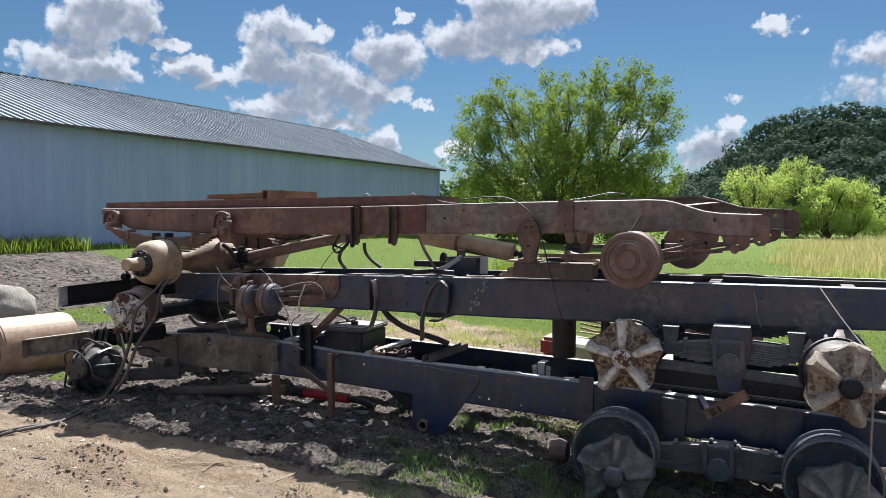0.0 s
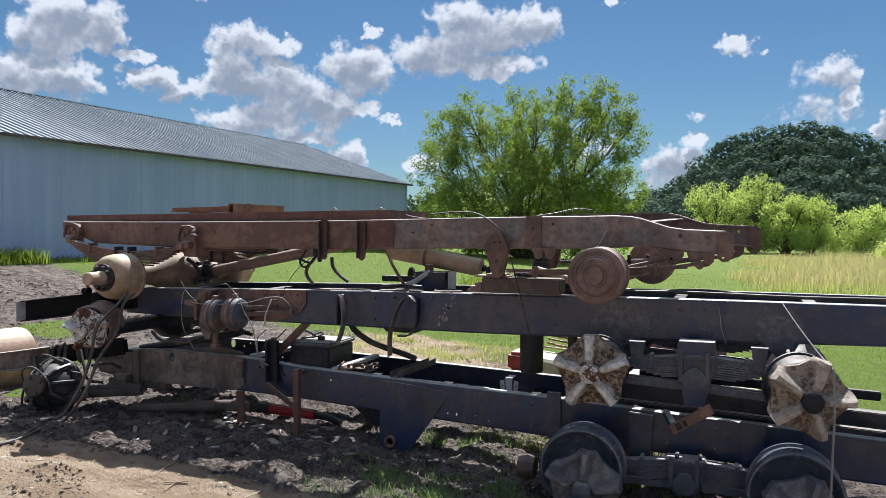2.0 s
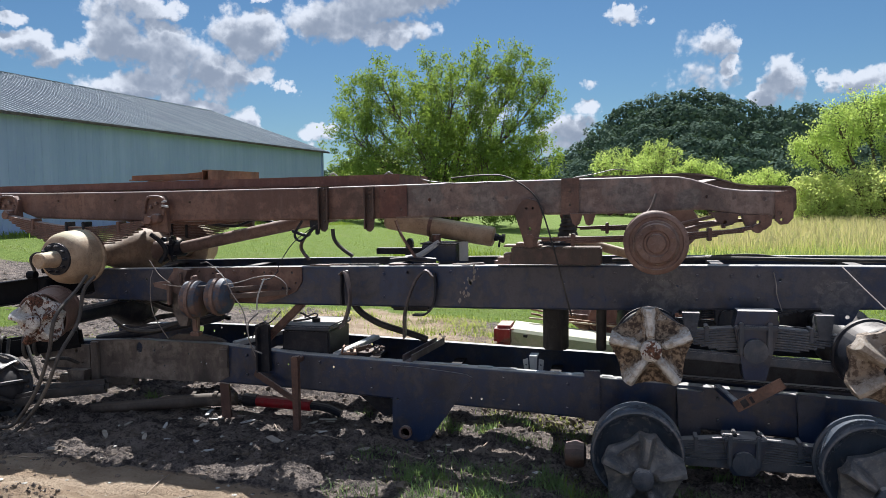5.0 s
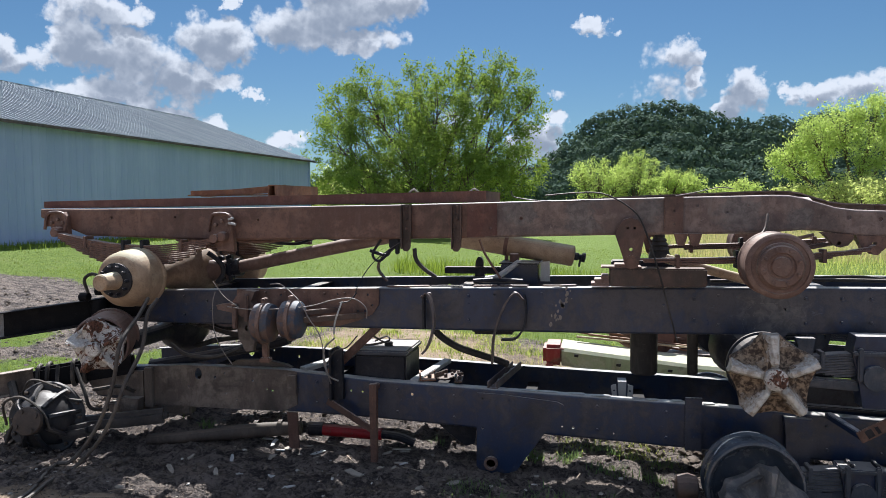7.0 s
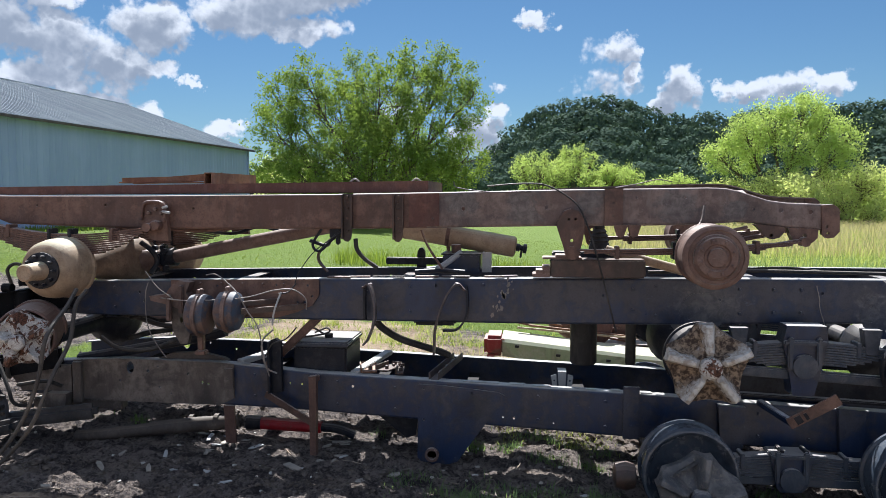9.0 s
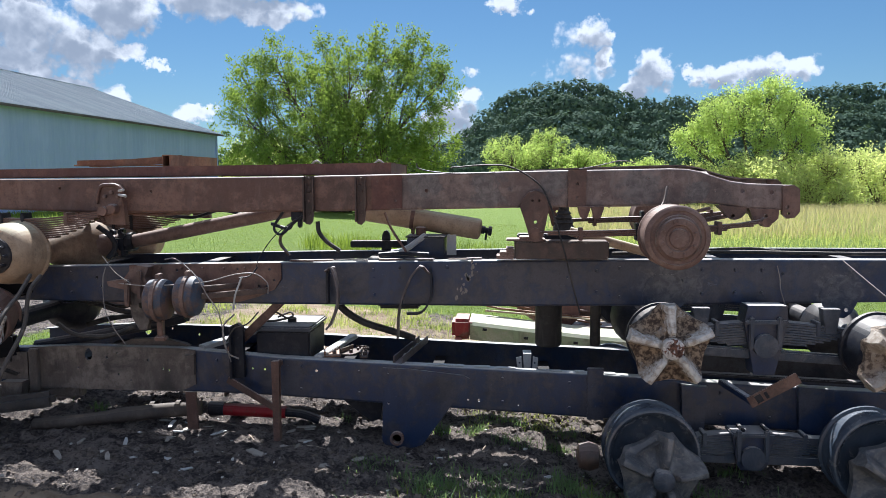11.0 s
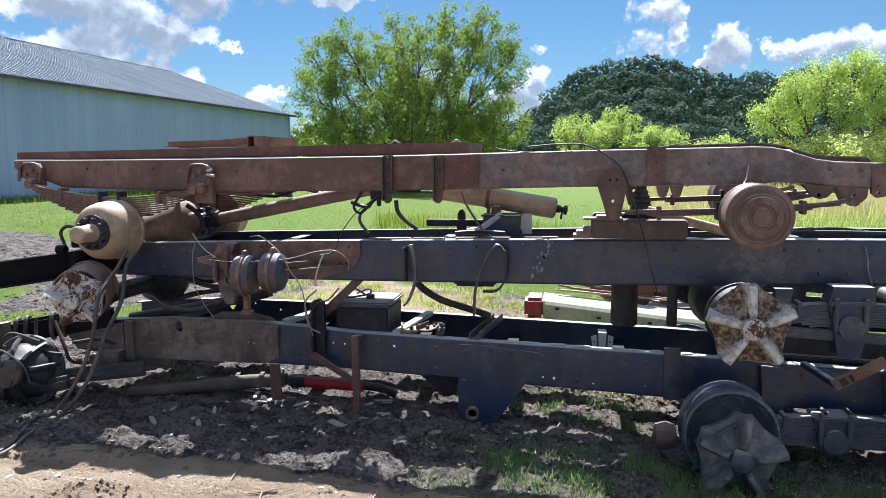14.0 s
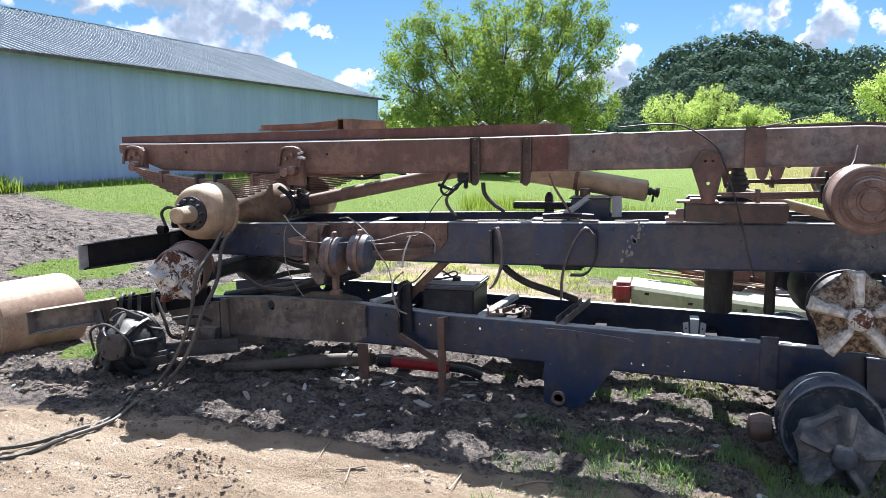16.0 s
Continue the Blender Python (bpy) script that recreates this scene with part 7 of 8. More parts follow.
def build_ground_things():
    # steel drum tank
    t = thing("steel_tank", "tan and red-brown steel cylinder lying in the mud", "tank")
    a, b = Vector((-4.74, -0.44, 0)), Vector((-4.58, 0.28, 0))
    d = b - a
    yaw = math.degrees(math.atan2(d.y, d.x))
    r = 0.30
    z = 0.41
    bm = bmesh.new()
    L = d.length
    lathe(bm, [(0.02, -0.02), (r * 0.8, -0.015), (r * 0.955, -0.01), (r * 0.97, 0.0), (r * 0.97, 0.015), (r, 0.02), (r, L - 0.04), (r * 0.97, L), (r * 0.75, L + 0.03), (0.05, L + 0.05)], (0, 0, 0), "x", 44)
    bmesh.ops.transform(bm, matrix=pose(a.x, a.y, z, 0, 0, yaw), verts=bm.verts)
    part("shell", bm, M_TANK, t, smooth=True)
    bm = bmesh.new()
    lathe(bm, [(r * 0.93, -0.026), (r * 0.93, -0.0165)], (0, 0, 0), "x", 44)
    bmesh.ops.transform(bm, matrix=pose(a.x, a.y, z, 0, 0, yaw), verts=bm.verts)
    part("end_cap", bm, M_RUST_RED, t, "dark red-brown end cap")
    for s in (0.05,):
        bm = bmesh.new()
        lathe(bm, [(r, s - 0.012), (r + 0.006, s - 0.008), (r + 0.006, s + 0.008), (r, s + 0.012)], (0, 0, 0), "x", 44, False)
        bmesh.ops.transform(bm, matrix=pose(a.x, a.y, z, 0, 0, yaw), verts=bm.verts)
        part("rolled_rib", bm, M_TANK, t, smooth=True)
    # boulder
    bm = bmesh.new()
    bmesh.ops.create_icosphere(bm, subdivisions=4, radius=0.36)
    for v in bm.verts:
        v.co *= 1 + 0.20 * noise.fractal(v.co * 2.2, 1.0, 2.0, 4)
        v.co.z *= 0.78
    bmesh.ops.transform(bm, matrix=pose(-7.05, 1.5, rest(-7.05, 1.5) + 0.17, 0, 0, 30), verts=bm.verts)
    tagged(part("boulder", bm, M_STONE, None, smooth=True), "pale rough field boulder in the mud", "boulder")
    # differential carrier on the ground: ribbed dome with a bolted rim, its pinion flange facing out
    t = thing("axle_differential", "greasy ribbed differential carrier lying on the mud", "differential")
    x, y = -3.40, -0.42
    z = rest(x, y) + 0.20
    m = pose(x, y, z, -12, 0, 16)

    def carried_by(bm):
        bmesh.ops.transform(bm, matrix=m, verts=bm.verts)
        return bm
    bm = bmesh.new()
    lathe(bm, [(0.075, -0.24), (0.085, -0.20), (0.10, -0.17), (0.13, -0.14), (0.165, -0.09), (0.185, -0.02), (0.19, 0.02), (0.15, 0.08), (0.08, 0.14)], (0, 0, 0), "y", 36, wobble=0.10)
    h = part("housing", carried_by(bm), M_DIFF, t, smooth=True)
    bm = bmesh.new()
    lathe(bm, [(0.17, -0.015), (0.235, -0.012), (0.245, 0.0), (0.235, 0.022), (0.17, 0.025)], (0, 0, 0), "y", 40, wobble=0.05)
    rim = part("rim", carried_by(bm), M_DIFF, h, smooth=True)
    for k in range(14):
        a_ = k * math.tau / 14
        bm = bmesh.new()
        lathe(bm, [(0.013, -0.012), (0.013, -0.030), (0.008, -0.036)], (0.215 * math.cos(a_), 0, 0.215 * math.sin(a_)), "y", 6)
        part("bolt", carried_by(bm), M_PIPE, rim)
    for k in range(8):
        a_ = k * math.tau / 8 + 0.2
        c_, s_ = math.cos(a_), math.sin(a_)
        bm = bmesh.new()
        tube(bm, [(0.09 * c_, -0.20, 0.09 * s_), (0.135 * c_, -0.165, 0.135 * s_), (0.185 * c_, -0.09, 0.185 * s_), (0.215 * c_, -0.01, 0.215 * s_)], 0.016, 6, 3)
        part("rib", carried_by(bm), M_DIFF, h)
    bm = bmesh.new()
    lathe(bm, [(0.05, -0.32), (0.085, -0.315), (0.09, -0.30), (0.09, -0.285), (0.055, -0.28), (0.05, -0.22)], (0, 0, 0), "y", 20)
    f = part("pinion_flange", carried_by(bm), M_PIPE, h, "mud-caked pinion flange", smooth=True)
    for k in range(4):
        a_ = k * math.tau / 4 + 0.5
        bm = bmesh.new()
        lathe(bm, [(0.014, -0.314), (0.014, -0.335)], (0.066 * math.cos(a_), 0, 0.066 * math.sin(a_)), "y", 6)
        part("bolt", carried_by(bm), M_PIPE, f)
    bm = bmesh.new()
    beam(bm, (x - 0.30, y + 0.02, z - 0.16), (x - 0.12, y - 0.05, z - 0.02), 0.12, 0.09, 0.03)
    beam(bm, (x + 0.10, y - 0.02, z - 0.10), (x + 0.34, y + 0.0, z - 0.05), 0.10, 0.09, 0.03)
    beam(bm, (x + 0.10, y + 0.06, z - 0.06), (x + 0.72, y + 0.27, z - 0.02), 0.1, 0.1, 0.03)
    part("carrier_arm", bm, M_DIFF, t)
    for n, pts in enumerate(([(x - 0.27, y - 0.05, z - 0.04), (x - 0.19, y - 0.16, z + 0.13), (x - 0.02, y - 0.2, z + 0.19), (x + 0.12, y - 0.2, z + 0.10), (x + 0.16, y - 0.18, z - 0.02)], [(x - 0.22, y, z + 0.08), (x - 0.05, y - 0.08, z + 0.27), (x + 0.15, y - 0.05, z + 0.22)], [(x - 0.15, y - 0.2, z - 0.12), (x - 0.04, y - 0.27, z + 0.02), (x + 0.02, y - 0.24, z + 0.14)])):
        bm = bmesh.new()
        tube(bm, pts, 0.009, 6, 6)
        part("hose", bm, M_RUBBER if n else M_HOSE, t, smooth=True)
    # hoses that trail off the stack over the ground
    for n, pts in enumerate(HOSES):
        t = thing("trailing_hose", "dusty black hose hanging from the stack and trailing over the mud", "hose", "trailing hoses")
        bm = bmesh.new()
        tube(bm, [(px, py, pz if pz is not None else rest(px, py) + 0.019) for px, py, pz in pts], 0.0125, 8, 6)
        part("hose_body", bm, M_HOSE, t, smooth=True)
    # pipe and red ram lying behind the lower rail
    t = thing("hydraulic_ram", "red hydraulic ram with a grey rod lying on the mud", "hydraulic ram")
    z0 = rest(-1.5, 0.25) + 0.055
    bm = bmesh.new()
    tube(bm, [(-1.72, 0.22, z0 + 0.06), (-1.28, 0.25, z0 + 0.035)], 0.042, 18, 1)
    part("barrel", bm, M_RED, t, "bright red barrel", smooth=True)
    bm = bmesh.new()
    tube(bm, [(-1.80, 0.215, z0 + 0.064), (-1.70, 0.222, z0 + 0.06)], 0.048, 18, 1)
    part("gland", bm, M_BLACK, t, smooth=True)
    bm = bmesh.new()
    tube(bm, [(-1.30, 0.25, z0 + 0.036), (-1.16, 0.26, z0 + 0.02), (-1.05, 0.26, z0 - 0.02)], 0.03, 12, 4)
    part("rod_end", bm, M_BLACK, t, smooth=True)
    t = thing("bent_exhaust_pipe", "mud-coloured bent pipe lying under the lower frame", "pipe")
    bm = bmesh.new()
    tube(bm, [(-1.84, 0.16, rest(-1.84, .16) + 0.11), (-2.1, 0.10, rest(-2.1, .1) + 0.10), (-2.4, 0.0, rest(-2.4, 0) + 0.07), (-2.62, -0.10, rest(-2.62, -.1) + 0.045), (-2.85, -0.12, rest(-2.85, -.12) + 0.04)], [0.05] * 12 + [0.042] * 20, 14, 6)
    part("pipe", bm, M_PIPE, t, smooth=True)
    for x in (-1.98, -2.16):
        bm = bmesh.new()
        lathe(bm, [(0.054, -0.015), (0.054, 0.015)], (x, 0.13, rest(x, .13) + 0.108), "x", 16, False)
        part("pipe_clamp", bm, M_PIPE, t)
    # painted panel with a red end, and rusty rods behind it
    t = thing("painted_steel_panel", "faded cream and green steel panel with a red end", "steel panel")
    zb = rest(0.5, 2.6)
    bm = bmesh.new()
    rows = []
    for x, y, lo, hi in ((-0.12, 2.62, zb + 0.20, zb + 0.37), (0.5, 2.63, zb + 0.12, zb + 0.30), (1.1, 2.64, zb + 0.06, zb + 0.235), (2.2, 2.66, zb + 0.02, zb + 0.15)):
        rows.append([bm.verts.new((x, y, lo)), bm.verts.new((x, y, hi - 0.03)), bm.verts.new((x, y + 0.03, hi)), bm.verts.new((x, y + 0.34, hi + 0.03)), bm.verts.new((x, y + 0.34, lo))])
    for p, q in zip(rows, rows[1:]):
        for k in range(5):
            bm.faces.new((p[k], p[(k + 1) % 5], q[(k + 1) % 5], q[k]))
    bm.faces.new(rows[0])
    bm.faces.new(list(reversed(rows[-1])))
    part("panel_body", bm, M_CREAM, t)
    bm = bmesh.new()
    box(bm, -0.30, -0.10, 2.60, 2.97, zb + 0.20, zb + 0.40, 0.035)
    box(bm, -0.27, -0.20, 2.60, 2.66, zb - 0.02, zb + 0.22, 0.01)
    part("red_end", bm, M_REDCAP, t, "dull red end cap")
    for x, z in ((0.02, 0.30), (0.42, 0.22), (0.9, 0.18)):
        bm = bmesh.new()
        plate(bm, [(x - 0.02, zb + z - 0.012), (x + 0.02, zb + z - 0.016), (x + 0.025, zb + z + 0.01), (x - 0.018, zb + z + 0.012)], 2.621, 2.612)
        part("slot", bm, M_BLACK, t)
    rng = random.Random(3)
    for k in range(9):
        t = thing("rusty_rod", "thin rusty rod in the scrap heap", "rod", "scrap rods")
        bm = bmesh.new()
        x0, z1 = rng.uniform(-0.1, 0.4), zb + 0.40 + 0.016 * k
        y = 2.95 + 0.05 * k
        beam(bm, (x0, y, z1 + 0.03), (x0 + rng.uniform(1.0, 1.8), y + 0.1, z1 - rng.uniform(0.05, 0.17)), 0.025, 0.018, 0.002)
        part("rod_body", bm, rng.choice([M_RUST, M_RUST_ORANGE, M_TAN]), t)
    t = thing("rusty_axle_scrap", "dark rusty axle assembly lying in the scrap heap", "axle")
    bm = bmesh.new()
    tube(bm, [(0.35, 3.3, zb + 0.42), (0.9, 3.3, zb + 0.40), (1.4, 3.3, zb + 0.44), (1.9, 3.3, zb + 0.40)], [0.07, 0.09, 0.15, 0.16, 0.09, 0.07] * 4, 14, 6)
    part("axle_body", bm, M_RUST, t, smooth=True)
    for x in (0.8, 1.5):
        bm = bmesh.new()
        lathe(bm, [(0.05, -0.05), (0.17, -0.04), (0.19, 0.0), (0.17, 0.05), (0.06, 0.06)], (x, 3.1, zb + 0.42), "y", 22)
        part("hub", bm, M_RUST_RED, t, smooth=True)
    bm = bmesh.new()
    box(bm, 0.6, 1.9, 3.0, 3.5, zb - 0.05, zb + 0.26, 0.02)
    part("cradle", bm, M_RUST, t)


build_ground_things()

# ---------------------------------------------------------------- trees
def limb(bm, pts, r0, r1, seg=7):
    n = (len(pts) - 1) * 4 + 1
    tube(bm, pts, [r0 + (r1 - r0) * k / (n - 1) for k in range(n)], seg, 4)


def make_tree(x, y, height, spread, seed, leaf, label, leaves, size, lobes=None, low=0.05, name="tree", group="", clump=0.045, wide=0.5, stout=0.016, gaps=0.0):
    """A tree whose stems fan up into upright lobes; leaves sit in sprays over each lobe, with gaps between the lobes.
    lobes: offset x and y, top and radius, as shares of height and spread."""
    rng = np.random.default_rng(seed)
    rnd = random.Random(seed)
    t = thing(name, label, "tree", group)
    z0 = lie(x, y) - 0.1
    if lobes is None:
        lobes = []
        for k in range(11):
            a, f = k * 2.4 + rnd.uniform(-0.4, 0.4), math.sqrt((k + 0.5) / 11) * 0.40
            lobes.append((math.cos(a) * f, math.sin(a) * f, 1.0 - 1.5 * f * f - rnd.uniform(0.0, 0.22) - (0.30 if k > 7 else 0), rnd.uniform(0.11, 0.19)))
        lobes += [(0.30 * math.cos(k), 0.30 * math.sin(k), rnd.uniform(0.34, 0.46), 0.17) for k in (0.3, 1.6, 2.9, 4.1, 5.3)] if low < 0.2 else []
    base = Vector((x, y, z0))
    bm = bmesh.new()
    spots, ways, sizes = [], [], []
    for lx, ly, top, r in lobes:
        rad = r * spread
        tall = rad * rnd.uniform(1.05, 1.4)
        c = Vector((x + lx * spread, y + ly * spread, z0 + top * height - tall))
        c.z = max(c.z, z0 + low * height + tall * 0.45)
        root = base + Vector((lx, ly, 0)) * spread * 0.06
        mid = root.lerp(c, 0.5) + Vector((rnd.uniform(-1, 1) * 0.03 - lx * 0.14, rnd.uniform(-1, 1) * 0.03 - ly * 0.14, 0)) * spread
        limb(bm, [root, root.lerp(mid, 0.5), mid, c, c + Vector((lx * 0.3, ly * 0.3, tall * 0.45))], stout * height, 0.0016 * height)
        n = max(10, int(380 * r * r * 11))
        for k in range(n):
            d = Vector([rnd.gauss(0, 1) for _ in range(3)]).normalized()
            f = rnd.uniform(0.35, 1.0) ** 0.6 * (1 + 0.16 * noise.noise(d * 2.3 + c))
            p = c + Vector((d.x * rad, d.y * rad, d.z * tall)) * f
            if p.z < z0 + low * height or rnd.random() < gaps * (1 - f):
                continue
            way = ((p - base).normalized() * 0.7 + d * 0.6 + Vector((0, 0, 0.5))).normalized()
            spots.append(p)
            ways.append(way)
            sizes.append(spread * clump * rnd.uniform(0.55, 1.3))
            if k % 3 == 0:
                q = mid.lerp(c, rnd.uniform(0.3, 1.0))
                limb(bm, [q, q.lerp(p, 0.5) + Vector((0, 0, 0.05 * tall)), p], 0.0028 * height, 0.0008 * height, 4)
    part("trunk", bm, M_BARK, t, smooth=True)
    w = np.array(sizes) ** 2 * rng.uniform(0.5, 1.5, len(sizes))
    idx = rng.choice(len(spots), size=leaves, p=w / w.sum())
    c, d, sz = (np.array([tuple(v) for v in spots])[idx], np.array([tuple(v) for v in ways])[idx], np.array(sizes)[idx])
    pos = c + rng.normal(size=(leaves, 3)) * (sz * 0.5)[:, None] + d * (rng.normal(size=leaves) * sz * 0.4)[:, None]
    flat_cards(pos, size, rng, leaf, "crown", "", "", "stuff", t, up=0.6, ratio=wide)
    return t


LAWN_TREE = ((-0.40, 0.0, 0.87, 0.105), (-0.24, -0.05, 0.96, 0.12), (-0.06, 0.04, 0.985, 0.125), (0.19, -0.03, 1.0, 0.13), (0.335, 0.03, 0.985, 0.115), (0.425, -0.04, 0.82, 0.09),
             (0.07, -0.14, 0.88, 0.16), (-0.16, 0.15, 0.88, 0.15), (-0.34, -0.14, 0.70, 0.15), (0.31, -0.15, 0.71, 0.15), (0.0, -0.22, 0.62, 0.18), (-0.21, -0.24, 0.47, 0.16), (0.23, -0.24, 0.47, 0.16),
             (-0.41, 0.04, 0.52, 0.11), (0.40, 0.02, 0.54, 0.11), (0.09, 0.24, 0.72, 0.17), (0.0, -0.02, 0.40, 0.26), (-0.30, 0.02, 0.33, 0.14), (0.30, 0.0, 0.33, 0.14))
make_tree(-7.85, 33.0, 9.15, 11.7, 11, M_LEAF, "broad green multi-stemmed tree on the lawn", 105000, 0.13, LAWN_TREE, clump=0.026, gaps=0.7, stout=0.011)
# yellow-green trees and shrubs along the edge of the meadow
OPEN_TREE = ((-0.36, 0.0, 0.66, 0.11), (-0.22, -0.06, 0.88, 0.13), (-0.05, 0.04, 0.97, 0.14), (0.14, -0.04, 1.0, 0.13), (0.30, 0.03, 0.93, 0.13), (0.42, 0.0, 0.78, 0.10), (0.05, -0.18, 0.72, 0.12), (-0.16, 0.16, 0.74, 0.12), (0.30, -0.10, 0.66, 0.10))
make_tree(15.6, 46, 8.4, 9.6, 21, M_LEAF_LIME, "tall yellow-green tree at the edge of the meadow", 26000, 0.15, OPEN_TREE, low=0.36, clump=0.042, gaps=0.6, stout=0.02)
for n, (x, y, h, s) in enumerate(((0.8, 58, 5.9, 5.4), (3.7, 60, 6.5, 5.2), (7.6, 60, 4.9, 4.6), (11.0, 57, 4.2, 5.0), (5.7, 57.5, 5.2, 4.4))):
    make_tree(x, y, h, s, 30 + n, M_LEAF_LIME, "light green bushy tree at the edge of the meadow", 13000, 0.15, low=0.06, group="meadow-edge trees", name="shrub_tree", clump=0.05, gaps=0.4)
for n, (x, y, h, s) in enumerate(((12.2, 45, 3.4, 5.0), (15.4, 43.5, 4.0, 6.0), (19.5, 45, 4.4, 6.5), (24.0, 46, 4.9, 7.0), (29.5, 50, 6.2, 8.0), (-0.9, 59, 2.4, 4.2))):
    make_tree(x, y, h, s, 50 + n, M_LEAF_MID, "soft green willow shrub at the edge of the meadow", 17000, 0.15, low=0.02, group="willow shrubs", name="shrub", clump=0.05)
for n, (x, y, h, s, m) in enumerate(((-21.0, 62, 6.0, 7.0, M_LEAF_MID), (-17.0, 66, 5.0, 6.0, M_LEAF_LIME))):
    make_tree(x, y, h, s, 70 + n, m, "green tree beyond the end of the shed", 9000, 0.2, group="trees beyond the shed", clump=0.05)


def build_woods():
    """The dark wood on the rise: rounded crowns built up of leaves, overlapping down to the ground."""
    rng = np.random.default_rng(5)

    def ridge(x):
        return interp([(-60, 5.0), (-30, 6.0), (-13, 7.4), (-9, 8.6), (-6, 10.2), (-3.5, 13.1), (0, 15.7), (3.5, 17.6), (8.7, 18.5), (13.8, 18.2), (17.6, 17.0), (20, 14.9), (24.7, 15.3), (30, 15.1), (40, 16.0), (54, 17.0), (90, 18.5)], x)
    crowns = []
    for x in np.arange(-44, 82, 3.1):
        for row in range(5):
            y = 110 + row * 7 + rng.uniform(-2, 2)
            cx = x + rng.uniform(-1.5, 1.5)
            k = (y + 5) / 125
            r = rng.uniform(3.0, 4.6)
            top = 1.7 + (ridge(cx / k) - 1.7) * k * (0.40 + 0.15 * row if row < 4 else 1.0) * rng.uniform(0.93, 1.0)
            crowns.append((cx, y, max(top - r * 0.9, r * 0.5), r))
    pts, nrm = [], []
    for cx, cy, cz, r in crowns:
        n = int(62 * r * r)
        d = rng.normal(size=(n, 3))
        d[:, 1] = np.where(d[:, 1] > 0.4, -d[:, 1], d[:, 1])
        d /= np.linalg.norm(d, axis=1)[:, None]
        lump = 1 + 0.13 * np.sin(d[:, 0] * 6 + cx) * np.cos(d[:, 2] * 6 + cy) + 0.08 * np.sin(d[:, 0] * 15 + cy) * np.cos(d[:, 2] * 14 + cx)
        nrm.append(d)
        pts.append(np.array([cx, cy, cz]) + d * (r * lump * rng.uniform(0.84, 1.02, n))[:, None] * np.array([1, 1, 0.9]))
    pos = np.concatenate(pts)
    flat_cards(pos, 0.56, rng, M_LEAF_DARK, "woods", "dark green broadleaf wood on a low rise", "woods", ratio=0.8, outward=np.concatenate(nrm))
    # a distant lower belt
    pts = []
    for _ in range(420):
        x = rng.uniform(-190, 220)
        y = rng.uniform(230, 260)
        r = rng.uniform(4.0, 7.0)
        n = 110
        d = rng.normal(size=(n, 3))
        d /= np.linalg.norm(d, axis=1)[:, None]
        pts.append(np.array([x, y, 1.0 + rng.uniform(0.3, 1.0) * r]) + d * r * np.array([1, 1, 0.8]))
    flat_cards(np.concatenate(pts), 1.6, rng, M_LEAF_DARK, "far_tree_belt", "distant belt of trees on the skyline", "trees", up=0.8, ratio=0.7)


build_woods()


# ---------------------------------------------------------------- grass and litter
def scatter(n, x0, x1, y0, y1, rng, keep):
    out = []
    while len(out) < n:
        x, y = rng.uniform(x0, x1), rng.uniform(y0, y1)
        if rng.random() < keep(x, y):
            out.append((x, y, ground_z(x, y) - 0.004))
    return np.array(out)


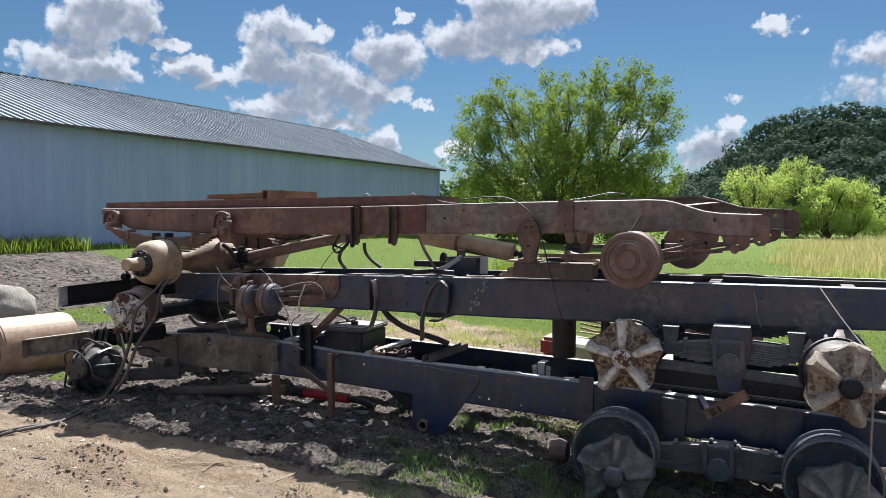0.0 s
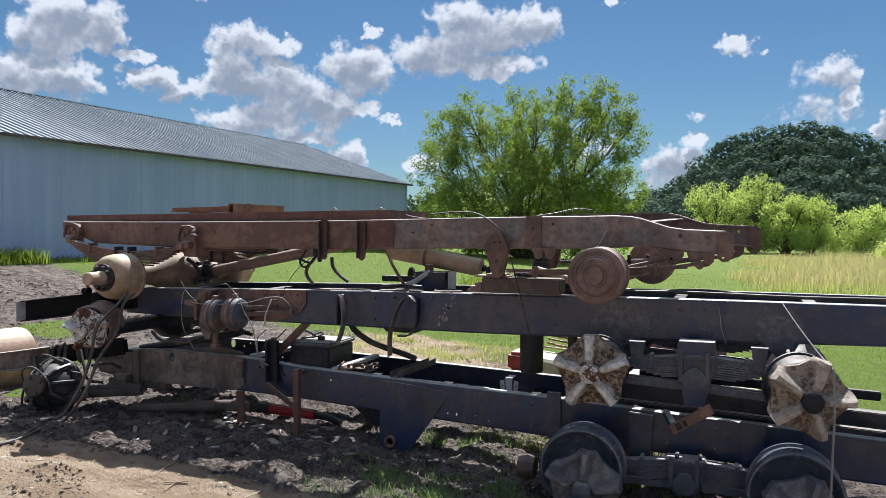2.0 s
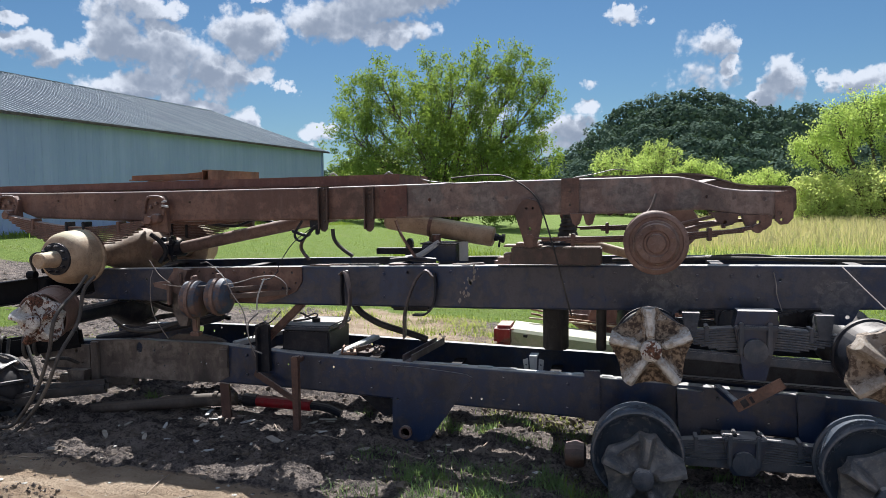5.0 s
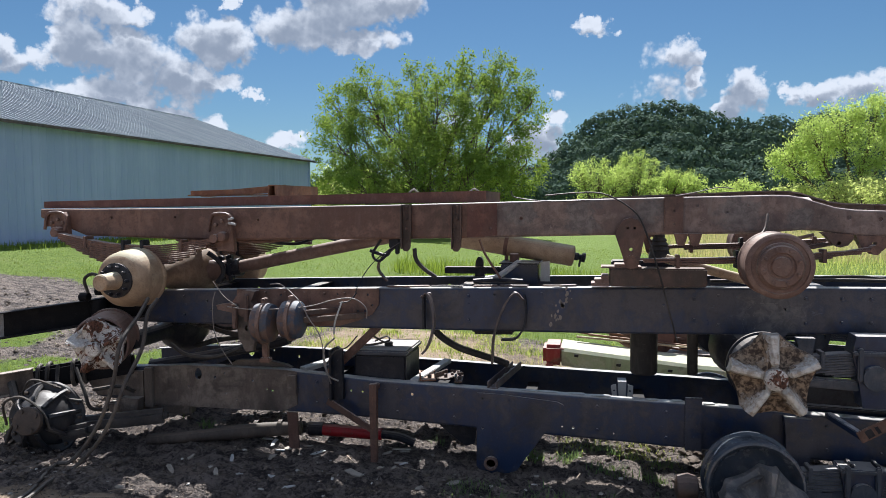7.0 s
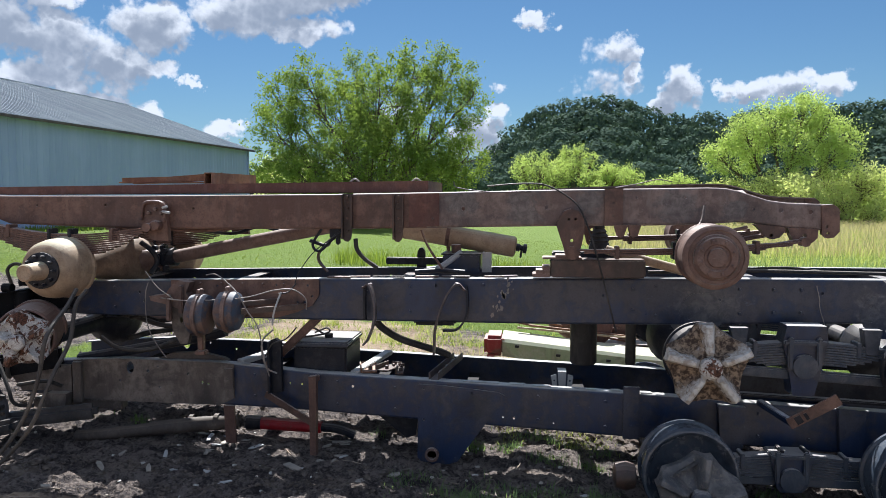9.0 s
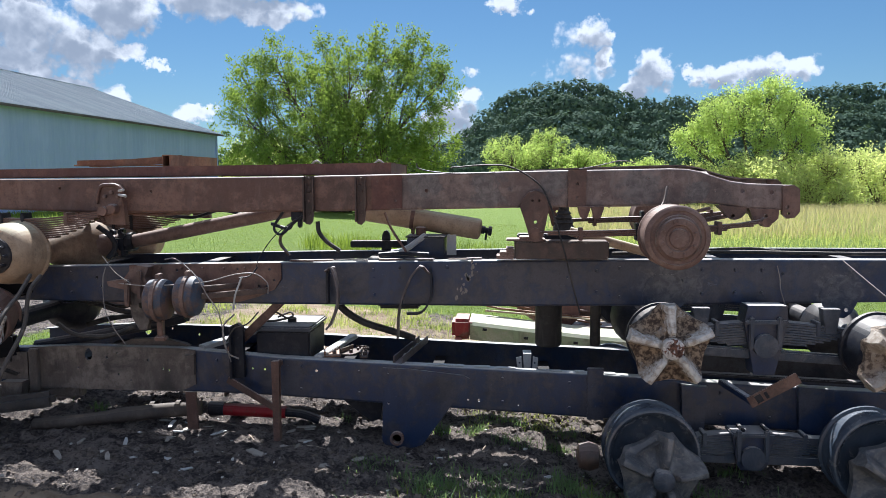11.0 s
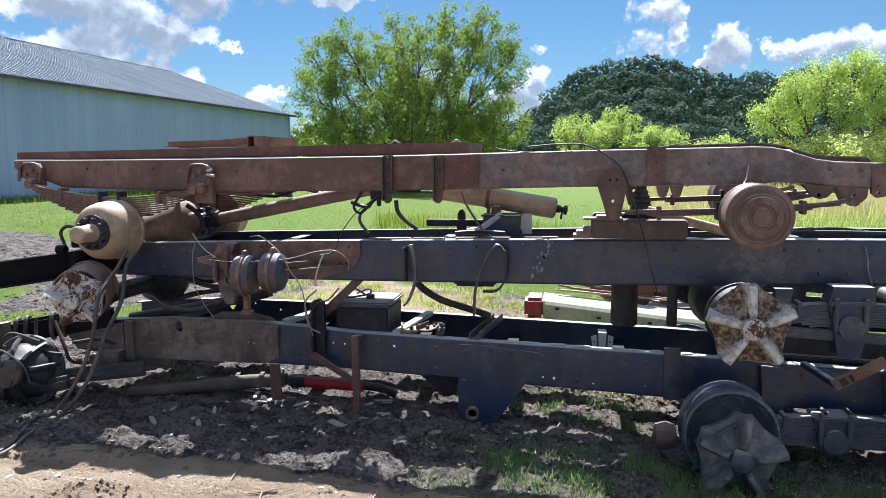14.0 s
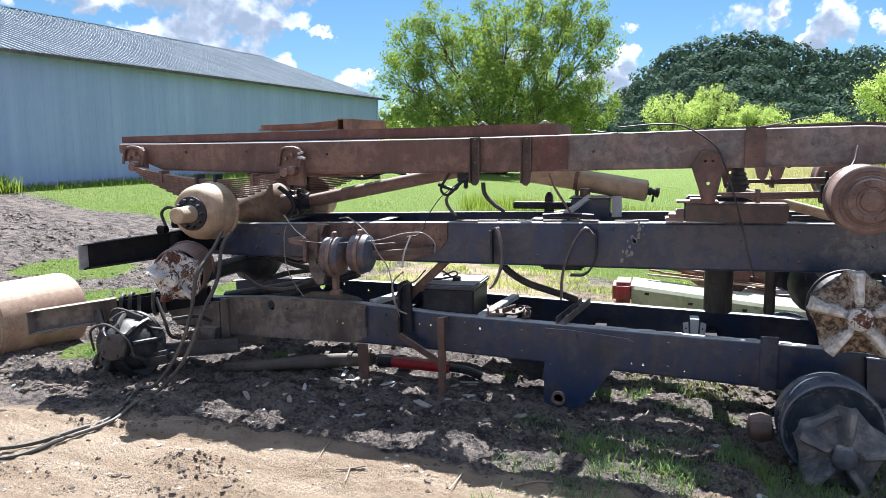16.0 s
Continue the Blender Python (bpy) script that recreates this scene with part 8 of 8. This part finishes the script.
def build_grass():
    rng = np.random.default_rng(9)

    def lawn(x, y):
        return turf_at(x, y) * (1.0 if y > -0.2 else 0.0) * (0 if x < shed_wall_x(y) + 0.1 else 1)
    pts = scatter(30000, -9.5, 6.5, 0.6, 8.5, rng, lawn)
    blades("lawn_grass", "short mown grass behind the stack", pts, 0.032, 0.007, 0.7, rng, M_GRASS)
    pts = scatter(26000, -12, 14, 7.0, 26, rng, lawn)
    blades("lawn_grass", "mown lawn running back to the trees", pts, 0.042, 0.012, 0.7, rng, M_GRASS)
    # rank grass along the shed's foot
    def foot(x, y):
        return 1.0 if 0.05 < x - shed_wall_x(y) < 0.75 else 0.0
    pts = scatter(5000, -12.3, -9.2, 3.0, 26, rng, foot)
    blades("rank_grass", "tall grass along the foot of the shed", pts, 0.10, 0.014, 0.5, rng, M_GRASS)
    pts = scatter(1800, -12.3, -10.9, 3.0, 6.4, rng, foot)
    blades("rank_grass", "tall weeds along the foot of the shed", pts, 0.27, 0.022, 0.7, rng, M_GRASS)

    # meadow to the right: tall grass and pale seed heads
    def meadow(x, y):
        return sstep(-0.5, 1.5, x - 2.0 - 0.02 * y + 2.0 * noise.noise((x * 0.2, y * 0.2, 0))) * sstep(14, 18, y)
    pts = scatter(60000, -1, 30, 10, 46, rng, meadow)
    blades("meadow_grass", "tall green meadow grass", pts, 0.30, 0.010, 0.8, rng, M_GRASS_TALL)
    pts = scatter(52000, 0, 34, 20, 56, rng, lambda x, y: meadow(x, y) * sstep(0.0, 0.5, 0.25 + noise.noise((x * 0.12, y * 0.12, 6.0))))
    blades("seed_grass", "pale straw-coloured seed heads over the meadow", pts, 0.55, 0.014, 0.6, rng, M_GRASS_DRY)
    pts = scatter(2500, -4.5, 3, 10, 14, rng, lambda x, y: 1.0 if 11.0 < y + 0.3 * x < 12.8 else 0)
    blades("rank_grass", "strip of tall rank grass left by the mower", pts, 0.35, 0.016, 0.5, rng, M_GRASS)

    # weeds among the lower hubs and in the mud
    def weeds(x, y):
        v = 0.0
        for px, py, r in ((-0.15, -0.80, 0.34), (0.22, -0.85, 0.4), (0.62, -0.72, 0.4), (1.2, -0.85, 0.45), (1.75, -0.85, 0.5), (0.2, 0.32, 0.35), (0.55, 0.35, 0.3), (-0.28, 0.3, 0.18), (-0.85, 0.45, 0.16), (-2.62, 0.25, 0.22), (-4.05, -0.05, 0.25), (1.5, 0.1, 0.4)):
            v = max(v, sstep(1.0, 0.25, math.hypot(x - px, y - py) / r))
        return v
    pts = scatter(3000, -4.4, 2.4, -1.4, 0.8, rng, lambda x, y: weeds(x, y) * sstep(-0.05, 0.25, noise.noise((x * 4.5, y * 4.5, 2.0))))
    blades("weeds", "ragged weeds and grass tufts in the mud", pts, 0.055, 0.006, 1.0, rng, M_WEED)
    pts = scatter(3200, -0.7, 2.5, -1.5, -0.3, rng, lambda x, y: 0.06 + sstep(-0.05, 0.25, noise.noise((x * 3.1, y * 3.6, 14.0))))
    blades("weeds", "low green grass in the mud before the hubs", pts, 0.05, 0.005, 1.2, rng, M_WEED)
    tufts = [(rng.uniform(-0.45, 2.3), rng.uniform(-1.35, -0.45)) for _ in range(38)]
    pts = np.array([(tx + gx, ty + gy, ground_z(tx + gx, ty + gy) - 0.004) for tx, ty in tufts for gx, gy in rng.normal(0, 0.035, (34, 2))])
    blades("weeds", "tufts of longer grass in the mud before the hubs", pts, 0.085, 0.0045, 1.1, rng, M_WEED)
    pts = scatter(480, -0.3, 1.0, 0.2, 1.4, rng, lambda x, y: math.exp(-((x - 0.5) / 0.2) ** 2 - ((y - 0.75) / 0.25) ** 2) + 0.5 * math.exp(-((x - 0.02) / 0.1) ** 2 - ((y - 0.6) / 0.2) ** 2))
    blades("weeds", "yellow-green tuft in the mud under the lower frame", pts, 0.045, 0.006, 1.0, rng, M_GRASS_TALL)
    pts = scatter(220, -0.6, 2.2, -1.2, -0.3, rng, lambda x, y: weeds(x, y) * sstep(0.1, 0.3, noise.noise((x * 5, y * 5, 7.0))))
    blades("weeds", "longer grass stems by the hubs", pts, 0.10, 0.004, 0.9, rng, M_GRASS)
    pts = scatter(9000, -3.5, 2.8, 1.0, 5.0, rng, lambda x, y: 0.06 + 0.94 * sstep(0.0, 0.28, noise.noise((x * 1.6, y * 1.6, 4.0))))
    blades("dry_grass", "straw-yellow grass behind the stack", pts, 0.075, 0.006, 1.0, rng, M_GRASS_TALL)
    pts = scatter(5000, -3.5, 2.8, 1.0, 5.0, rng, lambda x, y: 0.04 + 0.96 * sstep(0.05, 0.3, noise.noise((x * 1.9 + 5, y * 1.9, 9.0))))
    blades("weeds", "green tufts in the mud behind the stack", pts, 0.05, 0.007, 0.9, rng, M_GRASS)
    pts = scatter(1400, -1.0, 0.1, 1.6, 3.2, rng, lambda x, y: math.exp(-((x + 0.42) / 0.28) ** 2 - ((y - 2.3) / 0.5) ** 2))
    blades("dry_grass", "tuft of dry yellow grass by the red panel end", pts, 0.16, 0.006, 0.8, rng, M_GRASS_DRY)


build_grass()


def litter(name, label, places, size, mat, seed, flat=1.0, category="clods"):
    """Lumps of earth or chips, each a small uneven solid, in one mesh."""
    rng = np.random.default_rng(seed)
    base = bmesh.new()
    bmesh.ops.create_icosphere(base, subdivisions=2 if size > 0.011 else 1, radius=1.0)
    base.verts.index_update()
    bv = np.array([tuple(v.co) for v in base.verts])
    bf = np.array([[v.index for v in f.verts] for f in base.faces])
    base.free()
    verts, faces = [], []
    for k, (x, y, z) in enumerate(places):
        s = size * min(1.9, rng.lognormal(0, 0.5))
        v = bv * (1 + rng.normal(0, 0.17, (len(bv), 1)) + 0.25 * np.sin(bv @ rng.normal(0, 2.2, (3, 1)) + rng.uniform(0, 6))) * np.array([rng.uniform(0.7, 1.4), rng.uniform(0.7, 1.3), flat * rng.uniform(0.5, 0.9)]) * s
        a = rng.uniform(0, math.tau)
        v = v @ np.array([[math.cos(a), -math.sin(a), 0], [math.sin(a), math.cos(a), 0], [0, 0, 1]])
        verts.append(v + (x, y, z + 0.25 * s * flat))
        faces.append(bf + k * len(bv))
    ob = raw(name, np.concatenate(verts), np.concatenate(faces), mat)
    return tagged(ob, label, category, kind="stuff")


def clod_build(nt):
    p = coords(nt)
    a, b = noise_tex(nt, 14, 5, 0.65, p), noise_tex(nt, 80, 4, 0.65, p)
    geo = nt.nodes.new("ShaderNodeNewGeometry")
    col = mixc(nt, ramp(nt, a, 0.3, 0.7), (0.066, 0.058, 0.058), (0.26, 0.22, 0.195))
    col = mixc(nt, mth(nt, "MULTIPLY", geo.outputs["Random Per Island"], 0.4), col, (0.27, 0.21, 0.15))
    return bsdf(nt, col, 0.95, 0.0, bump(nt, mth(nt, "ADD", a, b), 0.8, 0.02), 0.2)


def chip_build(nt):
    geo = nt.nodes.new("ShaderNodeNewGeometry")
    a = noise_tex(nt, 30, 4, 0.6)
    col = mixc(nt, geo.outputs["Random Per Island"], (0.30, 0.25, 0.2), (0.68, 0.66, 0.62))
    col = mixc(nt, mth(nt, "MULTIPLY", ramp(nt, a, 0.45, 0.7), 0.4), col, (0.2, 0.16, 0.12))
    return bsdf(nt, col, 0.7, 0.0, None, 0.4)


M_CLOD = material("dried_mud_clods", clod_build)
M_CHIP = material("pale_chips_and_stones", chip_build)


def build_litter():
    rng = np.random.default_rng(14)

    def muddy(x, y):
        return (1 - turf_at(x, y)) * (0.12 + 0.88 * (1 - sand_at(x, y))) * (0.25 + 0.75 * sstep(0.0, 0.35, noise.noise((x * 1.6, y * 1.9, 3.0))))
    litter("mud_clods", "clods of churned mud thrown up round the stack", scatter(5200, -6.5, 2.6, -3.2, 2.4, rng, muddy), 0.010, M_CLOD, 1)
    litter("soil_crumbs", "crumbs of dry soil on the sandy track", scatter(12000, -5.5, 2.6, -3.0, -0.5, rng, lambda x, y: 0.05 + churn_at(x, y)), 0.0055, M_CLOD, 6)
    litter("mud_clods", "larger lumps of churned mud", scatter(700, -7.5, 2.6, -2.4, 4.0, rng, lambda x, y: (1 - turf_at(x, y)) * (1 - sand_at(x, y) * 0.7) * sstep(0.1, 0.45, noise.noise((x * 1.1, y * 1.4, 12.0)) + 0.1) * (1 - 0.9 * sand_at(x, y))), 0.014, M_CLOD, 2, 0.7)
    litter("mud_clods", "lumps of broken crust on the mud towards the shed", scatter(4200, -10.5, -4.6, -1.0, 5.2, rng, lambda x, y: (1 - turf_at(x, y)) * (0.15 + 0.85 * sstep(-0.1, 0.3, noise.noise((x * 1.2, y * 2.0, 40.0))))), 0.013, M_CLOD, 8, 0.75)
    # a ridge of thrown mud behind the right-hand gusset and by the differential
    litter("mud_clods", "ridge of heaped mud under the lower frame", scatter(700, -0.1, 1.0, 0.6, 1.5, rng, lambda x, y: math.exp(-((y - 0.95 - 0.1 * x) / 0.18) ** 2)), 0.020, M_CLOD, 3, 0.8)
    litter("mud_clods", "lumps of mud by the differential", scatter(500, -4.6, -2.7, -1.0, -0.55, rng, lambda x, y: math.exp(-((y + 0.75) / 0.13) ** 2)), 0.016, M_CLOD, 4, 0.7)
    litter("stone_chips", "pale chips and small stones on the mud", scatter(1500, -5.5, 2.4, -3.0, 0.8, rng, lambda x, y: 1 - 0.8 * turf_at(x, y)), 0.008, M_CHIP, 5, 0.7, "chips")
    # flat pale scraps
    for k in range(34):
        x, y = (rng.uniform(-2.2, -0.9), rng.uniform(-0.35, 0.25)) if k < 20 else (rng.uniform(-3.0, 1.2), rng.uniform(-1.15, -0.3))
        t = thing("sheet_scrap", "flat pale scrap of sheet on the mud", "scrap", "pale scraps on the mud")
        bm = bmesh.new()
        L, w = rng.uniform(0.02, 0.075), rng.uniform(0.01, 0.03)
        pts = [(-L, -w * rng.uniform(0.3, 1)), (0, -w), (L, -w * rng.uniform(0.2, 1)), (L * 0.8, w * rng.uniform(0.2, 1)), (0, w * rng.uniform(0.5, 1)), (-L * 0.9, w)]
        lo = [bm.verts.new((u, v, 0)) for u, v in pts]
        hi = [bm.verts.new((u, v, 0.006)) for u, v in pts]
        bm.faces.new(lo)
        bm.faces.new(list(reversed(hi)))
        for i in range(6):
            bm.faces.new((lo[i], lo[(i + 1) % 6], hi[(i + 1) % 6], hi[i]))
        bmesh.ops.transform(bm, matrix=pose(x, y, ground_z(x, y) + 0.006, rng.uniform(-8, 8), rng.uniform(-8, 8), rng.uniform(0, 360)), verts=bm.verts)
        part("scrap_sheet", bm, M_CHIP if k % 3 else M_GALV, t)
    for k in range(16):
        x, y = rng.uniform(-3.8, 1.0), rng.uniform(-1.5, 0.3)
        t = thing("stick", "thin dry stick lying on the mud", "stick", "dry sticks")
        bm = bmesh.new()
        a = rng.uniform(0, math.tau)
        L = rng.uniform(0.06, 0.2)
        p = [(x + math.cos(a) * s * L, y + math.sin(a) * s * L) for s in (-1, 0, 1)]
        tube(bm, [(u, v, ground_z(u, v) + 0.008) for u, v in p], 0.004, 5, 3)
        part("stick_body", bm, M_CLOTH, t)


build_litter()
